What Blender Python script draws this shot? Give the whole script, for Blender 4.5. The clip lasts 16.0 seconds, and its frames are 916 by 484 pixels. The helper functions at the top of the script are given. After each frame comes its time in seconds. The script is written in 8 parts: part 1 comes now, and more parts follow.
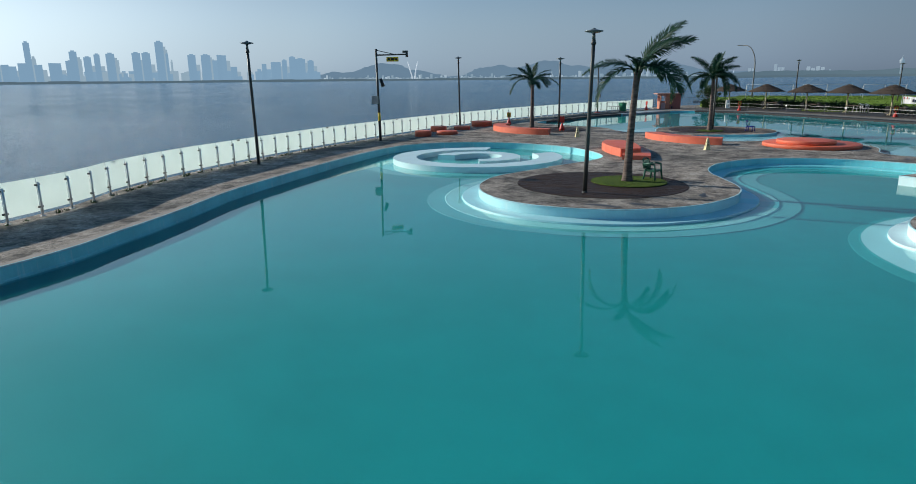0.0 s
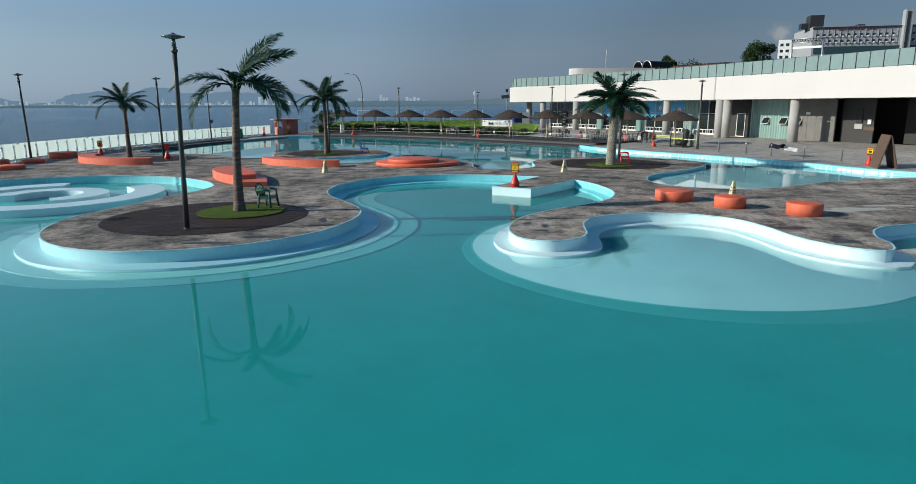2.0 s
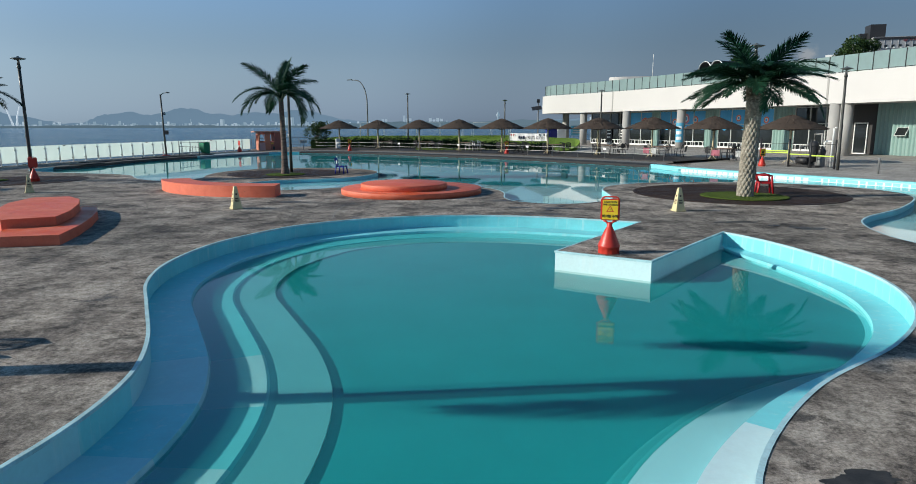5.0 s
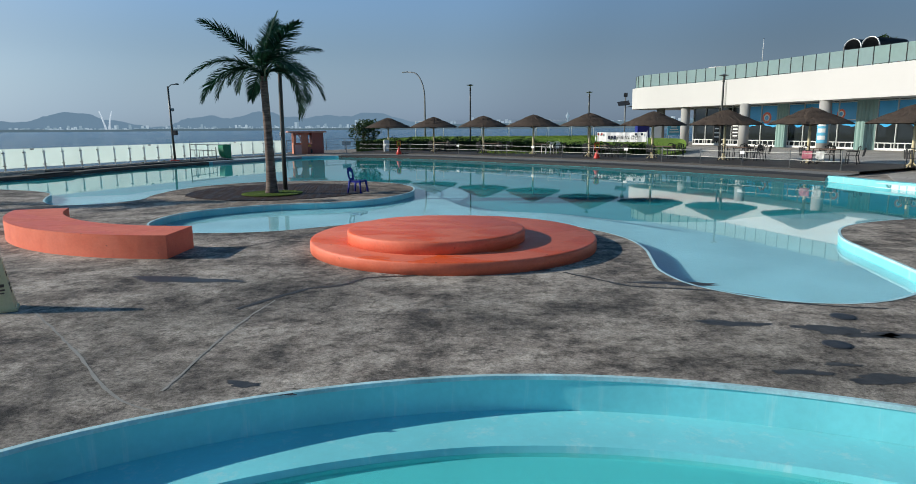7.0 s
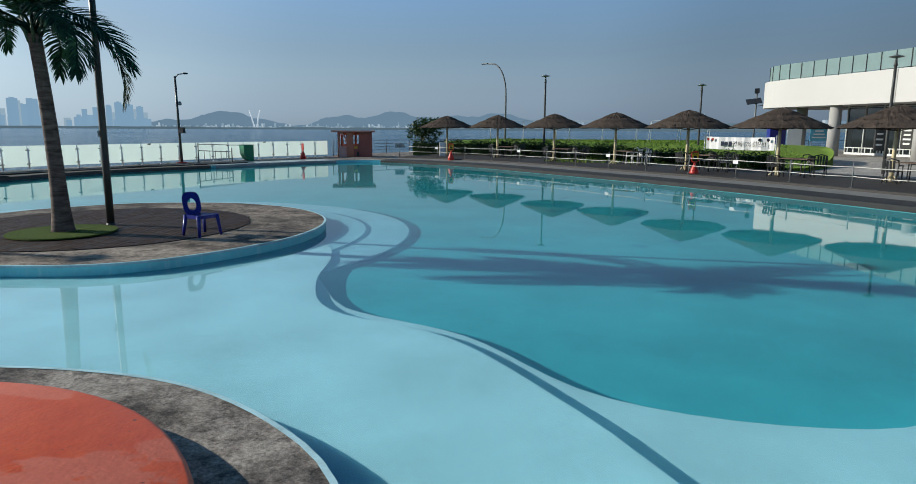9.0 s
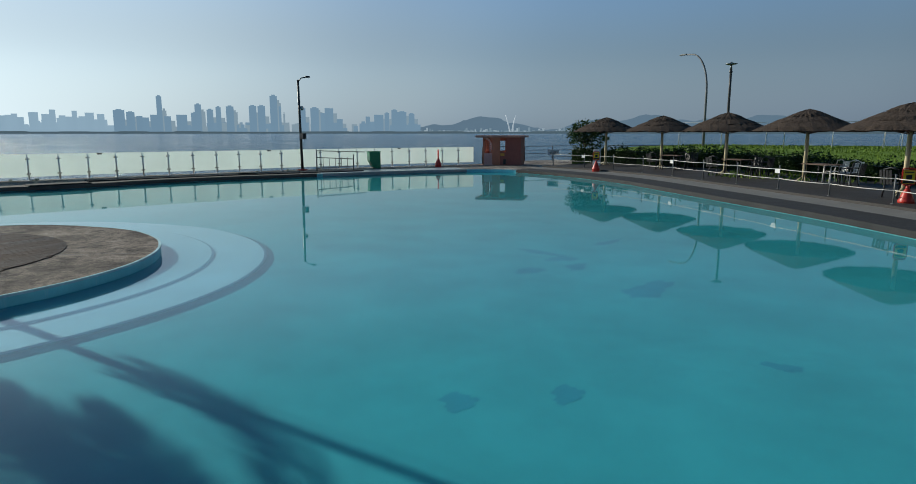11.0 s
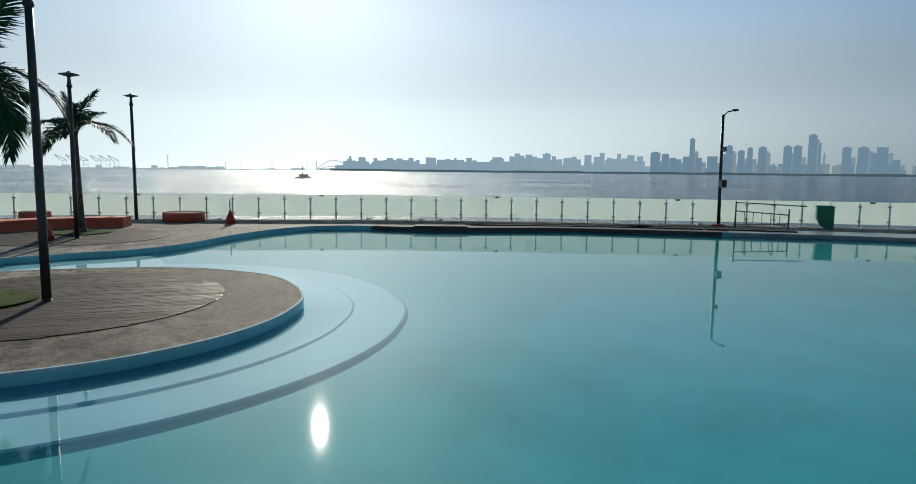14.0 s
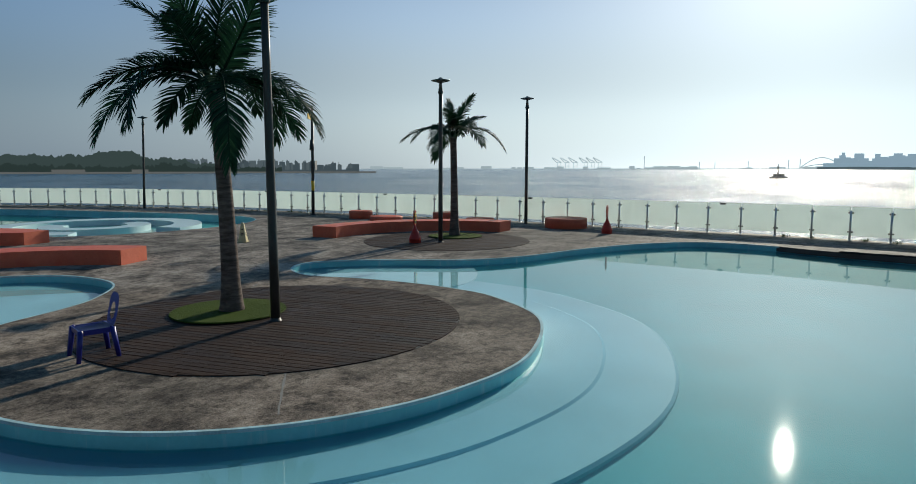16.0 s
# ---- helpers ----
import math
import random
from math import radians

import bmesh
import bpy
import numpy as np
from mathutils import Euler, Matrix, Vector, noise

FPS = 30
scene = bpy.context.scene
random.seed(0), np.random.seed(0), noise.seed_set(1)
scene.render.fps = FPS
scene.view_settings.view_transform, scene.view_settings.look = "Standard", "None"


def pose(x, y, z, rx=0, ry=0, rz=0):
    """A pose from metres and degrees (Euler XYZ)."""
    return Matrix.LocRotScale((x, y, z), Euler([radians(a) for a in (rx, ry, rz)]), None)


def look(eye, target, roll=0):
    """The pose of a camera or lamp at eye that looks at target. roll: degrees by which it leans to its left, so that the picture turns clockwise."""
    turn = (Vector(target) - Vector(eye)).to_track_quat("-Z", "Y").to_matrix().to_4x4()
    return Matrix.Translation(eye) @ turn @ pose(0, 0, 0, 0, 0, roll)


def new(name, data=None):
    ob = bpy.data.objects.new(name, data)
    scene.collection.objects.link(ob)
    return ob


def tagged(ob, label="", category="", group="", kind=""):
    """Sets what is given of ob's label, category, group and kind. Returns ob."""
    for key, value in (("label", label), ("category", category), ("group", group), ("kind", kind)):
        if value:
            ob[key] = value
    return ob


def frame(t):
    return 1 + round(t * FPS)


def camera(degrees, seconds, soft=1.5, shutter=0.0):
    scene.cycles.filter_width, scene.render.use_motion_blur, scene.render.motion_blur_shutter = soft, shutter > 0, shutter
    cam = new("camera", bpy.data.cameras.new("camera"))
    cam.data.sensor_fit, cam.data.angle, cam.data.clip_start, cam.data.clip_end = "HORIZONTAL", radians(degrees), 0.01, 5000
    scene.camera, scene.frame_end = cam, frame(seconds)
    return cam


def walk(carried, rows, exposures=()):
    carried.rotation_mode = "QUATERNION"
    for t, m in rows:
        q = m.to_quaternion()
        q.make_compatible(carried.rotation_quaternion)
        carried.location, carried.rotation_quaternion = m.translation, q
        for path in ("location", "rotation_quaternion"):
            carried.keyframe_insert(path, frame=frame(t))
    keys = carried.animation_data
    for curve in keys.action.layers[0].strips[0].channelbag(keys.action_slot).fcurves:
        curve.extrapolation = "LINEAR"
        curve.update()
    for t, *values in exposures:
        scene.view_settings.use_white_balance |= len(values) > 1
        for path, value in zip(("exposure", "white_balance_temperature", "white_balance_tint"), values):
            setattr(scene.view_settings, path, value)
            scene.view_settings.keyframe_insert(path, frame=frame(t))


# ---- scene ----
cam = camera(70.9, 16.0, 0.9)
PATH = [
    (0, (-0.253, -23.298, 3.772), (-1.215, -21.615, 3.281), -0.53),
    (0.5, (-0.349, -23, 3.792), (-0.991, -21.172, 3.297), -0.36),
    (1, (-0.333, -22.892, 3.695), (-0.682, -20.988, 3.195), -0.33),
    (1.5, (-0.36, -22.195, 3.701), (-0.37, -20.26, 3.194), -0.55),
    (2, (-0.333, -20.641, 3.395), (-0.248, -18.687, 2.979), -0.24),
    (2.5, (-0.209, -18.623, 3.264), (-0.112, -16.665, 2.865), -0.35),
    (3, (-0.133, -16.349, 2.955), (-0.033, -14.391, 2.558), -0.18),
    (3.2, (-0.104, -15.472, 2.934), (-0.004, -13.516, 2.526), -0.35),
    (5.3, (0.418, -3.419, 2.226), (0.395, -1.45, 1.876), -0.1),
    (5.5, (0.401, -2.297, 2.204), (0.343, -0.328, 1.854), -0.2),
    (6, (0.246, 0.533, 2.13), (0.119, 2.498, 1.779), -0.2),
    (6.5, (0.071, 3.547, 2.044), (-0.088, 5.51, 1.695), -0.3),
    (7, (0.121, 6.49, 2.012), (-0.069, 8.45, 1.664), -0.4),
    (7.5, (0.49, 9.382, 1.972), (0.254, 11.338, 1.625), -0.3),
    (8, (1.186, 11.921, 1.925), (0.864, 13.865, 1.58), -0.3),
    (8.2, (1.549, 12.813, 1.945), (1.184, 14.749, 1.597), -0.3),
    (10.3, (5.062, 22.561, 2.016), (4.099, 24.282, 1.681), 0.3),
    (10.5, (5.407, 23.227, 2.038), (4.373, 24.905, 1.701), -0.1),
    (11, (6.075, 25.237, 2.042), (4.847, 26.78, 1.707), 0.0),
    (11.5, (6.742, 26.854, 2.057), (5.322, 28.222, 1.724), 0.5),
    (12, (7.065, 28.396, 2.132), (5.474, 29.561, 1.797), 0.4),
    (12.5, (6.478, 29.847, 2.19), (4.751, 30.824, 1.941), 0.6),
    (13, (5.831, 31.008, 2.195), (3.991, 31.762, 1.979), 0.6),
    (13.5, (4.948, 31.985, 2.243), (3.021, 32.477, 2.025), 0.7),
    (14, (3.894, 32.818, 2.28), (1.921, 33.067, 2.061), 0.6),
    (14.5, (2.811, 33.483, 2.351), (0.823, 33.511, 2.13), 0.6),
    (15, (1.62, 34.097, 2.356), (-0.346, 33.803, 2.133), -0.0),
    (15.5, (0.392, 34.634, 2.364), (-1.481, 33.969, 2.144), -0.1),
    (16, (-0.878, 35.085, 2.396), (-2.543, 34.001, 2.169), 0.0),
]
EXPOSURES = [(0.0, 0.03, 6400, 7), (3.2, 0.05, 6400, 7), (5.5, 0.08, 6400, 7), (7.5, 0.10, 6400, 7), (8.2, 0.09, 6400, 7), (10.5, -0.22, 6450, 5), (11.5, -0.44, 6550, 5), (12.5, -0.52, 6650, 5), (14.0, -0.48, 6700, 5), (16.0, -0.5, 6700, 5)]
walk(cam, [(t, look(eye, target, roll)) for t, eye, target, roll in PATH], EXPOSURES)

# == world and sun
SUN_AZ, SUN_EL = -95.2, 22.0          # degrees from +y towards +x, and above the horizon
to_sun = Vector((math.sin(radians(SUN_AZ)) * math.cos(radians(SUN_EL)),
                 math.cos(radians(SUN_AZ)) * math.cos(radians(SUN_EL)), math.sin(radians(SUN_EL))))
world = bpy.data.worlds.new("world")
scene.world = world
world.use_nodes = True
wn = world.node_tree.nodes
wn.clear()
sky = wn.new("ShaderNodeTexSky")
sky.sky_type = 'NISHITA'
sky.sun_disc = False
sky.sun_elevation = radians(SUN_EL)
sky.sun_rotation = radians(SUN_AZ)
sky.air_density, sky.dust_density, sky.ozone_density = 0.85, 0.32, 3.1
back = wn.new("ShaderNodeBackground")
back.inputs["Strength"].default_value = 0.165
wout = wn.new("ShaderNodeOutputWorld")
wl = world.node_tree.links
# sea haze: towards the horizon the sky loses its tint, pale blue-grey away from the sun and whiter near it
wtc = wn.new("ShaderNodeTexCoord")
sep = wn.new("ShaderNodeSeparateXYZ")
grey = wn.new("ShaderNodeRGBToBW")
toward = wn.new("ShaderNodeVectorMath")
toward.operation = 'DOT_PRODUCT'
toward.inputs[1].default_value = to_sun
half = wn.new("ShaderNodeMath")
half.operation = 'MULTIPLY_ADD'
half.inputs[1].default_value, half.inputs[2].default_value = 0.5, 0.5
wl.new(wtc.outputs["Generated"], sep.inputs[0])
wl.new(wtc.outputs["Generated"], toward.inputs[0])
wl.new(toward.outputs["Value"], half.inputs[0])
wl.new(sky.outputs[0], grey.inputs[0])


def sky_ramp(source, stops):
    node = wn.new("ShaderNodeValToRGB")
    while len(node.color_ramp.elements) < len(stops):
        node.color_ramp.elements.new(0.5)
    for e, (p, c) in zip(node.color_ramp.elements, stops):
        e.position, e.color = p, ((*c, 1) if hasattr(c, "__len__") else (c, c, c, 1))
    node.color_ramp.interpolation = 'EASE'
    wl.new(source, node.inputs[0])
    return node.outputs[0]


def sky_mix(fac, a, b, mode='MIX'):
    node = wn.new("ShaderNodeMix")
    node.data_type, node.blend_type = 'RGBA', mode
    for sock, v in ((node.inputs[0], fac), (node.inputs[6], a), (node.inputs[7], b)):
        if isinstance(v, (int, float)):
            sock.default_value = v
        else:
            wl.new(v, sock)
    return node.outputs[2]


near_sun = sky_ramp(half.outputs[0], [(0.66, 0.0), (0.90, 1.0)])
tint = sky_ramp(half.outputs[0], [(0.45, (0.63, 0.84, 1.15)), (0.72, (0.66, 0.86, 1.10)), (0.82, (0.73, 0.90, 1.07)), (0.91, (0.80, 0.94, 1.05))])
hazy = sky_mix(1.0, grey.outputs[0], tint, 'MULTIPLY')
veil = sky_mix(near_sun, sky_ramp(sep.outputs["Z"], [(0.0, 0.95), (0.22, 0.0)]), sky_ramp(sep.outputs["Z"], [(0.0, 0.95), (0.12, 0.75), (0.24, 0.42), (0.45, 0.0)]))
joined = sky_mix(veil, sky.outputs[0], hazy)
# the glow round the sun is broad and soft, the sky away from it deeper
lobe = sky_ramp(half.outputs[0], [(0.0, 0.23), (0.3, 0.285), (0.42, 0.385), (0.54, 0.51), (0.70, 0.52), (0.80, 0.59), (0.92, 0.71), (1.0, 0.62)])
rise = sky_mix(near_sun, sky_ramp(sep.outputs["Z"], [(0.0, 0.88), (0.1, 1.08), (0.22, 1.42), (0.6, 1.55)]), sky_ramp(sep.outputs["Z"], [(0.0, 0.78), (0.1, 1.06), (0.24, 1.38), (0.40, 0.85), (0.7, 0.7)]))
clear = sky_mix(1.0, sky_mix(1.0, joined, lobe, 'MULTIPLY'), rise, 'MULTIPLY')
# overhead the air is clear and the blue deep
clear = sky_mix(1.0, clear, sky_ramp(sep.outputs["Z"], [(0.24, (1.0, 1.0, 1.0)), (0.65, (0.60, 1.13, 1.18))]), 'MULTIPLY')
# one small fair-weather cloud low in the north-east
puff = wn.new("ShaderNodeTexNoise")
puff.inputs["Scale"].default_value, puff.inputs["Detail"].default_value, puff.inputs["Roughness"].default_value = 95.0, 5.0, 0.6
shift = wn.new("ShaderNodeVectorMath")
shift.operation = 'MULTIPLY_ADD'
shift.inputs[1].default_value = (0.02, 0.02, 0.02)
from_cloud = wn.new("ShaderNodeVectorMath")
from_cloud.operation = 'DISTANCE'
from_cloud.inputs[1].default_value = Vector((math.sin(radians(28.2)), math.cos(radians(28.2)), math.tan(radians(5.3)))).normalized() + Vector((0.01, 0.01, 0.01))
wl.new(wtc.outputs["Generated"], puff.inputs["Vector"])
wl.new(puff.outputs["Color"], shift.inputs[0])
wl.new(wtc.outputs["Generated"], shift.inputs[2])
wl.new(shift.outputs[0], from_cloud.inputs[0])
cloud = sky_ramp(from_cloud.outputs["Value"], [(0.004, 0.62), (0.015, 0.0)])
lit_cloud = sky_mix(1.0, clear, sky_ramp(from_cloud.outputs["Value"], [(0.0, (2.5, 1.75, 1.35)), (1.0, (2.5, 1.75, 1.35))]), 'MULTIPLY')
wl.new(sky_mix(cloud, clear, lit_cloud), back.inputs[0])
wl.new(back.outputs[0], wout.inputs[0])

sun_data = bpy.data.lights.new("sun", 'SUN')
sun_data.energy, sun_data.angle, sun_data.color = 4.85, radians(0.5), (1.0, 0.93, 0.82)
sun = new("sun", sun_data)
sun.matrix_world = look(to_sun * 100, (0, 0, 0))


# == materials
def rgb(c):
    return (c[0], c[1], c[2], 1.0)


class Mat:
    """A small builder for node materials."""
    def __init__(self, name):
        self.m = bpy.data.materials.new(name)
        self.m.use_nodes = True
        self.t = self.m.node_tree
        self.t.nodes.clear()
        self.out = self.n("ShaderNodeOutputMaterial")
        self.geo = None

    def n(self, kind, **vals):
        node = self.t.nodes.new(kind)
        for k, v in vals.items():
            node.inputs[k].default_value = v
        return node

    def l(self, a, b):
        self.t.links.new(a, b)

    def pos(self):
        if self.geo is None:
            self.geo = self.n("ShaderNodeNewGeometry")
        return self.geo.outputs["Position"]

    def scaled(self, s, source=None):
        mp = self.n("ShaderNodeMapping")
        mp.inputs["Scale"].default_value = s if hasattr(s, "__len__") else (s, s, s)
        self.l(source or self.pos(), mp.inputs["Vector"])
        return mp.outputs[0]

    def noise(self, scale, detail=4.0, rough=0.6, vec=None):
        node = self.n("ShaderNodeTexNoise", Scale=scale, Detail=detail, Roughness=rough)
        self.l(vec or self.pos(), node.inputs["Vector"])
        return node.outputs[0]

    def ramp(self, fac, stops):
        node = self.n("ShaderNodeValToRGB")
        while len(node.color_ramp.elements) < len(stops):
            node.color_ramp.elements.new(0.5)
        for e, (p, c) in zip(node.color_ramp.elements, stops):
            e.position = p
            e.color = rgb(c) if hasattr(c, "__len__") else (c, c, c, 1)
        self.l(fac, node.inputs[0])
        return node.outputs[0]

    def mix(self, fac, a, b, mode='MIX'):
        node = self.n("ShaderNodeMix")
        node.data_type, node.blend_type = 'RGBA', mode
        for sock, v in ((node.inputs[0], fac), (node.inputs[6], a), (node.inputs[7], b)):
            if isinstance(v, (int, float)):
                sock.default_value = v
            elif isinstance(v, tuple):
                sock.default_value = rgb(v)
            else:
                self.l(v, sock)
        return node.outputs[2]

    def bump(self, height, strength, distance=0.02, normal=None):
        node = self.n("ShaderNodeBump", Strength=strength, Distance=distance)
        self.l(height, node.inputs["Height"])
        if normal:
            self.l(normal, node.inputs["Normal"])
        return node.outputs[0]

    def bsdf(self, color, rough=0.6, metal=0.0, normal=None, spec=0.5, **more):
        b = self.n("ShaderNodeBsdfPrincipled", Metallic=metal)
        b.inputs["Specular IOR Level"].default_value = spec
        for k, v in more.items():
            b.inputs[k.replace("_", " ")].default_value = v
        for sock, v in ((b.inputs["Base Color"], color), (b.inputs["Roughness"], rough)):
            if isinstance(v, tuple):
                sock.default_value = rgb(v)
            elif isinstance(v, (int, float)):
                sock.default_value = v
            else:
                self.l(v, sock)
        if normal:
            self.l(normal, b.inputs["Normal"])
        self.l(b.outputs[0], self.out.inputs[0])
        return b


def painted(name, color, rough=0.5, vary=0.12, scale=1.5, bump=0.08, metal=0.0, fine=40.0, spec=0.5):
    """Plain stuff with soft blotches, fine grain and slight relief."""
    m = Mat(name)
    big, small = m.noise(scale, 4), m.noise(fine, 3)
    lo = tuple(c * (1 - vary) for c in color)
    hi = tuple(min(1, c * (1 + vary)) for c in color)
    col = m.ramp(big, [(0.3, lo), (0.7, hi)])
    col = m.mix(0.35, col, m.ramp(small, [(0.3, tuple(c * 0.85 for c in color)), (0.7, hi)]))
    m.bsdf(col, m.ramp(big, [(0.2, rough * 0.85), (0.8, min(1, rough * 1.15))]), metal, m.bump(small, bump), spec)
    return m.m


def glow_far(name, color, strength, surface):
    """Far backdrop: part lit by the sun, part haze put in as emission."""
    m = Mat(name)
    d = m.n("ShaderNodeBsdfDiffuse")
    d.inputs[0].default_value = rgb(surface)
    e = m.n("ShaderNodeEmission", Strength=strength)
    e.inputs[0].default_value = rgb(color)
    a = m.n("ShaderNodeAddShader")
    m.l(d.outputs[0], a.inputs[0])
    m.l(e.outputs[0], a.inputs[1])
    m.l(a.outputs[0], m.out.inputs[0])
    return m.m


def concrete_deck():
    m = Mat("deck_concrete")
    big = m.noise(0.16, 5, 0.6)
    mid = m.noise(0.9, 12, 0.78)
    spot = m.noise(2.6, 14, 0.78)
    fine = m.noise(34, 8, 0.8)
    col = m.ramp(mid, [(0.385, (0.072, 0.066, 0.059)), (0.46, (0.23, 0.196, 0.167)), (0.54, (0.395, 0.342, 0.29)), (0.64, (0.53, 0.465, 0.40))])
    col = m.mix(m.ramp(big, [(0.40, 0.55), (0.53, 0.0)]), col, m.ramp(mid, [(0.40, (0.042, 0.039, 0.037)), (0.6, (0.20, 0.186, 0.16))]))
    col = m.mix(m.ramp(spot, [(0.54, 0.0), (0.60, 0.65)]), col, (0.055, 0.05, 0.046))
    patch = m.noise(8.0, 12, 0.8)
    col = m.mix(0.7, col, m.ramp(patch, [(0.40, 0.35), (0.5, 1.0), (0.6, 1.35)]), 'MULTIPLY')
    col = m.mix(0.75, col, m.ramp(fine, [(0.38, 0.42), (0.5, 1.0), (0.62, 1.5)]), 'MULTIPLY')
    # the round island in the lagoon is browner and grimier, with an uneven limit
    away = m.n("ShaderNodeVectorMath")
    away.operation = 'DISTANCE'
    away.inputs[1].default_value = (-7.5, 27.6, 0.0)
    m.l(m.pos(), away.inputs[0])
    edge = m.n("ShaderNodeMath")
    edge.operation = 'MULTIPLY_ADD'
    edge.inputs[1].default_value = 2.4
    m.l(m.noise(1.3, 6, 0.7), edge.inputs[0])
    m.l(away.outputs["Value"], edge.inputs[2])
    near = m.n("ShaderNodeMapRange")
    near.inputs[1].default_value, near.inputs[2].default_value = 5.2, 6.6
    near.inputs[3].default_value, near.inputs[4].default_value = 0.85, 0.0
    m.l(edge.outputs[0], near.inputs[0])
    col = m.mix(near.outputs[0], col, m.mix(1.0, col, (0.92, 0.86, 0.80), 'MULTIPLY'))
    wet = m.ramp(m.noise(0.5, 5, 0.6), [(0.665, 0.0), (0.68, 0.8)])
    col = m.mix(wet, col, (0.035, 0.033, 0.032))
    rough = m.mix(wet, m.ramp(mid, [(0.3, 0.62), (0.7, 0.88)]), (0.3, 0.3, 0.3))
    m.bsdf(col, rough, 0, m.bump(fine, 0.7, 0.014, m.bump(patch, 0.25, 0.02, m.bump(mid, 0.4, 0.03))), 0.07, Diffuse_Roughness=0.05)
    return m.m


def pool_paint(name, color, wear=0.1, runs=0.35):
    m = Mat(name)
    a, b = m.noise(0.8, 5), m.noise(18, 5)
    run = m.noise(2.2, 5, 0.7, m.scaled((3, 3, 0.25)))
    col = m.ramp(a, [(0.3, tuple(c * (1 - wear) for c in color)), (0.7, tuple(min(1, c * (1 + wear)) for c in color))])
    col = m.mix(m.ramp(run, [(0.55, 0.0), (0.75, runs)]), col, (0.72, 0.8, 0.78))
    col = m.mix(0.2, col, m.ramp(b, [(0.3, 0.75), (0.7, 1.1)]), 'MULTIPLY')
    m.bsdf(col, m.ramp(b, [(0.2, 0.32), (0.8, 0.5)]), 0, m.bump(b, 0.12, 0.01, m.bump(a, 0.15, 0.03)))
    return m.m


def pool_water(name, tint, ripple, murk, share, ior):
    m = Mat(name)
    long = m.noise(0.9, 2, 0.5, m.scaled((0.7, 1.4, 1)))
    nrm = m.bump(long, ripple, 0.04, m.bump(m.noise(6.5, 2, 0.5), ripple * 0.9, 0.012))
    # body: light that passes in, and fine matter in the water that scatters some of it back
    body = m.n("ShaderNodeBsdfRefraction", Roughness=0.0, IOR=1.33)
    body.inputs[0].default_value = rgb(tint)
    m.l(nrm, body.inputs["Normal"])
    d = m.n("ShaderNodeBsdfDiffuse")
    d.inputs[0].default_value = rgb(murk)
    inner = m.n("ShaderNodeMixShader", Fac=share)
    m.l(body.outputs[0], inner.inputs[1])
    m.l(d.outputs[0], inner.inputs[2])
    gloss = m.n("ShaderNodeBsdfGlossy", Roughness=0.025)
    m.l(nrm, gloss.inputs["Normal"])
    fr = m.n("ShaderNodeFresnel", IOR=ior)
    m.l(nrm, fr.inputs["Normal"])
    top = m.n("ShaderNodeMixShader")
    m.l(fr.outputs[0], top.inputs[0])
    m.l(inner.outputs[0], top.inputs[1])
    m.l(gloss.outputs[0], top.inputs[2])
    m.l(top.outputs[0], m.out.inputs[0])
    return m.m


def sea_water():
    m = Mat("sea_water")
    v = m.scaled((0.35, 0.5, 1))
    w1, w2, w3 = m.noise(0.42, 7, 0.72, v), m.noise(2.4, 5, 0.7, v), m.noise(0.012, 3)
    nrm = m.bump(w1, 1.0, 1.5, m.bump(w2, 1.0, 0.5))
    col = m.ramp(w3, [(0.35, (0.028, 0.105, 0.18)), (0.65, (0.046, 0.138, 0.225))])
    m.bsdf(col, m.ramp(w3, [(0.4, 0.11), (0.6, 0.18)]), 0, nrm, 0.34, IOR=1.33)
    return m.m


def frosted(name, color, clear):
    m = Mat(name)
    n1 = m.noise(3, 6, 0.7)
    col = m.ramp(n1, [(0.3, tuple(c * 0.9 for c in color)), (0.6, color)])
    tl, df, tr, gl = m.n("ShaderNodeBsdfTranslucent"), m.n("ShaderNodeBsdfDiffuse"), m.n("ShaderNodeBsdfTransparent"), m.n("ShaderNodeBsdfGlossy", Roughness=0.15)
    m.l(col, tl.inputs[0])
    m.l(col, df.inputs[0])
    s1, s2, s3 = m.n("ShaderNodeMixShader", Fac=0.35), m.n("ShaderNodeMixShader"), m.n("ShaderNodeMixShader", Fac=0.06)
    m.l(tl.outputs[0], s1.inputs[1])
    m.l(df.outputs[0], s1.inputs[2])
    m.l(m.ramp(n1, [(0.3, clear * 0.5), (0.7, clear * 1.3)]), s2.inputs[0])
    m.l(s1.outputs[0], s2.inputs[1])
    m.l(tr.outputs[0], s2.inputs[2])
    m.l(s2.outputs[0], s3.inputs[1])
    m.l(gl.outputs[0], s3.inputs[2])
    m.l(s3.outputs[0], m.out.inputs[0])
    return m.m


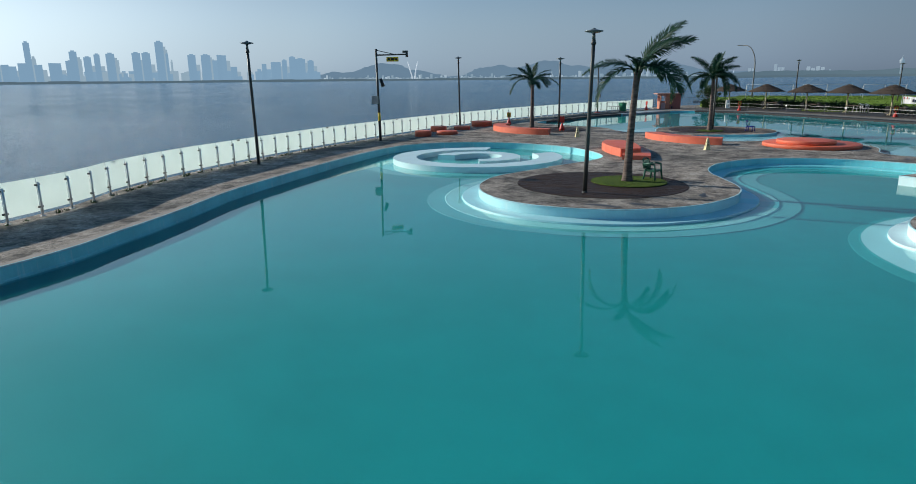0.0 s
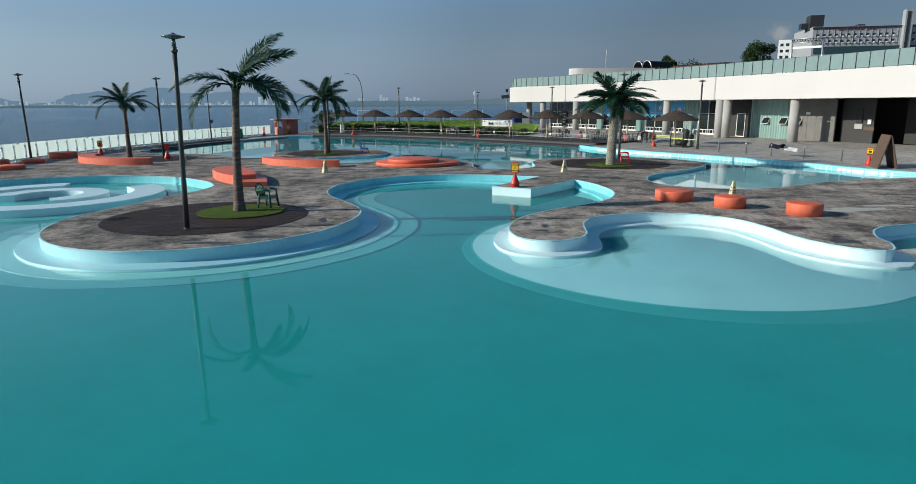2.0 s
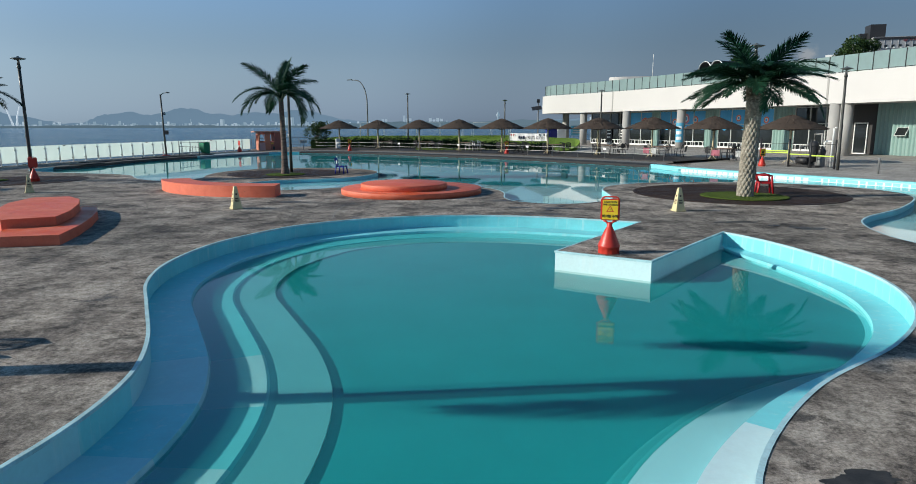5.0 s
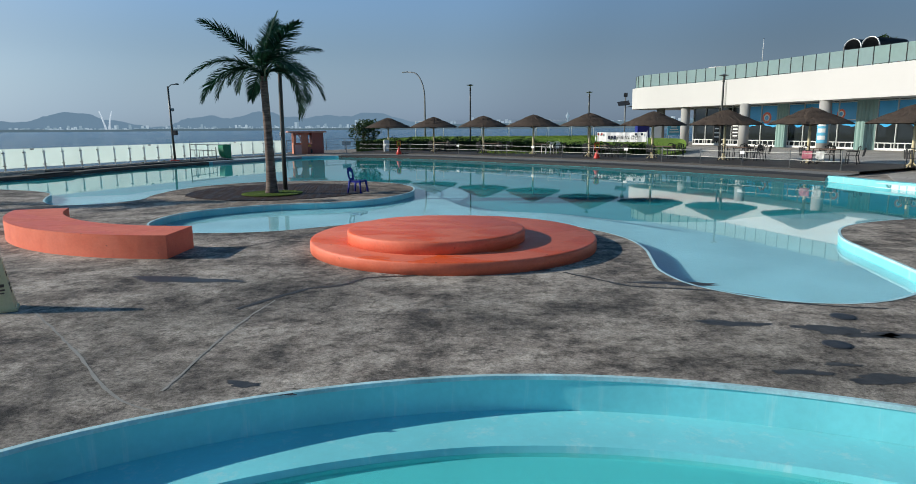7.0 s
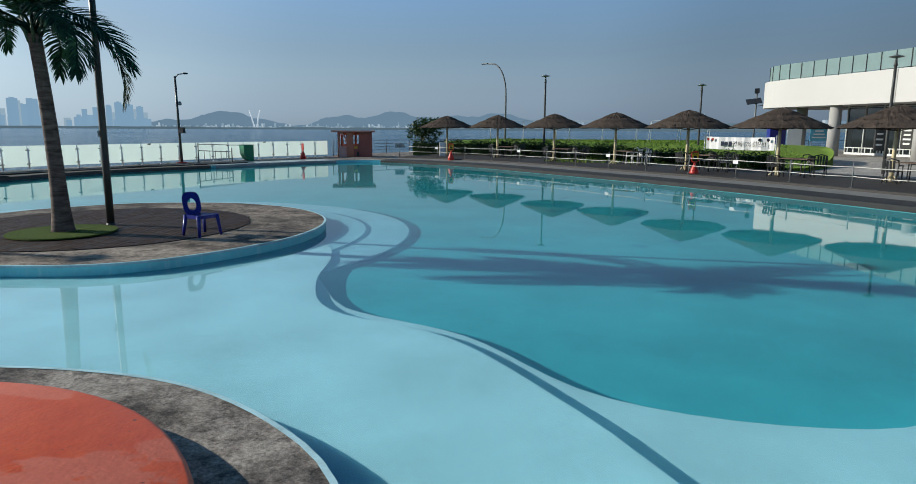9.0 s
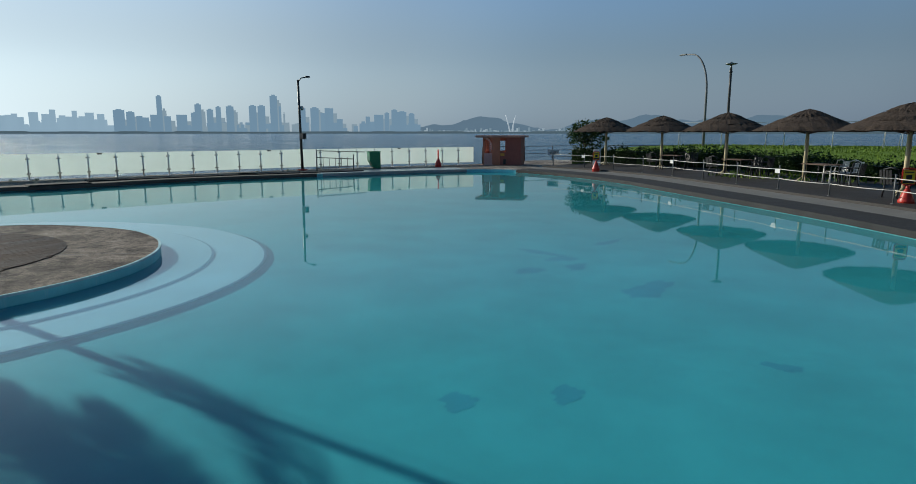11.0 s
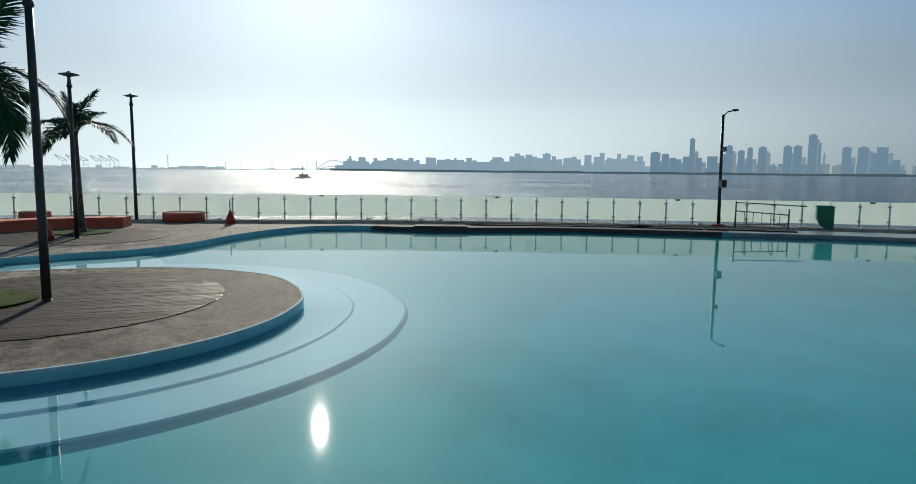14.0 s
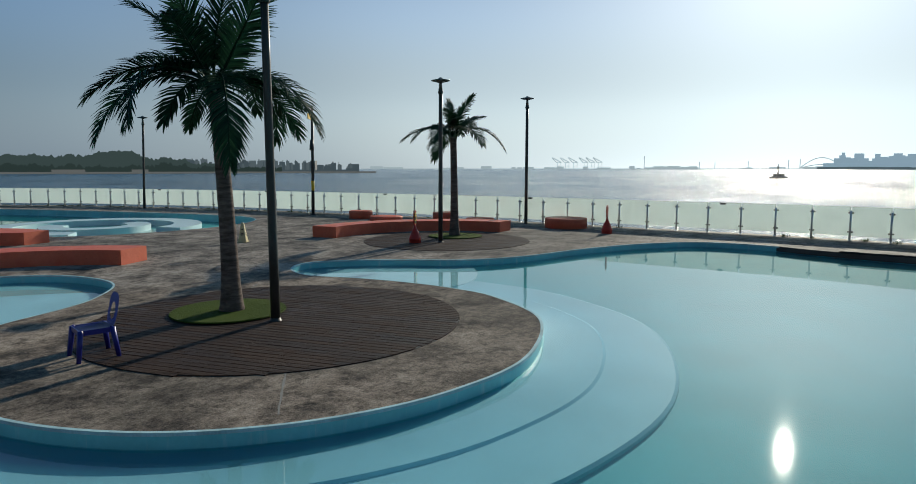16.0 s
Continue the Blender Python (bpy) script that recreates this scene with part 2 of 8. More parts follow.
def orange_paint():
    m = Mat("orange_paint")
    a, b, c = m.noise(0.9, 5, 0.6, m.scaled((1, 1.8, 1))), m.noise(30, 4), m.noise(5, 5)
    sx = m.n("ShaderNodeSeparateXYZ")
    m.pos()
    m.l(m.geo.outputs["Normal"], sx.inputs[0])
    flat = m.ramp(sx.outputs["Z"], [(0.5, 0.12), (0.9, 1.0)])
    edge = m.mix(0.12, a, c)
    worn = m.mix(1.0, m.ramp(edge, [(0.505, 0.0), (0.52, 1.0)]), flat, 'MULTIPLY')
    col = m.ramp(m.noise(2.5, 8, 0.7), [(0.3, (0.67, 0.135, 0.072)), (0.7, (0.78, 0.20, 0.115))])
    col = m.mix(worn, col, m.ramp(c, [(0.3, (0.68, 0.075, 0.010)), (0.7, (0.78, 0.115, 0.02))]))
    chips = m.noise(9, 6, 0.8)
    col = m.mix(m.ramp(chips, [(0.70, 0.0), (0.72, 0.7)]), col, (0.72, 0.55, 0.48))
    col = m.mix(m.ramp(m.noise(14, 3, 0.5), [(0.25, 0.8), (0.28, 0.0)]), col, (0.16, 0.05, 0.035))
    col = m.mix(0.25, col, m.ramp(b, [(0.3, 0.7), (0.7, 1.1)]), 'MULTIPLY')
    m.bsdf(col, m.mix(worn, (0.6, 0.6, 0.6), (0.4, 0.4, 0.4)), 0, m.bump(b, 0.3, 0.012, m.bump(c, 0.2, 0.02)), 0.4)
    return m.m


def wood_plank():
    m = Mat("deck_timber")
    info = m.n("ShaderNodeObjectInfo")
    tc = m.n("ShaderNodeTexCoord")
    grain = m.noise(3.0, 6, 0.7, m.scaled((0.6, 14, 14), tc.outputs["Object"]))
    blot = m.noise(1.1, 5)
    col = m.ramp(grain, [(0.3, (0.012, 0.008, 0.006)), (0.7, (0.058, 0.034, 0.025))])
    col = m.mix(m.ramp(info.outputs["Random"], [(0.0, 0.0), (1.0, 0.55)]), col, (0.075, 0.045, 0.033))
    col = m.mix(m.ramp(blot, [(0.55, 0.0), (0.75, 0.4)]), col, (0.11, 0.092, 0.082))
    m.bsdf(col, m.mix(0.5, m.ramp(grain, [(0.3, 0.5), (0.7, 1.0)]), m.ramp(info.outputs["Random"], [(0.0, 0.3), (1.0, 0.8)])), 0, m.bump(grain, 0.9, 0.02), 0.15)
    return m.m


def leaf(name, dark, light, spec=0.4):
    m = Mat(name)
    g = m.n("ShaderNodeNewGeometry")
    col = m.ramp(g.outputs["Random Per Island"], [(0.0, dark), (1.0, light)])
    p = m.bsdf(col, 0.42, 0, None, spec)
    tl = m.n("ShaderNodeBsdfTranslucent")
    m.l(col, tl.inputs[0])
    s = m.n("ShaderNodeMixShader", Fac=0.25)
    m.l(p.outputs[0], s.inputs[1])
    m.l(tl.outputs[0], s.inputs[2])
    m.l(s.outputs[0], m.out.inputs[0])
    return m.m


def thatch():
    m = Mat("thatch")
    tc = m.n("ShaderNodeTexCoord")
    g = m.n("ShaderNodeNewGeometry")
    st = m.noise(6, 6, 0.75, m.scaled((3, 3, 0.5), tc.outputs["Object"]))
    col = m.ramp(st, [(0.3, (0.028, 0.020, 0.016)), (0.7, (0.135, 0.102, 0.08))])
    col = m.mix(m.ramp(g.outputs["Random Per Island"], [(0.0, 0.0), (1.0, 0.45)]), col, (0.085, 0.062, 0.048))
    m.bsdf(col, 0.9, 0, m.bump(st, 0.8, 0.04), 0.1)
    return m.m


def trunk_bark(name, lo, hi, rings):
    m = Mat(name)
    tc = m.n("ShaderNodeTexCoord")
    r = m.noise(2.0, 4, 0.6, m.scaled((2, 2, rings), tc.outputs["Object"]))
    f = m.noise(30, 4)
    col = m.ramp(r, [(0.35, lo), (0.65, hi)])
    col = m.mix(0.4, col, m.ramp(f, [(0.3, 0.6), (0.7, 1.1)]), 'MULTIPLY')
    m.bsdf(col, 0.85, 0, m.bump(r, 0.7, 0.03), 0.2)
    return m.m


def window_glass(name, color):
    m = Mat(name)
    m.bsdf(color, 0.06, 0, m.bump(m.noise(0.5, 2), 0.02, 0.05), 0.6)
    return m.m


def ribbed(name, color):
    m = Mat(name)
    a = m.noise(1.2, 4, 0.6, m.scaled((1, 1, 0.15)))
    col = m.ramp(a, [(0.3, tuple(c * 0.8 for c in color)), (0.7, color)])
    m.bsdf(col, 0.4, 0, m.bump(m.noise(20, 3), 0.1))
    return m.m


def ground_grass(name, lo, hi, scale=6):
    m = Mat(name)
    a, b = m.noise(0.3, 5), m.noise(scale, 6, 0.8)
    col = m.mix(0.5, m.ramp(a, [(0.3, lo), (0.7, hi)]), m.ramp(b, [(0.3, lo), (0.7, hi)]))
    m.bsdf(col, 0.9, 0, m.bump(b, 0.9, 0.06), 0.1)
    return m.m


def paving():
    m = Mat("plaza_paving")
    br = m.n("ShaderNodeTexBrick", Scale=1.0)
    br.inputs["Color1"].default_value = (0.30, 0.28, 0.25, 1)
    br.inputs["Color2"].default_value = (0.44, 0.405, 0.365, 1)
    br.inputs["Mortar"].default_value = (0.15, 0.14, 0.13, 1)
    br.inputs["Mortar Size"].default_value = 0.012
    br.inputs["Brick Width"].default_value = 0.6
    br.inputs["Row Height"].default_value = 0.3
    m.l(m.scaled(1.0), br.inputs["Vector"])
    n1 = m.noise(0.5, 6, 0.7)
    col = m.mix(0.6, br.outputs[0], m.ramp(n1, [(0.3, 0.6), (0.7, 1.15)]), 'MULTIPLY')
    m.bsdf(col, 0.8, 0, m.bump(m.noise(20, 4), 0.2, 0.01), 0.3)
    return m.m


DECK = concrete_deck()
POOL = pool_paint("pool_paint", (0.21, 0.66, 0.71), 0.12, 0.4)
# submerged colours darken with depth, standing in for light the water absorbs
POOL_DEEP = pool_paint("pool_floor_depth_tint", (0.014, 0.295, 0.318), 0.08, 0.0)
POOL_SHELF = pool_paint("pool_shelf_depth_tint", (0.14, 0.62, 0.68), 0.06, 0.0)
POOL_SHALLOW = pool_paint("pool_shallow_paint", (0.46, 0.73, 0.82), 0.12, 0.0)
POOL_TERRACE = pool_paint("pool_terrace_depth_tint", (0.32, 0.62, 0.74), 0.08, 0.0)
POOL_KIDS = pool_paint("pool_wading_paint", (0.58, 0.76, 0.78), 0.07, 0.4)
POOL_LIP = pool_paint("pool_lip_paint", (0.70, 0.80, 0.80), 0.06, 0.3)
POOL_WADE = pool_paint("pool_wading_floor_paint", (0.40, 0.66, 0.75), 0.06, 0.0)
POOL_LOW = pool_paint("pool_low_step_depth_tint", (0.035, 0.32, 0.345), 0.08, 0.0)
POOL_MID = pool_paint("pool_step_depth_tint", (0.14, 0.46, 0.50), 0.06, 0.0)
POOL_NORTH = pool_paint("pool_lagoon_depth_tint", (0.055, 0.42, 0.49), 0.14, 0.0)
POOL_ISLE = pool_paint("pool_island_paint", (0.38, 0.69, 0.735), 0.08, 0.35)
POOL_RIM = painted("pool_rim_paint", (0.38, 0.58, 0.62), 0.85, 0.4, 2.2, 0.25)
WATER_S = pool_water("pool_water_deep", (0.78, 0.96, 0.96), 0.016, (0.03, 0.345, 0.345), 0.20, 1.42)
WATER_N = pool_water("pool_water_shallow", (0.82, 0.95, 0.98), 0.009, (0.05, 0.42, 0.51), 0.13, 1.62)
SEA = sea_water()
ORANGE = orange_paint()
TIMBER = wood_plank()
TURF = ground_grass("artificial_turf", (0.05, 0.085, 0.014), (0.11, 0.155, 0.03), 30)
PERGOLA_WOOD = painted("pergola_brown_stain", (0.085, 0.045, 0.032), 0.75, 0.25, 2.0, 0.15)
LAWN = ground_grass("lawn_grass", (0.075, 0.14, 0.022), (0.20, 0.29, 0.05), 3)
HEDGE = leaf("hedge_leaf", (0.010, 0.024, 0.007), (0.032, 0.066, 0.015), 0.2)
PALM = leaf("palm_leaf", (0.007, 0.030, 0.018), (0.022, 0.072, 0.036), 0.12)
TREE = leaf("tree_leaf", (0.015, 0.035, 0.012), (0.05, 0.09, 0.025), 0.2)
RACHIS = painted("palm_rib", (0.06, 0.10, 0.05), 0.5)
BARK = trunk_bark("palm_bark", (0.09, 0.066, 0.056), (0.22, 0.165, 0.14), 9)
BARK_PALE = trunk_bark("palm_scale_bark", (0.21, 0.19, 0.15), (0.40, 0.365, 0.30), 5)
BARK_BOOT = trunk_bark("palm_boot_bark", (0.10, 0.085, 0.065), (0.26, 0.23, 0.18), 5)
BRANCH = trunk_bark("tree_bark", (0.07, 0.055, 0.045), (0.15, 0.12, 0.1), 3)
POLE = painted("lamp_pole_paint", (0.045, 0.045, 0.04), 0.45, 0.2, 3, 0.1)
GALV = painted("galvanised_steel", (0.42, 0.43, 0.43), 0.4, 0.12, 4, 0.06, 0.7)
STEEL = painted("stainless_steel", (0.70, 0.71, 0.70), 0.34, 0.08, 4, 0.03, 0.55)
DARKMETAL = painted("dark_metal", (0.025, 0.025, 0.027), 0.5, 0.2, 3, 0.1)
GLASSFENCE = frosted("frosted_glass", (0.86, 0.94, 0.91), 0.12)
GLASSROOF = frosted("green_frosted_glass", (0.50, 0.64, 0.615), 0.05)
WHITE = painted("white_render", (0.56, 0.54, 0.52), 0.75, 0.035, 0.35, 0.05)
WHITEP = painted("white_plastic", (0.72, 0.72, 0.70), 0.45, 0.06)
GREY = painted("grey_concrete", (0.36, 0.35, 0.33), 0.8, 0.12, 0.8, 0.15)
# the recess's shade is put into this near-black stone colour
GREY_DARK = painted("shade_toned_stone", (0.035, 0.035, 0.034), 0.7, 0.2, 1.0, 0.12)
STONE = painted("stone_cladding", (0.15, 0.145, 0.135), 0.7, 0.25, 1.1, 0.15)
# near-black, so that the shade under the roof is in the colour
DARKIN = painted("shade_toned_interior", (0.035, 0.034, 0.033), 0.8, 0.3)
GLASS_DARK = window_glass("dark_window_glass", (0.018, 0.022, 0.024))
FILM_PALE = painted("pale_banner_cloth", (0.60, 0.66, 0.64), 0.6, 0.08, 2.0, 0.04)
GREENCLAD = ribbed("green_ribbed_glass", (0.26, 0.40, 0.365))
BLUEFILM = painted("blue_window_film", (0.05, 0.33, 0.62), 0.3, 0.15, 0.8, 0.02)
FRAME = painted("window_frame_paint", (0.50, 0.52, 0.50), 0.45, 0.08)
EDGE_STRIP = painted("worn_edge_concrete", (0.29, 0.255, 0.23), 0.85, 0.25, 2.0, 0.3)
WALKWAY = painted("dark_walk_concrete", (0.105, 0.098, 0.09), 0.88, 0.3, 1.1, 0.3, 0.0, 25.0, 0.1)
KERB = painted("kerb_concrete", (0.17, 0.165, 0.155), 0.8, 0.2, 1.2, 0.2)
WETDECK = painted("wet_pale_concrete", (0.30, 0.33, 0.34), 0.3, 0.2, 0.9, 0.1)
REDP = painted("red_plastic", (0.55, 0.035, 0.02), 0.42, 0.15, 3)
CHAIR_RED = painted("chair_red_plastic", (0.40, 0.012, 0.02), 0.4, 0.1, 3)
CHAIR_GREEN = painted("chair_green_plastic", (0.012, 0.085, 0.055), 0.4, 0.1, 3)
CHAIR_BLUE = painted("chair_blue_plastic", (0.012, 0.018, 0.22), 0.35, 0.1, 3)
BIN_GREEN = painted("bin_green_plastic", (0.01, 0.22, 0.10), 0.4, 0.12, 3)
YELLOW = painted("yellow_sign_plastic", (0.80, 0.52, 0.02), 0.45, 0.1, 3)
CREAM = painted("pale_yellow_plastic", (0.66, 0.57, 0.32), 0.5, 0.12, 4)
POSTCREAM = painted("cream_post_paint", (0.62, 0.53, 0.33), 0.6, 0.1, 3)
ROPE = painted("white_rope", (0.62, 0.60, 0.54), 0.85, 0.1, 20, 0.3)
BLACK = painted("black_print", (0.012, 0.012, 0.012), 0.5, 0.1)
THATCH = thatch()
GLASS_TEAL = window_glass("teal_office_glass", (0.02, 0.05, 0.055))
HUT = painted("hut_orange_paint", (0.52, 0.19, 0.115), 0.65, 0.25, 1.5, 0.12)
HUT_RED = painted("hut_red_paint", (0.29, 0.095, 0.075), 0.65, 0.25, 1.5, 0.12)
OFFICE = painted("office_cladding", (0.33, 0.335, 0.345), 0.5, 0.08, 0.3, 0.03)
HUT_ROOF = painted("hut_roof_paint", (0.48, 0.25, 0.20), 0.65, 0.2, 1.5, 0.12)
POLEGREY = painted("grey_pole_paint", (0.16, 0.165, 0.165), 0.5, 0.1, 4, 0.05)
HUT_PINK = painted("hut_pink_paint", (0.62, 0.36, 0.33), 0.65, 0.2, 1.5, 0.12)
HUT_YELLOW = painted("hut_yellow_paint", (0.60, 0.34, 0.06), 0.65, 0.2, 1.5, 0.12)
RUBBER = painted("black_rubber_mat", (0.018, 0.018, 0.019), 0.8, 0.3, 2, 0.2)
PAVING = paving()
EDGE_DARK = painted("dark_edge_concrete", (0.085, 0.075, 0.066), 0.85, 0.35, 1.6, 0.25)
DARKDECK = painted("dark_timber_terrace", (0.032, 0.028, 0.026), 0.7, 0.3, 1.2, 0.2)
LIMB_WOOD = painted("brown_wood", (0.10, 0.06, 0.04), 0.7, 0.25, 2, 0.2)
PINK = painted("pink_cloth", (0.60, 0.22, 0.28), 0.9, 0.1)
NAVY = painted("navy_cloth", (0.015, 0.02, 0.045), 0.9, 0.2)
BANNER = painted("white_banner_cloth", (0.72, 0.71, 0.72), 0.85, 0.05, 1)
SIGNBLUE = painted("blue_sign_panel", (0.10, 0.38, 0.55), 0.5, 0.2, 2)
SIGN_MAROON = painted("maroon_sign_paint", (0.12, 0.035, 0.045), 0.6, 0.1)
LAMPHEAD = painted("lamp_head_metal", (0.16, 0.17, 0.16), 0.4, 0.1, 5, 0.05, 0.4)


# == mesh helpers
def new_bm():
    return bmesh.new()


def box(bm, c, s, m=None):
    geo = bmesh.ops.create_cube(bm, size=1.0, matrix=(m or Matrix()) @ Matrix.Translation(c) @ Matrix.Diagonal((*s, 1)))
    return geo["verts"]


def tube(bm, pts, radii, seg=10, cap=True):
    """A round bar through pts."""
    pts = [Vector(p) for p in pts]
    if not hasattr(radii, "__len__"):
        radii = [radii] * len(pts)
    rings = []
    for i, p in enumerate(pts):
        d = (pts[min(i + 1, len(pts) - 1)] - pts[max(i - 1, 0)]).normalized()
        a = d.cross(Vector((0, 0, 1)) if abs(d.z) < 0.95 else Vector((1, 0, 0))).normalized()
        b = d.cross(a)
        rings.append([bm.verts.new(p + radii[i] * (math.cos(2 * math.pi * k / seg) * a + math.sin(2 * math.pi * k / seg) * b)) for k in range(seg)])
    for r0, r1 in zip(rings, rings[1:]):
        for k in range(seg):
            bm.faces.new((r0[k], r0[(k + 1) % seg], r1[(k + 1) % seg], r1[k])).smooth = True
    if cap:
        bm.faces.new(rings[0][::-1])
        bm.faces.new(rings[-1])
    return rings


def lathe(bm, prof, seg=24, at=(0, 0, 0), smooth=True):
    """Turns a profile of (radius, height) round the upright axis."""
    rings = [[bm.verts.new((at[0] + r * math.cos(2 * math.pi * k / seg), at[1] + r * math.sin(2 * math.pi * k / seg), at[2] + z)) for k in range(seg)] for r, z in prof]
    for r0, r1 in zip(rings, rings[1:]):
        for k in range(seg):
            bm.faces.new((r0[k], r0[(k + 1) % seg], r1[(k + 1) % seg], r1[k])).smooth = smooth
    if prof[0][0] > 1e-4:
        bm.faces.new(rings[0][::-1])
    if prof[-1][0] > 1e-4:
        bm.faces.new(rings[-1])


def prism(bm, poly, z0, z1):
    lo = [bm.verts.new((x, y, z0)) for x, y in poly]
    hi = [bm.verts.new((x, y, z1)) for x, y in poly]
    n = len(poly)
    for k in range(n):
        bm.faces.new((lo[k], lo[(k + 1) % n], hi[(k + 1) % n], hi[k]))
    bm.faces.new(hi)
    bm.faces.new(lo[::-1])


def mesh_of(name, bm, mat, bevel=0.0, seg=2):
    if bevel:
        edges = [e for e in bm.edges if len(e.link_faces) == 2 and e.calc_face_angle(0) > 0.6]
        bmesh.ops.bevel(bm, geom=edges, offset=bevel, segments=seg, affect='EDGES', clamp_overlap=True)
    bmesh.ops.recalc_face_normals(bm, faces=bm.faces)
    me = bpy.data.meshes.new(name)
    bm.to_mesh(me)
    bm.free()
    me.materials.append(mat)
    return me


def part(name, bm, mat, parent, label="", bevel=0.0, at=None):
    me = bm if isinstance(bm, bpy.types.Mesh) else mesh_of(name, bm, mat, bevel)
    ob = new(name, me)
    ob.parent = parent
    if at is not None:
        ob.matrix_basis = at
    return tagged(ob, label)


def thing(name, m, label, category, group="", kind=""):
    ob = new(name)
    ob.matrix_basis = m
    return tagged(ob, label, category, group, kind)


def solid(name, bm, mat, label, category, group="", kind="", bevel=0.0, at=None):
    ob = new(name, mesh_of(name, bm, mat, bevel))
    if at is not None:
        ob.matrix_basis = at
    return tagged(ob, label, category, group, kind)


def spline(pts, step=0.25, closed=False):
    """A smooth line through the plan points (Catmull-Rom), at about even steps."""
    p = [np.array(q, float) for q in pts]
    n = len(p)
    out = []
    for i in range(n if closed else n - 1):
        a, b, c, d = (p[(i + k) % n] if closed else p[min(max(i + k, 0), n - 1)] for k in (-1, 0, 1, 2))
        m = max(2, int(np.linalg.norm(c - b) / step))
        for k in range(m):
            t = k / m
            out.append(0.5 * (2 * b + (c - a) * t + (2 * a - 5 * b + 4 * c - d) * t * t + (3 * b - a - 3 * c + d) * t ** 3))
    if not closed:
        out.append(p[-1])
    return [tuple(q) for q in out]


def from_numpy(name, verts, faces, mat):
    me = bpy.data.meshes.new(name)
    me.from_pydata([tuple(map(float, v)) for v in verts], [], [tuple(map(int, f)) for f in faces])
    me.materials.append(mat)
    return me


import mathutils

# == plan of the two pools
S_WEST = [(12.0, -38.0), (-8.0, -38.5), (-13.6, -34.0), (-14.8, -25.0), (-15.2, -16.6), (-16.2, -13.2), (-17.2, -10.6), (-18.6, -7.4), (-19.9, -3.0), (-21.3, 2.5), (-22.0, 6.6)]
S_LAGOON = [(-22.0, 6.6), (-21.9, 9.0), (-20.7, 10.9), (-18.6, 12.05), (-15.9, 12.4), (-13.2, 11.7), (-11.1, 10.0), (-9.95, 8.3), (-9.75, 6.8), (-10.2, 5.0), (-10.9, 3.0)]
S_ISLE = [(-10.7, 3.0), (-11.25, 1.3), (-11.6, -0.6), (-11.15, -2.65), (-10.0, -4.25), (-8.5, -5.12), (-7.1, -5.25), (-5.7, -4.95), (-4.4, -4.15), (-3.3, -2.8), (-2.7, -1.1), (-2.6, 0.3), (-2.9, 1.5), (-3.6, 3.0)]
S_BAY = [(-3.6, 3.0), (-4.2, 4.3), (-4.5, 5.7), (-4.4, 7.4), (-3.9, 8.8), (-3.2, 9.95), (-2.2, 10.75), (-1.0, 11.3), (0.2, 11.55), (1.6, 11.5), (3.1, 11.1), (4.95, 10.25)]
S_JETTY_A = [(4.95, 10.25), (2.32, 6.62)]
S_JETTY_B = [(2.32, 6.62), (3.83, 5.65)]
S_JETTY_C = [(3.83, 5.65), (6.36, 8.75)]
S_COVE = [(6.36, 8.75), (6.75, 7.7), (6.98, 6.3), (7.0, 4.8), (6.73, 3.6), (6.1, 2.4), (5.07, 1.3), (3.67, 0.24)]
S_TONGUE = [(3.67, 0.24), (2.55, -1.05), (2.0, -2.3), (1.85, -3.4), (2.05, -4.3), (2.76, -4.7), (3.5, -4.4), (3.88, -3.8), (4.03, -2.9)]
S_KIDS = [(4.03, -2.9), (4.22, -2.1), (4.74, -1.26), (5.63, -0.78), (6.75, -0.6), (8.0, -0.95), (8.85, -1.85), (9.15, -3.2), (9.2, -4.5), (9.45, -5.4), (9.95, -6.1), (10.6, -6.25), (11.1, -5.5), (11.2, -4.9), (11.6, -4.15), (12.1, -3.6), (12.9, -3.2)]
S_EAST = [(12.9, -3.2), (15.0, -3.0), (18.0, -4.5), (20.0, -9.0), (20.5, -18.0), (19.5, -29.0), (12.0, -38.0)]

STEPS = [(0, 0), (0, -.30), (.59, -.31), (.62, -.415), (1.19, -.42), (1.22, -.465), (1.85, -.47), (1.89, -1.0)]
WALL = [(0, 0), (0, -.30), (.02, -.31), (.03, -.47), (.04, -.48), (.05, -.64), (.06, -.65), (.07, -1.0)]
JETTY = [(0, 0), (0, -.30), (.001, -.31), (.001, -.47), (.002, -.48), (.002, -.64), (.003, -.65), (.003, -1.0)]
LEDGE = [(0, 0), (0, -.30), (.42, -.31), (.43, -.50), (.5, -.51), (.55, -.58), (.6, -.62), (.65, -1.0)]
S_SEGS = [(S_WEST, WALL, 1), (S_LAGOON, WALL, 1), (S_ISLE, STEPS, 1), (S_BAY, STEPS, 0), (S_JETTY_A, JETTY, 0), (S_JETTY_B, JETTY, 0),
          (S_JETTY_C, JETTY, 0), (S_COVE, LEDGE, 1), (S_TONGUE, LEDGE, 1), (S_KIDS, LEDGE, 1), (S_EAST, WALL, 1)]

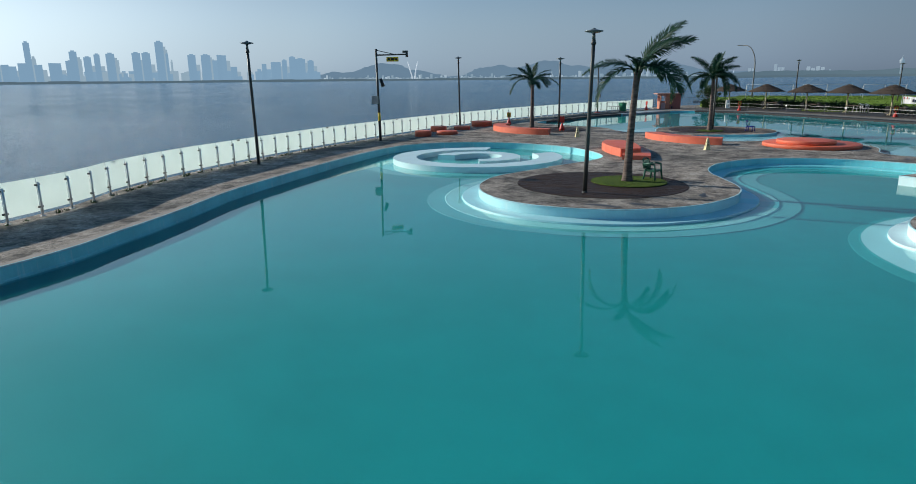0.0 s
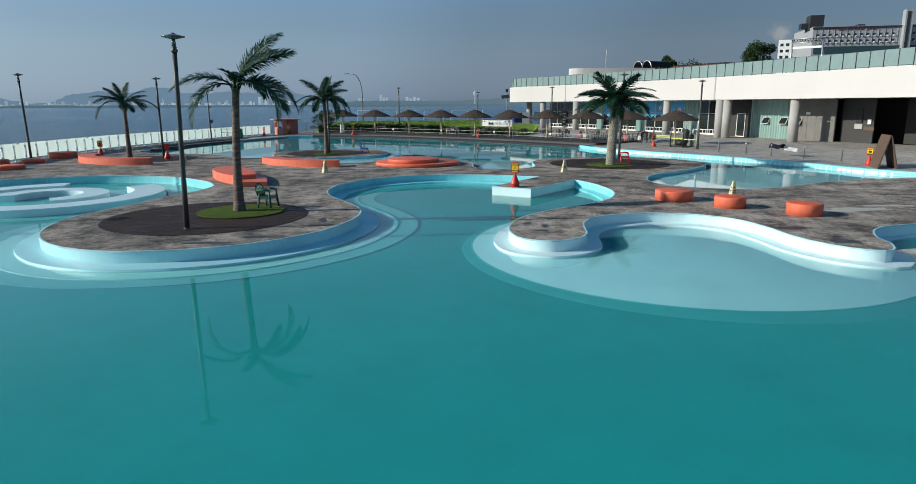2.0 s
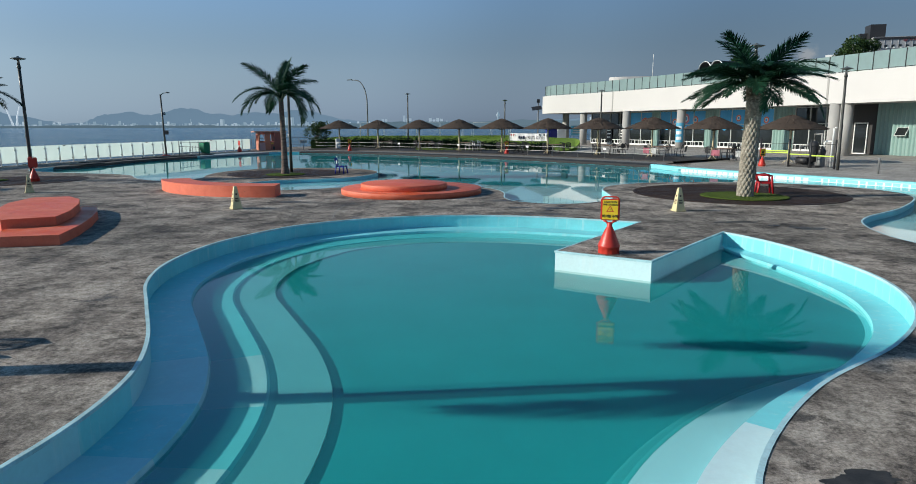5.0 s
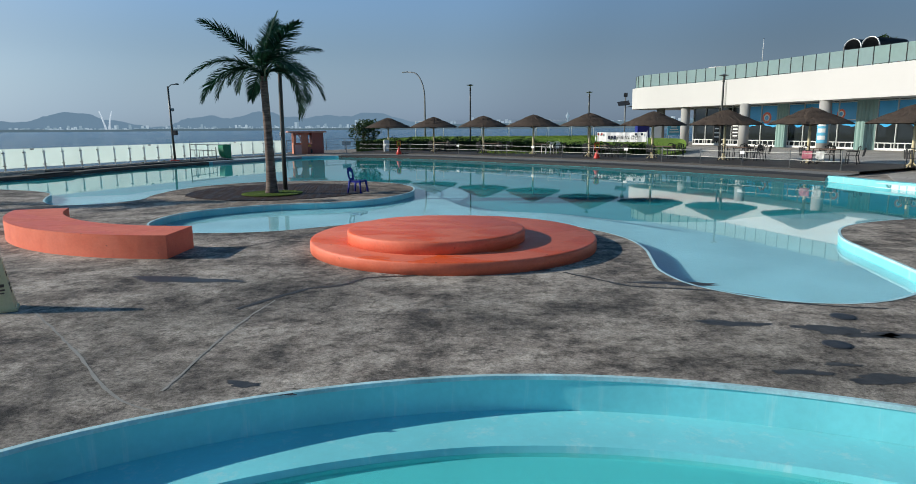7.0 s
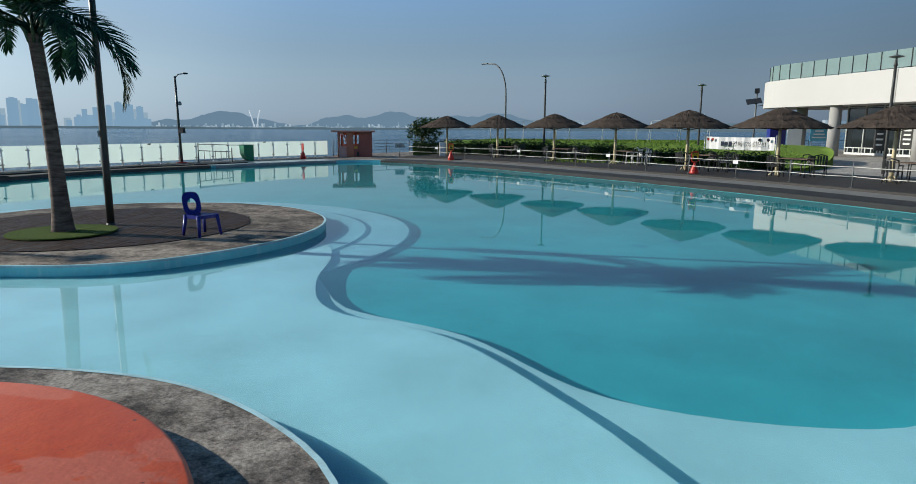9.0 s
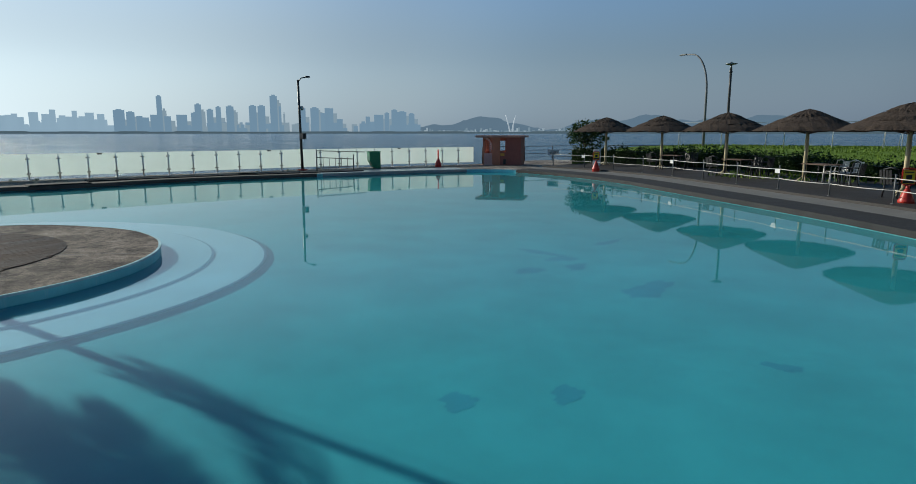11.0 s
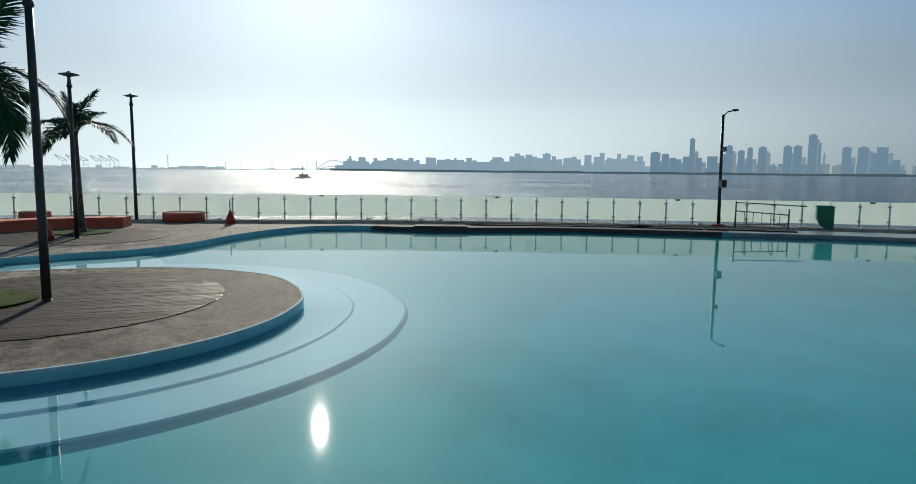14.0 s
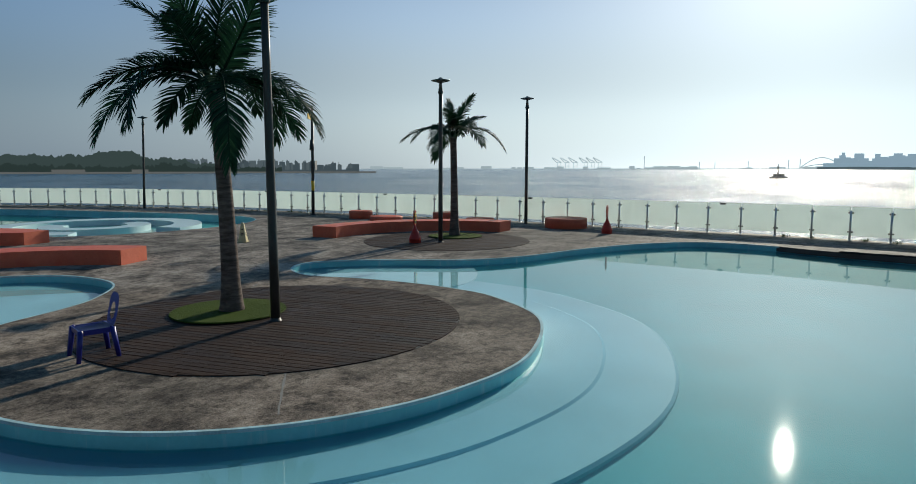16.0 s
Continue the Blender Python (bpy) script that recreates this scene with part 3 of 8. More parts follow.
N_WEST = [(-19.9, 46.0), (-21.3, 42.0), (-21.9, 39.0), (-21.9, 36.0), (-22.4, 33.7), (-22.9, 32.0), (-22.7, 30.3), (-21.3, 28.9), (-19.0, 27.8), (-16.5, 27.0), (-15.1, 26.05), (-14.3, 24.8), (-13.4, 23.6), (-12.4, 22.95), (-11.5, 23.4), (-11.05, 24.4)]
N_ISLE = [(-11.05, 24.4), (-11.35, 25.5), (-11.55, 26.9), (-11.5, 28.2), (-11.2, 29.2), (-10.1, 30.65), (-8.1, 31.45), (-6.5, 31.35), (-5.3, 30.85), (-4.4, 30.1), (-3.8, 29.2), (-3.45, 28.1), (-3.4, 26.8), (-3.8, 25.4), (-4.4, 24.4), (-5.2, 23.85)]
N_CREEK = [(-5.2, 23.85), (-6.2, 23.5), (-7.0, 23.05), (-7.9, 22.1), (-8.2, 21.1), (-8.0, 19.8), (-7.2, 18.85), (-6.1, 18.55), (-4.8, 18.85), (-3.7, 19.7), (-2.4, 20.5), (-0.6, 20.7), (0.9, 20.1), (1.7, 19.2), (2.1, 18.3), (2.22, 17.3), (2.15, 16.3), (2.13, 15.6), (2.4, 14.75)]
N_SOUTH = [(2.4, 14.75), (3.2, 14.1), (4.2, 14.1), (5.1, 14.75), (5.6, 15.6), (5.8, 17.3), (6.0, 18.75), (6.8, 20.2), (8.5, 21.2), (11.0, 21.5), (13.8, 20.7), (15.7, 18.5), (15.6, 15.9), (13.3, 13.0), (11.0, 11.0), (10.05, 9.6), (9.6, 7.9), (9.85, 6.6), (10.9, 5.5), (12.4, 5.0), (14.0, 5.3), (15.8, 6.3), (17.6, 7.2), (20.0, 8.0)]
N_EAST = [(20.0, 8.0), (23.5, 8.5), (24.1, 9.2), (23.2, 10.6), (22.2, 12.4), (21.3, 15.2), (19.6, 18.7), (17.5, 22.3), (15.0, 26.2), (13.0, 30.2), (12.2, 33.2)]
N_NORTH = [(12.2, 33.2), (10.5, 35.7), (8.6, 38.0), (6.5, 40.5), (3.4, 43.7), (0.6, 46.2), (-2.6, 49.0), (-5.6, 51.6), (-8.5, 53.5), (-11.5, 54.9), (-14.3, 55.4), (-16.4, 54.2), (-18.1, 51.0), (-19.9, 46.0)]
SHORE = [(0, 0), (0, -.18), (.02, -.20), (.025, -.25), (.03, -.3), (.035, -.4), (.04, -.6), (.05, -1.0)]
TERRACES = [(0, 0), (0, -.19), (.03, -.20), (.87, -.21), (.91, -.26), (1.80, -.27), (1.84, -.31), (1.88, -1.0)]
EDGE = [(0, 0), (0, -.30), (.02, -.42), (.06, -.5), (.1, -.6), (.2, -.7), (.3, -.8), (.4, -1.0)]
N_SEGS = [(N_WEST, SHORE, 1), (N_ISLE, TERRACES, 1), (N_CREEK, SHORE, 1), (N_SOUTH, SHORE, 1), (N_EAST, EDGE, 1), (N_NORTH, EDGE, 1)]
WATER_LEVEL_S, WATER_LEVEL_N = -0.36, -0.16


def outline(segs, step=0.22):
    """The closed line of a pool, with the profile at every point and whether it is a corner."""
    pts, profs, corner = [], [], []
    n = len(segs)
    for i, (seg, prof, smooth_end) in enumerate(segs):
        before, after = segs[i - 1], segs[(i + 1) % n]
        ghost0 = before[0][-2] if before[2] else (2 * seg[0][0] - seg[1][0], 2 * seg[0][1] - seg[1][1])
        ghost1 = after[0][1] if smooth_end else (2 * seg[-1][0] - seg[-2][0], 2 * seg[-1][1] - seg[-2][1])
        line = spline([ghost0, *seg, ghost1], step)
        # cut the ghost stretches away
        a = min(range(len(line)), key=lambda k: (line[k][0] - seg[0][0]) ** 2 + (line[k][1] - seg[0][1]) ** 2)
        b = min(range(len(line)), key=lambda k: (line[k][0] - seg[-1][0]) ** 2 + (line[k][1] - seg[-1][1]) ** 2)
        line = line[a:b]
        m = len(line)
        reach = min(9, m // 2)
        for k, q in enumerate(line):
            w = np.array(prof, float)
            if k < reach and before[1] is not prof and before[2]:
                u = 0.5 + 0.5 * k / reach
                w = u * w + (1 - u) * np.array(before[1], float)
            if k >= m - reach and after[1] is not prof and smooth_end:
                u = 0.5 + 0.5 * (m - k) / reach
                w = u * w + (1 - u) * np.array(after[1], float)
            pts.append(q)
            profs.append(w)
            corner.append(k == 0 and not before[2])
    keep = [k for k in range(len(pts)) if math.dist(pts[k], pts[k - 1]) > 0.03]
    return np.array([pts[k] for k in keep]), np.array([profs[k] for k in keep]), corner


def inward(pts):
    """Unit ways into a closed line, at every point, mitred at corners."""
    area = 0.5 * np.sum(pts[:, 0] * np.roll(pts[:, 1], -1) - np.roll(pts[:, 0], -1) * pts[:, 1])
    e0 = pts - np.roll(pts, 1, 0)
    e1 = np.roll(pts, -1, 0) - pts
    n0 = np.stack([-e0[:, 1], e0[:, 0]], 1) / np.linalg.norm(e0, axis=1)[:, None]
    n1 = np.stack([-e1[:, 1], e1[:, 0]], 1) / np.linalg.norm(e1, axis=1)[:, None]
    nn = n0 + n1
    nn /= np.maximum(np.linalg.norm(nn, axis=1)[:, None], 1e-6)
    nn /= np.maximum((nn * n0).sum(1), 0.5)[:, None]
    return nn if area > 0 else -nn


def offset(pts, nn, dist):
    """Points moved in by dist (one for each point), held back where the far side is nearer."""
    d = np.array(dist, float) * np.ones(len(pts))
    for _ in range(14):
        q = pts + nn * d[:, None]
        far = np.sqrt(((q[:, None, :] - pts[None, :, :]) ** 2).sum(2)).min(1)
        bad = far < np.abs(d) * 0.93 - 0.02
        if not bad.any():
            break
        d[bad] *= 0.86
    for _ in range(6):
        d = np.minimum(d, (np.roll(d, 1) + d + np.roll(d, -1)) / 3)
    return pts + nn * d[:, None]


def strips(rows, zs, closed=True):
    """A mesh of quads between rows of plan points, each with its height or heights."""
    n = len(rows[0])
    verts = np.concatenate([np.column_stack([r, np.ones(n) * z]) for r, z in zip(rows, zs)])
    faces = []
    for a in range(len(rows) - 1):
        for k in range(n if closed else n - 1):
            j = (k + 1) % n
            faces.append((a * n + k, a * n + j, (a + 1) * n + j, (a + 1) * n + k))
    return verts, faces


def sheet(name, rings, z, mat):
    """A flat sheet inside the first ring and outside the others."""
    flat, edges = [], []
    for r in rings:
        n0 = len(flat)
        flat += [Vector((float(x), float(y))) for x, y in r]
        edges += [(n0 + k, n0 + (k + 1) % len(r)) for k in range(len(r))]
    verts, _, tris, *_ = mathutils.geometry.delaunay_2d_cdt(flat, edges, [], 0, 1e-5)
    mids = np.array([(sum(verts[i].x for i in t) / 3, sum(verts[i].y for i in t) / 3) for t in tris])
    inside = np.zeros(len(mids), bool)
    for r in rings:
        r = np.asarray(r, float)
        q = np.roll(r, -1, 0)
        for (x0, y0), (x1, y1) in zip(r, q):
            hit = ((y0 > mids[:, 1]) != (y1 > mids[:, 1]))
            if hit.any() and y1 != y0:
                inside ^= hit & (mids[:, 0] < x0 + (mids[:, 1] - y0) * (x1 - x0) / (y1 - y0))
    tris = [t for t, ok in zip(tris, inside) if ok]
    tris = [t if (verts[t[1]] - verts[t[0]]).cross(verts[t[2]] - verts[t[0]]) > 0 else tuple(t)[::-1] for t in tris]
    return from_numpy(name, [(v.x, v.y, z) for v in verts], tris, mat)


south, south_prof, _ = outline(S_SEGS)
north, north_prof, _ = outline(N_SEGS)
south_in, north_in = inward(south), inward(north)


def pool(name, pts, nn, profs, level, floor_z, floor_mat, water_mat, tones, label):
    root = thing(name, pose(0, 0, 0), label, "swimming pool", kind="structure")
    rows = [offset(pts, nn, profs[:, k, 0]) for k in range(profs.shape[1])]
    v, f = strips(rows, [profs[:, k, 1] for k in range(profs.shape[1])])
    me = from_numpy("pool_wall", v, f, POOL)
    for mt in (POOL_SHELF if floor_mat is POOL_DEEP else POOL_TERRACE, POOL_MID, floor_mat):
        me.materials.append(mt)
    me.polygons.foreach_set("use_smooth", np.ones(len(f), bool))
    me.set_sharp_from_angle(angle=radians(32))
    # lower rows of the wall take the darker depth colours
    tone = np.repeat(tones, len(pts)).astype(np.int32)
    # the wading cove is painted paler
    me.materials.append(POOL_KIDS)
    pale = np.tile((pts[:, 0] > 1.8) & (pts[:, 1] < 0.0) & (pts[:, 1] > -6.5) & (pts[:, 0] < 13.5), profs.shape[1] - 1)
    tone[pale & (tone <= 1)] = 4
    # and the wall and steps round the palm island are a paler blue
    me.materials.append(POOL_LIP)
    me.materials.append(POOL_ISLE)
    isle = np.tile((pts[:, 0] > -12.2) & (pts[:, 0] < -2.6) & (pts[:, 1] < 1.6) & (pts[:, 1] > -6.0), profs.shape[1] - 1)
    tone[isle & (tone <= 1)] = 6
    # the jetty is pale too
    jetty = np.tile((pts[:, 0] > 2.3) & (pts[:, 0] < 6.35) & (pts[:, 1] > 5.6) & (pts[:, 1] < 8.8) & ((pts[:, 0] - 2.32) * 0.81 - (pts[:, 1] - 6.62) * 0.59 > -0.03), profs.shape[1] - 1)
    tone[jetty] = 4
    # the far east wall of the lagoon has a near-white lip
    lip = np.tile((pts[:, 1] > 8.3) & (pts[:, 1] < 33.3) & (pts[:, 0] > 11.2 + (33.2 - pts[:, 1]) * 0.47), profs.shape[1] - 1)
    tone[lip & (tone == 0)] = 5
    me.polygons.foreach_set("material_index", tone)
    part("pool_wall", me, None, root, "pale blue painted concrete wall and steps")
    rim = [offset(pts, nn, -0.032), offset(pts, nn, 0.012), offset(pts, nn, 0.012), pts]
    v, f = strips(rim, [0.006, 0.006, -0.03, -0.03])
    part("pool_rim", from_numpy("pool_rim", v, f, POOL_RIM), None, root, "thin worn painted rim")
    part("pool_floor", sheet("pool_floor", [pts], floor_z, floor_mat), None, root, "painted pool floor, darkened for the depth of water")
    w = new("water", sheet("water", [offset(pts, nn, -0.04)], level, water_mat))
    w.visible_shadow = False
    tagged(w, "still clear turquoise pool water with faint ripples", "water", kind="structure")
    return root


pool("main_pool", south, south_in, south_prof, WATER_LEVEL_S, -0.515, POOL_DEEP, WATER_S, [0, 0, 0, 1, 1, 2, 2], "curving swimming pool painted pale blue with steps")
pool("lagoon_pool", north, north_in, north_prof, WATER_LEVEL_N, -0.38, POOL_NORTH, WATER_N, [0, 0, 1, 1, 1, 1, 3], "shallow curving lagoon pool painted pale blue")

# the ledges of the bay run on to the jetty wall
bay_line = np.array(spline(S_BAY + [(6.0, 9.6)], 0.22))
tb = np.gradient(bay_line, axis=0)
ways_b = np.stack([tb[:, 1], -tb[:, 0]], 1) / np.linalg.norm(tb, axis=1)[:, None]
keep = (bay_line[:, 0] > 2.2) & (bay_line[:, 0] < 5.2)
line_b, ways_b = bay_line[keep], ways_b[keep]
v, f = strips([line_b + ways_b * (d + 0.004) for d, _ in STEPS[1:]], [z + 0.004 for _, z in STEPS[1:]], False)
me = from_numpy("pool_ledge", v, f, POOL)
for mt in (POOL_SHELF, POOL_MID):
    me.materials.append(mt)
# the lower ledges carry the same depth colours
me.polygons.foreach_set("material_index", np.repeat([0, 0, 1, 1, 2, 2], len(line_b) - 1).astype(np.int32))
tagged(new("pool_ledge", me), "painted concrete ledges meeting the jetty wall", "pool step", kind="structure")


def disc(cx, cy, r, n=96, a0=0.0, a1=360.0):
    return [(cx + r * math.cos(radians(a0 + (a1 - a0) * k / n)), cy + r * math.sin(radians(a0 + (a1 - a0) * k / n))) for k in range(n)]


def slab(name, cx, cy, r, z, mat, label):
    b = new_bm()
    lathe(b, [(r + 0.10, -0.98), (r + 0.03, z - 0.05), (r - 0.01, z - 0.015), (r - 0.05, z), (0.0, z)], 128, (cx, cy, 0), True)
    # sides get the darker depth colour, which mutes their sunlit edge
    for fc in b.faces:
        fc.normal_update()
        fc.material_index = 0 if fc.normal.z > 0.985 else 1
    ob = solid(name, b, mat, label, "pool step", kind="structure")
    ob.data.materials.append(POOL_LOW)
    return ob


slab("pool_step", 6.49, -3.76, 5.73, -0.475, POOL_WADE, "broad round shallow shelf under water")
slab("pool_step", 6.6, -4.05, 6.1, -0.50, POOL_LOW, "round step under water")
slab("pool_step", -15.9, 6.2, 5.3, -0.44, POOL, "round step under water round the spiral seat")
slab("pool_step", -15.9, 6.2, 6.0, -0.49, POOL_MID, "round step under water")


def ring_wall(b, cx, cy, r0, r1, z0, z1, a0, a1, n=72):
    """An open ring with a flat top."""
    prev = None
    for k in range(n + 1):
        a = radians(a0 + (a1 - a0) * k / n)
        c, s = math.cos(a), math.sin(a)
        cur = [b.verts.new((cx + r * c, cy + r * s, z)) for r, z in ((r0, z0), (r0, z1), (r1, z1), (r1, z0))]
        if prev:
            for i in range(4):
                b.faces.new((prev[i], prev[(i + 1) % 4], cur[(i + 1) % 4], cur[i]))
        elif abs(a1 - a0) < 359.9:
            b.faces.new(cur)
        prev = cur
    if abs(a1 - a0) < 359.9:
        b.faces.new(prev[::-1])


spiral = thing("spiral_seat", pose(-15.9, 6.2, 0), "pale blue concrete spiral seat standing in the pool", "pool seat")
for r0, r1, z1, a0, a1, name in ((3.15, 4.35, -0.10, 108, 410, "outer_ring"), (1.25, 2.2, -0.10, -60, 190, "inner_ring"), (1.3, 3.15, -0.38, 100, 150, "link_step")):
    b = new_bm()
    ring_wall(b, 0, 0, r0, r1, -1.2, z1, a0, a1)
    part(name, b, POOL_KIDS, spiral, "", 0.03)

SHELF = [(-4.5, 28.0), (-3.0, 27.6), (-2.2, 26.4), (-1.6, 24.8), (-0.7, 23.5), (1.0, 22.9), (2.5, 21.5), (3.7, 20.2), (5.1, 20.3), (6.4, 21.2), (8.5, 21.9), (12.0, 22.4), (15.2, 21.4), (17.4, 18.0), (20.5, 13.5), (26.0, 9.5), (21.0, 5.5), (14.0, 3.0), (8.5, 4.0), (8.0, 14.0), (2.0, 12.5), (-6.0, 16.5), (-10.0, 18.0), (-15.5, 22.0), (-15.5, 25.6), (-13.2, 27.4), (-10.0, 27.0)]
MIDSHELF = [(-2.0, 25.0), (-0.6, 23.7), (1.1, 23.1), (2.7, 21.9), (4.6, 21.9), (6.2, 22.9), (9.0, 23.4), (9.0, 18.0), (0.0, 18.0)]
for plan, z in ((SHELF, -0.20), (MIDSHELF, -0.28)):
    b = new_bm()
    prism(b, spline(plan, 0.3, True), -1.0, z)
    solid("pool_step", b, POOL_SHALLOW if z > -0.3 else POOL_TERRACE, "shallow shelf of the lagoon under water", "pool step", kind="structure")

# == land, sea and far shore
FENCE = [(-16.5, -44.0), (-17.8, -28.0), (-19.2, -16.5), (-20.3, -12.3), (-21.7, -9.8), (-23.0, -6.6), (-23.9, -3.0), (-24.8, 1.0), (-25.5, 5.0), (-26.0, 9.5), (-26.5, 16.5), (-26.6, 22.4), (-26.4, 28.0), (-26.3, 32.2), (-25.8, 35.7), (-25.05, 40.0), (-24.2, 43.6), (-23.4, 47.0), (-22.0, 52.3), (-20.8, 55.7), (-19.4, 59.0)]
fence_line = np.array(spline(FENCE, 0.2))
COAST_N = [(-19.4, 59.6), (-20.5, 64.0), (-17.0, 71.0), (-10.0, 77.0), (6.0, 84.0), (30.0, 96.0), (80.0, 110.0), (300.0, 150.0)]
coast_n = np.array(spline(COAST_N, 1.0))
fence_out = fence_line + np.array([-0.35, 0.0])
land = np.concatenate([[(-40.0, -400.0)], fence_out, coast_n, [(1500.0, 500.0), (1500.0, -400.0)]])
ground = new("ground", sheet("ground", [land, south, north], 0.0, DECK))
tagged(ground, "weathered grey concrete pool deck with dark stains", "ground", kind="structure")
v, f = strips([land, land], [0.0, -4.0])
sea_wall = new("sea_wall", from_numpy("sea_wall", v, f, GREY))
tagged(sea_wall, "grey concrete sea wall below the deck", "sea wall", kind="structure")
b = new_bm()
bmesh.ops.create_circle(b, cap_ends=True, segments=128, radius=4900.0, matrix=Matrix.Translation((0, 30, -3.2)))
sea = solid("sea", b, SEA, "calm grey-blue sea with small glittering waves", "sea", kind="structure")

# worn edge strip along the west side of the main pool
sw = np.array(spline(S_WEST[2:], 0.3))
ts = np.gradient(sw, axis=0)
ways_s = np.stack([-ts[:, 1], ts[:, 0]], 1) / np.linalg.norm(ts, axis=1)[:, None]
if ways_s[20][0] > 0:
    ways_s = -ways_s
rag = np.array([0.27 + 0.03 * math.sin(k * 1.7) + 0.02 * math.sin(k * 4.1) for k in range(len(sw))])[:, None]
v, f = strips([sw + ways_s * 0.055, sw + ways_s * rag], [0.004, 0.004], False)
tagged(new("edge_strip", from_numpy("edge_strip", v, f, EDGE_STRIP)), "worn brownish concrete strip along the pool edge", "edge strip", kind="structure")

# dark paved walk between the pool and the fence
walk_line = sw[(sw[:, 1] > -34) & (sw[:, 1] < 7.5)]
walk_far = np.array([fence_line[int(np.argmin(((fence_line - q) ** 2).sum(1)))] for q in walk_line]) + np.array([0.12, 0.0])
walk_near = walk_line + ways_s[(sw[:, 1] > -34) & (sw[:, 1] < 7.5)] * 0.31
tail = np.clip((7.5 - walk_line[:, 1]) / 5.0, 0.02, 1.0)[:, None]
v, f = strips([walk_far + (walk_near - walk_far) * (1 - tail), walk_far], [0.003, 0.003], False)
tagged(new("pavement", from_numpy("pavement", v, f, WALKWAY)), "dark grey weathered walk along the glass fence", "pavement", kind="structure")

# bands along the far side of the lagoon
edge_n = np.array(spline(N_NORTH[:10] + [(-14.0, 55.6)], 0.3))
tang = np.gradient(edge_n, axis=0)
out_n = np.stack([tang[:, 1], -tang[:, 0]], 1)
out_n /= np.linalg.norm(out_n, axis=1)[:, None]
if out_n[5] @ np.array([1.0, 1.0]) < 0:
    out_n = -out_n


def band(name, d0, d1, z0, z1, mat, label, category, line=None, ways=None):
    line, ways = (edge_n, out_n) if line is None else (line, ways)
    v, f = strips([line + ways * d0, line + ways * d0, line + ways * d1, line + ways * d1], [-0.15, z0, z1, -0.05], False)
    ob = new(name, from_numpy(name, v, f, mat))
    return tagged(ob, label, category, kind="structure")


band("pool_edge_mat", -0.13, 1.15, 0.004, 0.03, RUBBER, "dark rubber matting along the lagoon edge", "matting")
band("kerb", 1.15, 2.1, 0.03, 0.07, KERB, "pale concrete kerb strip along the lagoon", "kerb")
band("terrace", 2.1, 8.0, 0.15, 0.2, DARKDECK, "dark timber terrace under the thatched parasols", "terrace")
west_line = np.array(spline([(-22.85, 32.6), (-22.4, 33.7), (-21.9, 36.0), (-21.9, 39.0), (-21.3, 42.0), (-19.9, 46.0), (-18.1, 51.0), (-16.4, 54.2)], 0.3))
tw = np.gradient(west_line, axis=0)
ways_w = np.stack([-tw[:, 1], tw[:, 0]], 1) / np.linalg.norm(tw, axis=1)[:, None]
if ways_w[20][0] > 0:
    ways_w = -ways_w
cut = int(np.argmin(np.abs(west_line[:, 1] - 46.5)))
band("pool_edge", -0.08, 0.5, 0.01, 0.02, EDGE_DARK, "dark weathered concrete along the west edge of the lagoon", "pool edge", west_line[:cut], ways_w[:cut])
band("wet_apron", -0.10, 1.7, 0.006, 0.012, WETDECK, "pale wet concrete apron at the lagoon edge", "apron", west_line[cut:], ways_w[cut:])
LAWN_EDGE = [(-12.8, 63.0), (-8.0, 62.0), (-3.0, 60.0), (2.0, 56.5), (6.5, 52.0), (9.5, 51.0), (13.0, 60.0), (9.0, 74.0), (11.0, 86.0), (0.0, 81.0), (-10.0, 75.5), (-15.5, 70.0)]


def lawn_z(x, y):
    """The lawn swells gently towards the sea."""
    d = (x + 13.0) * 0.42 + (y - 62.8) * 0.9
    u = min(1.0, max(0.0, (d - 0.5) / 9.0))
    return 0.22 + 0.85 * u * u * (3 - 2 * u)


rim = spline(LAWN_EDGE, 0.8, True)
flat = [Vector(q) for q in rim] + [Vector((x + 0.3 * math.sin(y), y)) for x in np.arange(-15, 13, 0.9) for y in np.arange(52, 86, 0.9)]
verts, _, tris, *_ = mathutils.geometry.delaunay_2d_cdt(flat, [(k, (k + 1) % len(rim)) for k in range(len(rim))], [], 1, 1e-5)
ring = [(q.x, q.y, lawn_z(q.x, q.y)) for q in verts]
n0 = len(ring)
ring += [(x, y, -0.05) for x, y in rim]
skirt = [(k, (k + 1) % len(rim), n0 + (k + 1) % len(rim), n0 + k) for k in range(len(rim))]
me = from_numpy("lawn", ring, [tuple(t) for t in tris] + skirt, LAWN)
me.polygons.foreach_set("use_smooth", np.ones(len(me.polygons), bool))
lawn = new("lawn", me)
tagged(lawn, "mown green lawn swelling gently between the terrace and the sea", "lawn", kind="structure")
# plaza in front of the building, rising gently
PLAZA_IN = [(26.5, 4.0), (24.4, 9.5), (23.6, 11.2), (21.9, 15.6), (20.2, 19.1), (18.1, 22.7), (15.6, 26.6), (13.6, 30.6), (15.5, 36.0), (13.0, 40.0), (9.5, 47.0), (9.5, 55.0), (10.0, 80.0)]
PLAZA_OUT = [(50.0, 2.0), (46.0, 9.0), (42.0, 14.0), (40.0, 18.0), (38.0, 24.0), (36.0, 28.0), (34.0, 34.0), (33.0, 40.0), (31.0, 46.0), (28.0, 52.0), (25.0, 60.0), (22.0, 70.0), (20.0, 90.0)]
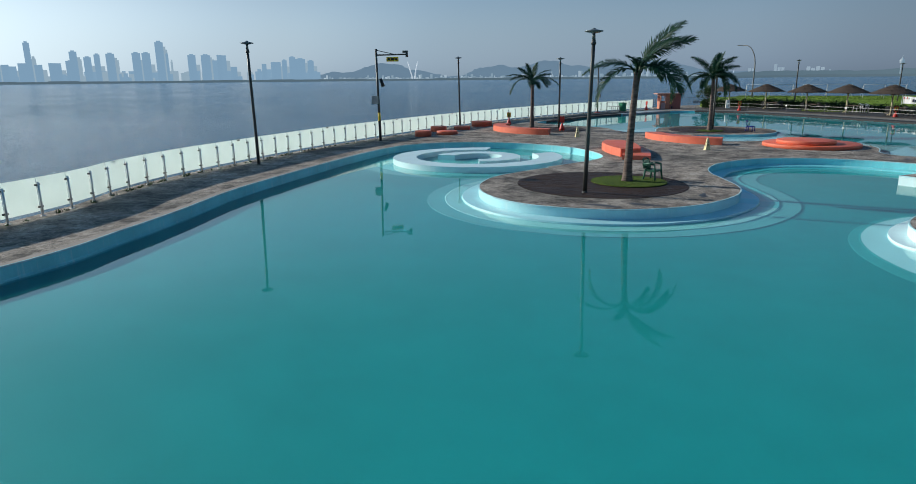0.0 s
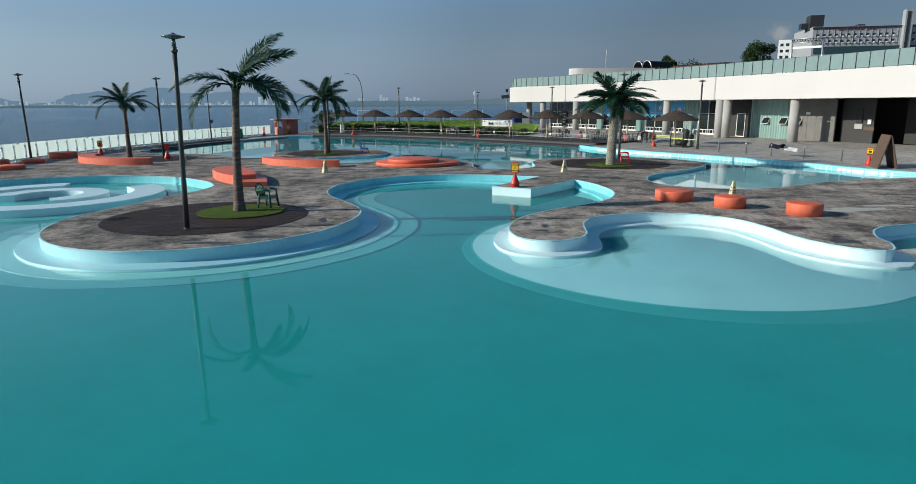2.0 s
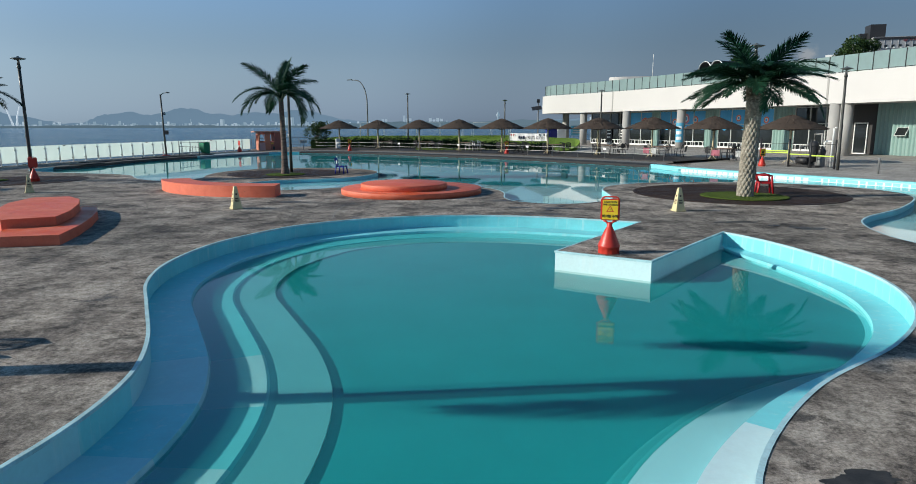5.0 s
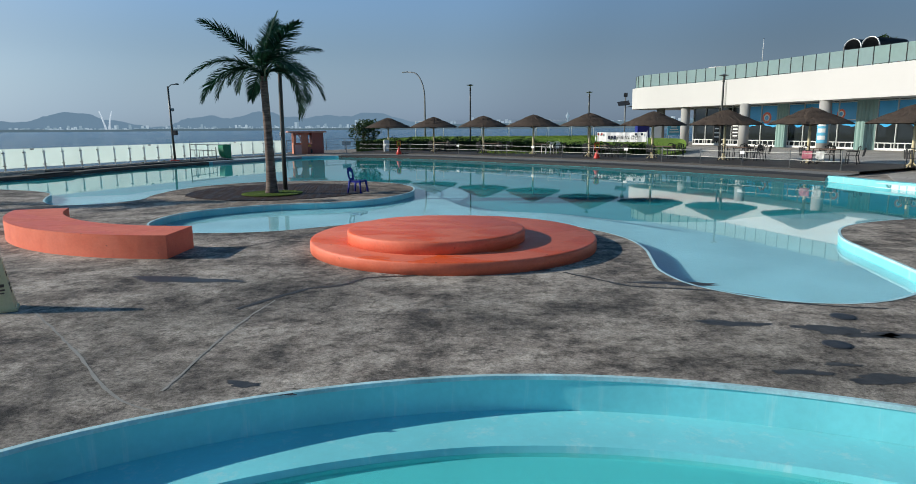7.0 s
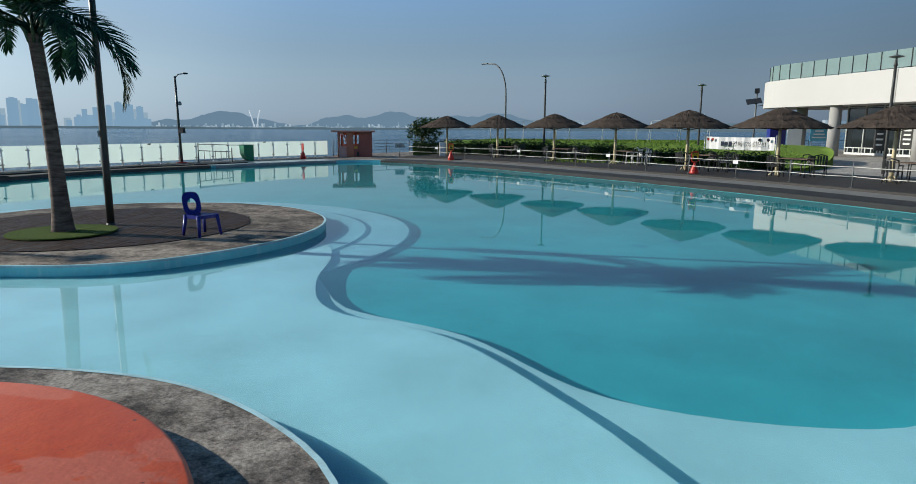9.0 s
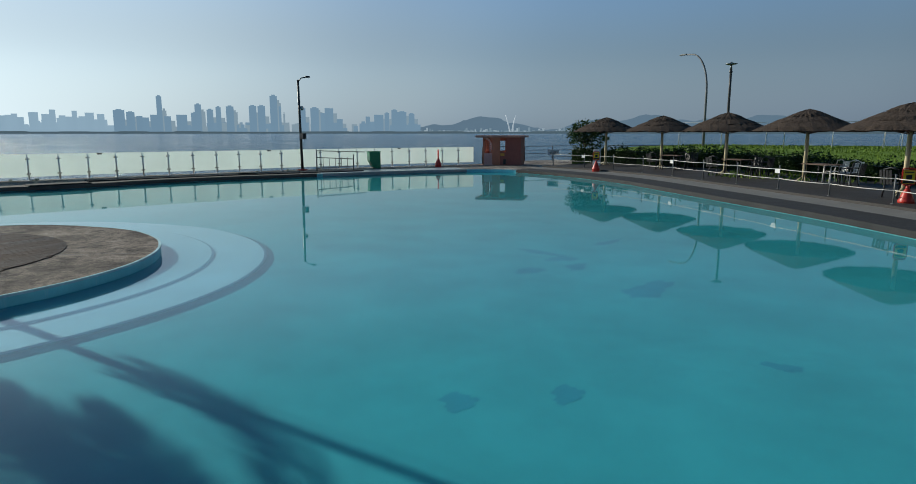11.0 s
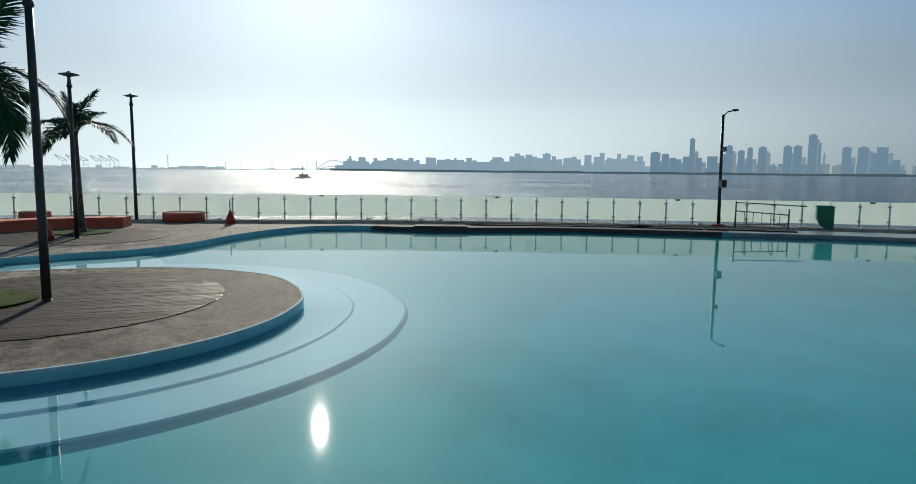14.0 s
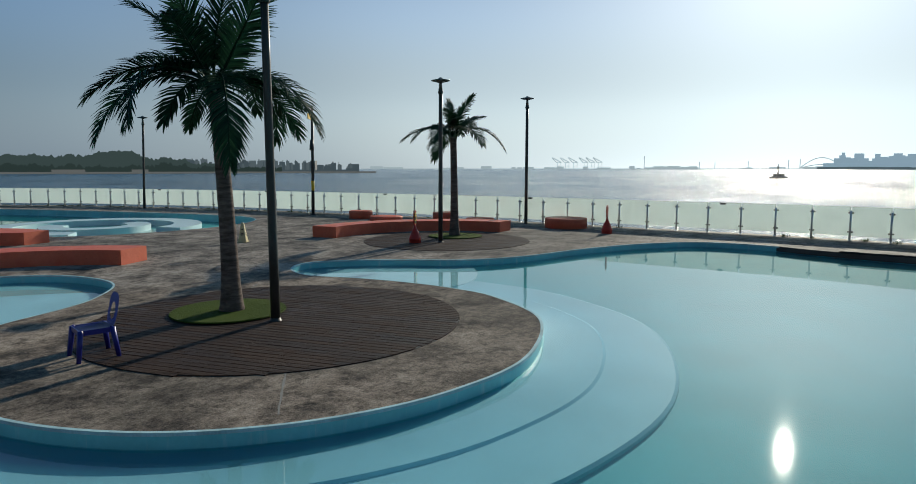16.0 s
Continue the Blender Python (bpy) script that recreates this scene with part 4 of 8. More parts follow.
pa, pb = np.array(spline(PLAZA_IN, 1.0)), np.array(spline(PLAZA_OUT, 1.0))
k = 80
pick = lambda a: np.stack([np.interp(np.linspace(0, 1, k), np.linspace(0, 1, len(a)), a[:, i]) for i in (0, 1)], 1)
pa, pb = pick(pa), pick(pb)
v, f = strips([pa, pa, 0.5 * (pa + pb), pb], [-0.02, 0.012, 0.22, 0.28], False)
plaza = new("pavement", from_numpy("pavement", v, f, PAVING))
tagged(plaza, "grey stone plaza paving in front of the building", "pavement", kind="structure")
# raised coping on the building side
east_line = np.array(spline(N_EAST[2:], 0.3))
te = np.gradient(east_line, axis=0)
ways_e = np.stack([te[:, 1], -te[:, 0]], 1) / np.linalg.norm(te, axis=1)[:, None]
if ways_e[3][0] < 0:
    ways_e = -ways_e
band("pool_coping", 0.0, 0.42, 0.07, 0.07, POOL, "raised pale blue coping along the lagoon", "coping", east_line, ways_e)


# == things
def lamp_post(x, y, h, lean=(0.0, 0.0), head="disc", rz=0.0, label="dark steel lamp post with a flat disc head"):
    root = thing("street_lamp", pose(x, y, 0, 0, 0, rz), label, "street lamp", "lamp posts round the pools")
    top = Vector((lean[0], lean[1], h))
    b = new_bm()
    lathe(b, [(0.10, 0.0), (0.10, 0.015), (0.082, 0.022), (0.078, 0.06)], 16)
    part("base_plate", b, POLE, root)
    b = new_bm()
    pts = [top * t for t in (0.0, 0.25, 0.5, 0.75, 0.915)]
    tube(b, pts, [0.075, 0.07, 0.066, 0.062, 0.06], 14)
    part("pole", b, POLE, root)
    if head == "disc":
        b = new_bm()
        p = top * 0.915
        lathe(b, [(0.075, 0), (0.085, 0.03), (0.085, 0.07), (0.06, 0.1), (0.07, 0.13), (0.05, 0.17)], 16, p)
        part("collar", b, POLE, root)
        b = new_bm()
        z = h * 0.085 - 0.17
        lathe(b, [(0.035, 0.16), (0.06, z * 0.5), (0.045, z + 0.1)], 12, p)
        part("neck", b, LAMPHEAD, root, "grey lamp neck")
        b = new_bm()
        lathe(b, [(0.05, 0.0), (0.26, 0.05), (0.3, 0.065), (0.3, 0.08), (0.2, 0.1), (0.08, 0.13), (0.03, 0.17), (0.0, 0.18)], 24, p + Vector((0, 0, z + 0.06)))
        part("lamp_head", b, LAMPHEAD, root, "grey disc lamp head")
    return root


lamp_post(-7.2, -2.47, 5.25, (0.10, 0.03))
lamp_post(-7.65, 27.24, 5.3, (0.02, 0.0))
lamp_post(-18.0, 23.26, 5.2, (-0.03, 0.0))
lamp_post(-26.0, 22.27, 5.42, (-0.1, -0.05))
lamp_post(-23.07, -1.94, 5.45, (-0.18, 0.05))
lamp_post(-3.98, 60.0, 5.5)
lamp_post(5.93, 63.4, 5.0)
lamp_post(12.96, 50.0, 5.25)
lamp_post(19.7, 27.0, 5.1, (0.12, 0.3))
lamp_post(11.42, 19.08, 5.2, (0.1, 0.0))

# small notice plates on the two lamp posts
for x, y, z, rz in ((-7.65, 27.24, 1.86, 128), (-18.0, 23.26, 1.9, 100)):
    root = thing("notice_plate", pose(x, y, z, 0, 0, rz), "small white notice plate strapped to a lamp post", "sign")
    b = new_bm()
    box(b, (0, 0.078, 0), (0.13, 0.012, 0.13))
    part("plate", b, WHITEP, root, bevel=0.004)
    for dx, dz in ((-0.03, 0.03), (0.03, 0.03), (-0.03, -0.03), (0.03, -0.03)):
        b = new_bm()
        box(b, (dx, 0.087, dz), (0.045, 0.006, 0.045))
        part("printed_bar", b, DARKMETAL, root, "grey printed bar")


def camera_pole():
    root = thing("camera_pole", pose(-25.05, 10.25, 0, 0, 0, 0), "dark pole with camera arm, speaker and yellow sign", "camera pole")
    b = new_bm()
    tube(b, [(0, 0, 0), (-0.06, 0, 2.8), (-0.1, 0, 5.62)], [0.085, 0.075, 0.065], 14)
    part("pole", b, POLE, root)
    b = new_bm()
    lathe(b, [(0.14, 0), (0.14, 0.03), (0.09, 0.05)], 14)
    part("base_plate", b, POLE, root)
    b = new_bm()
    tube(b, [(-0.03, 0, 1.25), (-0.035, 0, 1.75)], 0.083, 14)
    part("marking_band", b, YELLOW, root, "faded yellow band")
    dx, dy = 0.80, 0.60
    b = new_bm()
    tube(b, [(-0.1, 0, 5.25), (-0.1 + 1.9 * dx, 1.9 * dy, 5.3)], 0.045, 10)
    tube(b, [(-0.1, 0, 5.55), (-0.1 + 1.1 * dx, 1.1 * dy, 5.3)], 0.022, 8)
    part("arm", b, POLE, root)
    m = pose(-0.1 + 1.0 * dx, 1.0 * dy, 5.0, 0, 0, 37)
    b = new_bm()
    box(b, (0, 0, 0), (0.75, 0.05, 0.27))
    part("sign_panel", b, YELLOW, root, "yellow sign with printed bars", 0.01, m)
    for k in range(3):
        b = new_bm()
        box(b, (-0.22 + 0.22 * k, -0.03, 0.0), (0.17, 0.012, 0.14))
        part("printed_bar", b, BLACK, root, "black printed bar", 0.0, m)
    b = new_bm()
    box(b, (0, 0, 0.12), (0.34, 0.14, 0.14))
    tube(b, [(0.1, 0, 0.05), (0.1, 0, -0.2)], [0.07, 0.09], 12)
    part("camera_head", b, POLE, root, "", 0.01, pose(-0.1 + 1.8 * dx, 1.8 * dy, 5.33, 0, 0, 37))
    b = new_bm()
    tube(b, [(0, 0, 0), (0.12, 0.1, -0.5)], [0.09, 0.12], 12)
    part("speaker", b, DARKMETAL, root, "", 0.0, pose(0.08, 0.12, 3.85))
    b = new_bm()
    box(b, (0, 0, 0), (0.42, 0.26, 0.5))
    part("control_box", b, GREY, root, "grey steel box", 0.015, pose(-0.22, -0.1, 2.55, 0, 0, 30))


camera_pole()


def flood_pole():
    root = thing("floodlight_pole", pose(-22.84, 47.8, 0), "dark pole with two small floodlights", "street lamp")
    b = new_bm()
    tube(b, [(0, 0, 0), (-0.06, 0, 2.4), (-0.1, 0, 4.85)], [0.075, 0.068, 0.06], 12)
    part("pole", b, POLE, root)
    b = new_bm()
    lathe(b, [(0.3, 0), (0.3, 0.05), (0.1, 0.08)], 16)
    part("base", b, REDP, root, "red painted base")
    b = new_bm()
    tube(b, [(-0.1, 0, 4.75), (0.05, 0.1, 4.95), (0.35, 0.25, 5.0)], 0.03, 8)
    part("arm", b, POLE, root)
    b = new_bm()
    lathe(b, [(0.02, 0.0), (0.13, 0.02), (0.16, 0.06), (0.1, 0.1), (0.0, 0.11)], 16)
    part("lamp_head", b, DARKMETAL, root, "", 0.0, pose(0.38, 0.27, 4.95))
    b = new_bm()
    box(b, (0, 0, 0), (0.3, 0.22, 0.32))
    part("control_box", b, DARKMETAL, root, "", 0.012, pose(0.12, 0.03, 1.85))
    b = new_bm()
    lathe(b, [(0.0, -0.12), (0.09, -0.08), (0.1, 0.0), (0.07, 0.1), (0.0, 0.12)], 12)
    part("camera_head", b, GREY, root, "", 0.0, pose(0.08, 0.05, 3.35))


flood_pole()


def gooseneck():
    root = thing("street_lamp", pose(-9.9, 74.8, 0.1), "tall curved grey street lamp with a slim head", "street lamp")
    b = new_bm()
    arc = [radians(t) for t in range(0, 91, 10)]
    pts = [(0, 0, 0), (0, 0, 2.5), (0, 0, 4.9)] + [(-1.55 * (1 - math.cos(t)) * 0.92, 1.55 * (1 - math.cos(t)) * 0.39, 5.0 + 2.75 * math.sin(t)) for t in arc] + [(-1.9, 0.81, 7.78)]
    tube(b, pts, [0.11, 0.095, 0.08] + [0.075 - 0.002 * k for k in range(len(arc) + 1)], 12)
    part("pole", b, POLEGREY, root, "curved grey pole")
    b = new_bm()
    box(b, (0, 0, 0), (0.7, 0.2, 0.1))
    part("lamp_head", b, LAMPHEAD, root, "", 0.03, pose(-2.2, 0.93, 7.8, 0, 2, 157))
    b = new_bm()
    lathe(b, [(0.2, 0), (0.2, 0.03), (0.13, 0.06), (0.12, 0.4)], 14)
    part("base", b, POLEGREY, root)


gooseneck()


# palms
def frond_mesh(name, length, rise, droop, leaf_len, n, seed, sag=0.3, bare=0.2):
    """One feather leaf along +x: a bare stalk, then a bending rib with a comb of narrow folded leaflets on both sides."""
    rnd = random.Random(seed)
    pts = []
    ang = radians(rise)
    p = Vector((0, 0, 0))
    steps = 18
    for k in range(steps + 1):
        pts.append(p.copy())
        u = k / steps
        ang -= radians(droop) / steps * (1.45 - 0.9 * u)
        p += Vector((math.cos(ang), 0, math.sin(ang))) * (length / steps)
    b = new_bm()
    tube(b, pts, [0.026 * (1 - 0.85 * k / steps) + 0.004 for k in range(steps + 1)], 6)
    for k in range(n):
        t = bare + (0.995 - bare) * k / (n - 1)
        i = min(int(t * steps), steps - 1)
        base = pts[i].lerp(pts[i + 1], t * steps - i)
        way = (pts[i + 1] - pts[i]).normalized()
        up = Vector((-way.z, 0, way.x))
        w01 = (t - bare) / (1 - bare)
        size = leaf_len * (0.62 + 0.48 * math.sin(math.pi * min(1.0, 0.15 + 0.72 * w01))) * (1 - 0.45 * w01 ** 4) * rnd.uniform(0.88, 1.08)
        for side in (-1, 1):
            if rnd.random() < 0.03:
                continue
            spread = radians(rnd.uniform(54, 64) * (1 - 0.62 * w01 ** 1.8))
            d = (way * math.cos(spread) + Vector((0, side, 0)) * math.sin(spread) + up * rnd.uniform(-0.05, 0.22)).normalized()
            tipd = (d + Vector((0, 0, -sag * rnd.uniform(0.6, 1.7))) + way * 0.12).normalized()
            w = (0.0155 + 0.0045 * (1 - w01)) * rnd.uniform(0.8, 1.2)
            side_v = d.cross(up).normalized() * w
            mid = base + d * size * 0.5
            tip = mid + tipd * size * 0.5
            a0, a1 = b.verts.new(base - side_v * 0.6), b.verts.new(base + side_v * 0.6)
            m0, m1, mc = b.verts.new(mid - side_v), b.verts.new(mid + side_v), b.verts.new(mid + up * 0.008)
            e = b.verts.new(tip)
            for fc in ((a0, mc, m0), (a0, a1, mc), (a1, m1, mc), (m0, mc, e), (mc, m1, e)):
                b.faces.new(fc)
    me = bpy.data.meshes.new(name)
    b.to_mesh(me)
    b.free()
    me.materials.append(PALM)
    return me


FROND = {
    "up": frond_mesh("frond_up", 1.75, 76, 40, 0.46, 44, 1),
    "mid": frond_mesh("frond_mid", 2.0, 55, 72, 0.46, 48, 2),
    "down": frond_mesh("frond_down", 2.2, 38, 100, 0.46, 50, 4),
    "stiff": frond_mesh("frond_stiff", 2.05, 40, 52, 0.44, 50, 7, 0.2),
    "flat": frond_mesh("frond_flat", 2.05, 18, 50, 0.42, 50, 8, 0.2),
}


def smooth_trunk(h, r0, r1, bend):
    b = new_bm()
    n = 44
    pts, rad = [], []
    for k in range(n + 1):
        t = k / n
        pts.append((bend[0] * t * t, bend[1] * t * t, h * t))
        flare = 0.5 * math.exp(-t * 9)
        head = 0.12 * math.exp(-(1 - t) * 14)
        rad.append((r0 + (r1 - r0) * t) * (1 + flare + head) * (1 + 0.02 * (k % 2)))
    tube(b, pts, rad, 20)
    return b, Vector(pts[-1])


def scale_ring(b, r, z, dz, per, turn, bulge):
    """One ring of rounded, overlapping leaf-base scales."""
    half = math.pi / per * 1.04
    for k in range(per):
        a = 2 * math.pi * (k + turn) / per

        def at(da, rr, zz):
            return b.verts.new((rr * math.cos(a + da), rr * math.sin(a + da), zz))
        lo, tip = at(0, r * 0.93, z - dz * 1.0), at(0, r * 0.96, z + dz * 1.0)
        l0, r1 = at(-half, r * 0.93, z), at(half, r * 0.93, z)
        c = at(0, r * (1 + bulge), z + dz * 0.12)
        q = [at(s * half * 0.5, r * (1 + bulge * 0.75), z + t * dz * 0.5) for s, t in ((-1, -1), (1, -1), (1, 1.1), (-1, 1.1))]
        for fc in ((lo, q[0], l0), (lo, q[1], q[0]), (lo, r1, q[1]), (r1, q[2], q[1]), (r1, tip, q[2]), (tip, q[3], q[2]), (tip, l0, q[3]), (l0, q[0], q[3]), (c, q[0], q[1]), (c, q[1], q[2]), (c, q[2], q[3]), (c, q[3], q[0])):
            b.faces.new(fc).smooth = True


def scale_trunk(h, r0, r1, lean):
    """A stout trunk wrapped in overlapping leaf-base scales, with a wider dark boot under the crown."""
    low, boot = new_bm(), new_bm()
    for bb, z0, z1 in ((low, 0.0, h * 0.88), (boot, h * 0.88, h)):
        tube(bb, [(0, 0, z0), (0, 0, z1)], [r0 * 0.9 if bb is low else r1 * 0.98, r1 * 0.9 if bb is low else r1 * 1.1], 18)
    rows = 24
    dz = h * 0.88 / rows
    for i in range(rows):
        t = (i + 0.5) / rows
        scale_ring(low, r0 + (r1 - r0) * t, h * 0.88 * t, dz, 12, 0.5 * (i % 2), 0.09)
    for i in range(4):
        t = (i + 0.5) / 4
        scale_ring(boot, r1 * (1.06 + 0.16 * t), h * (0.88 + 0.12 * t), h * 0.12 / 4, 11, 0.5 * (i % 2), 0.12)
    for bb in (low, boot):
        for v in bb.verts:
            v.co.x += lean[0] * v.co.z / h
            v.co.y += lean[1] * v.co.z / h
    return low, boot


def palm(x, y, h, bend, fronds, label, stout=False, scale=1.0):
    root = thing("palm_tree", pose(x, y, 0), label, "palm tree", "artificial palms")
    if stout:
        low, boot = scale_trunk(h, 0.25, 0.225, bend)
        part("trunk", low, BARK_PALE, root, "stout pale trunk of woven leaf-base scales")
        part("boot", boot, BARK_BOOT, root, "darker wider boot of leaf bases")
        top = Vector((bend[0], bend[1], h))
    else:
        b, top = smooth_trunk(h, 0.142, 0.105, bend)
        part("trunk", b, BARK, root, "slim brown ringed trunk")
    rnd = random.Random(int(x * 10))
    count = 6 if not stout else 30
    for k in range(count):
        a = 2 * math.pi * (k + rnd.uniform(-0.3, 0.3)) / count
        b = new_bm()
        d = Vector((math.cos(a), math.sin(a), 0))
        r = 0.10 if not stout else 0.22
        ln = rnd.uniform(0.18, 0.42)
        tube(b, [top + d * r * 0.8 - Vector((0, 0, 0.15)), top + d * r * 1.35 + Vector((0, 0, 0.02)), top + d * (r * 1.4 + ln * 0.45) + Vector((0, 0, ln * 0.9))], [0.04, 0.032, 0.014], 6)
        part("leaf_base", b, RACHIS, root)
    for k, (kind, az, s, *more) in enumerate(fronds):
        if isinstance(kind, str):
            me, tilt, lift = FROND[kind], more[0] if more else rnd.uniform(-30, 30), rnd.uniform(-0.05, 0.1)
        else:
            # a leaf of its own: the rise of the stalk, its length (s) and how far it bends over
            me = frond_mesh("frond", s, kind, more[0], 0.50 if s > 1.7 else 0.37, int(28 * s), 100 + k + int(10 * x), 0.3)
            tilt, lift, s = more[1] if len(more) > 1 else rnd.uniform(-25, 25), rnd.uniform(-0.03, 0.06), 1.0
        m = Matrix.Translation(top + Vector((0, 0, lift))) @ pose(0, 0, 0, 0, 0, az) @ pose(0, 0, 0, tilt, rnd.uniform(-4, 4) if isinstance(kind, str) else 0, 0) @ Matrix.Scale(s * scale, 4)
        part("frond", me, None, root, "", 0.0, m)
    return root


palm(-6.56, 0.46, 3.95, (0.16, 0.0),
     [(80, 22, 2.25, 66, 40), (86, 38, 2.2, 50, 25), (83, 8, 1.9, 62, 30), (55, 192, 2.05, 89, -20), (38, 214, 2.2, 128, -15), (50, 16, 2.45, 118, 35), (45, 38, 2.35, 130, 20), (75, 150, 0.76, 44), (52, -22, 2.2, 128, 30),
      (60, 62, 1.6, 117), (70, 255, 1.0, 66), (72, 100, 0.9, 60)],
     "slim artificial palm with windblown green fronds in a turf disc", False, 1.0)
palm(-7.68, 26.14, 3.62, (0.01, -0.2),
     [(58, 5, 2.35, 128, 20), (52, 345, 2.35, 124, -20), (60, 330, 2.15, 108, 15), (50, 178, 2.05, 116, -15), (52, 188, 2.35, 122, 20), (55, 120, 2.2, 124, 15), (58, 160, 1.7, 108, -20), (70, 45, 2.09, 69, 20),
      (55, 60, 2.5, 152, 0), (82, 230, 2.35, 62, 15), (80, 320, 2.2, 60, -15), (70, 300, 1.5, 73, 10), (50, 20, 1.5, 130), (55, 250, 1.6, 125), (86, 100, 1.85, 30), (60, 212, 2.45, 102, 10), (86, 15, 1.85, 20), (84, 60, 1.85, 36)],
     "slim artificial palm with drooping green fronds beside a lamp post", False, 1.0)
palm(9.93, 15.64, 3.55, (0.14, 0.1),
     [(kind, az, 0.95 + 0.05 * ((az * 7) % 3)) for kind, az in (("up", 10), ("up", 85), ("up", 150), ("up", 215), ("up", 290), ("up", 330), ("mid", 30), ("mid", 72), ("mid", 120), ("mid", 165), ("mid", 205), ("mid", 250),
      ("stiff", 0), ("stiff", 50), ("stiff", 95), ("stiff", 140), ("stiff", 180), ("stiff", 225), ("stiff", 268), ("stiff", 310), ("stiff", 350), ("flat", 20), ("flat", 70), ("flat", 115), ("flat", 160), ("flat", 200), ("flat", 245), ("flat", 290), ("down", 335), ("down", 190), ("down", 65), ("down", 265), ("stiff", 25), ("stiff", 72), ("stiff", 118), ("stiff", 160), ("stiff", 203), ("stiff", 247), ("stiff", 290), ("stiff", 330), ("flat", 45), ("flat", 135), ("flat", 222), ("flat", 315), ("mid", 335), ("mid", 292))],
     "stout artificial date palm with a full feathery crown", True, 1.08)
palm(-19.9, 22.55, 3.5, (0.0, -0.05),
     [(45, 230, 2.4, 111), (52, 190, 2.01, 60), (48, 15, 2.25, 91), (58, 50, 1.59, 56), (80, 80, 1.59, 34), (50, 115, 2.17, 106), (50, 295, 1.99, 86), (50, 320, 1.2, 120), (62, 160, 1.44, 51), (82, 250, 1.4, 21), (55, 340, 1.9, 98), (60, 205, 1.8, 90), (70, 20, 1.6, 60), (75, 175, 1.5, 45), (52, 70, 1.9, 105)],
     "slim artificial palm in a ring of timber decking and orange bench", False, 1.0)


# round timber decks with turf patches
def timber_deck(cx, cy, r, turn, tx, ty, tr, length=9.0):
    root = thing("timber_deck", pose(cx, cy, 0, 0, 0, turn), "round flush deck of weathered dark brown planks", "timber deck", kind="structure")
    b = new_bm()
    lathe(b, [(r, 0.0), (r - 0.005, 0.003), (0.0, 0.003)], 72)
    part("deck_base", b, DARKMETAL, root, "dark gap under planks")
    w, h = 0.125, 0.125 * 0.455
    rnd = random.Random(int(10 * r) + int(cx))
    y = -r + w / 2
    while y < r:
        lo, hi = math.sqrt(max(0, r * r - (y - h) ** 2)), math.sqrt(max(0, r * r - (y + h) ** 2))
        end = max(lo, hi)
        x0 = -end if length > 8 else -end - rnd.uniform(0, length)
        while x0 < end and end > 0.15:
            x1 = min(x0 + length * (1 if length > 8 else rnd.uniform(0.8, 1.1)), end)
            a, c = max(x0, -end) + 0.004, x1 - 0.004
            if c - a > 0.06:
                b = new_bm()
                prism(b, [(max(a, -lo), -h), (min(c, lo), -h), (min(c, hi), h), (max(a, -hi), h)], 0.001, 0.013 + rnd.uniform(-0.0015, 0.0015))
                part("plank", b, TIMBER, root, "", 0.0, pose(0, y, 0, rnd.uniform(-0.6, 0.6)))
            x0 = x1
        y += w
    b = new_bm()
    lathe(b, [(tr, 0.03), (tr - 0.01, 0.05), (0.0, 0.052)], 48, (0, 0, 0), False)
    solid("turf_patch", b, TURF, "round patch of olive artificial turf", "turf", kind="structure", at=pose(tx, ty, 0))
    return root


timber_deck(-7.3, -0.35, 3.05, 4, -6.5, 0.45, 1.38, 1.8)
timber_deck(-7.8, 27.15, 2.9, 104, -7.65, 26.1, 0.93, 0.9)
timber_deck(10.2, 16.9, 3.45, 15, 9.95, 15.75, 1.35)
timber_deck(-18.6, 23.1, 2.75, 100, -19.8, 22.65, 0.95)


# orange seats
def round_seat(x, y, r, h):
    b = new_bm()
    lathe(b, [(r, -0.01), (r, h - 0.03), (r - 0.008, h - 0.01), (r - 0.03, h), (0.0, h)], 48, (0, 0, 0), False)
    for fc in b.faces:
        fc.smooth = abs(fc.normal.z) < 0.1
    return solid("round_seat", b, ORANGE, "low round orange painted concrete seat", "seat", "round orange seats", at=pose(x, y, 0))


for x, y, r, h in ((8.52, 2.2, 0.665, 0.37), (9.74, 0.37, 0.50, 0.38), (11.36, -1.25, 0.52, 0.38), (-24.35, 14.2, 0.56, 0.38), (-25.6, 18.3, 0.6, 0.38), (-23.7, 16.3, 0.75, 0.24),
                   (-24.9, 20.6, 0.62, 0.25), (-25.2, 24.5, 0.85, 0.40)):
    round_seat(x, y, r, h)

podium = thing("podium", pose(-1.03, 17.57, 0), "two-tier round orange painted concrete podium", "podium")
for r, z0, z1, dx, dy, name in ((2.46, -0.01, 0.19, 0, 0, "lower_tier"), (1.48, 0.18, 0.385, -0.24, -0.46, "upper_tier")):
    b = new_bm()
    lathe(b, [(r, z0), (r, z1 - 0.03), (r - 0.01, z1 - 0.01), (r - 0.035, z1), (0, z1)], 72, (dx, dy, 0), False)
    for fc in b.faces:
        fc.smooth = abs(fc.normal.z) < 0.1
    part(name, b, ORANGE, podium)


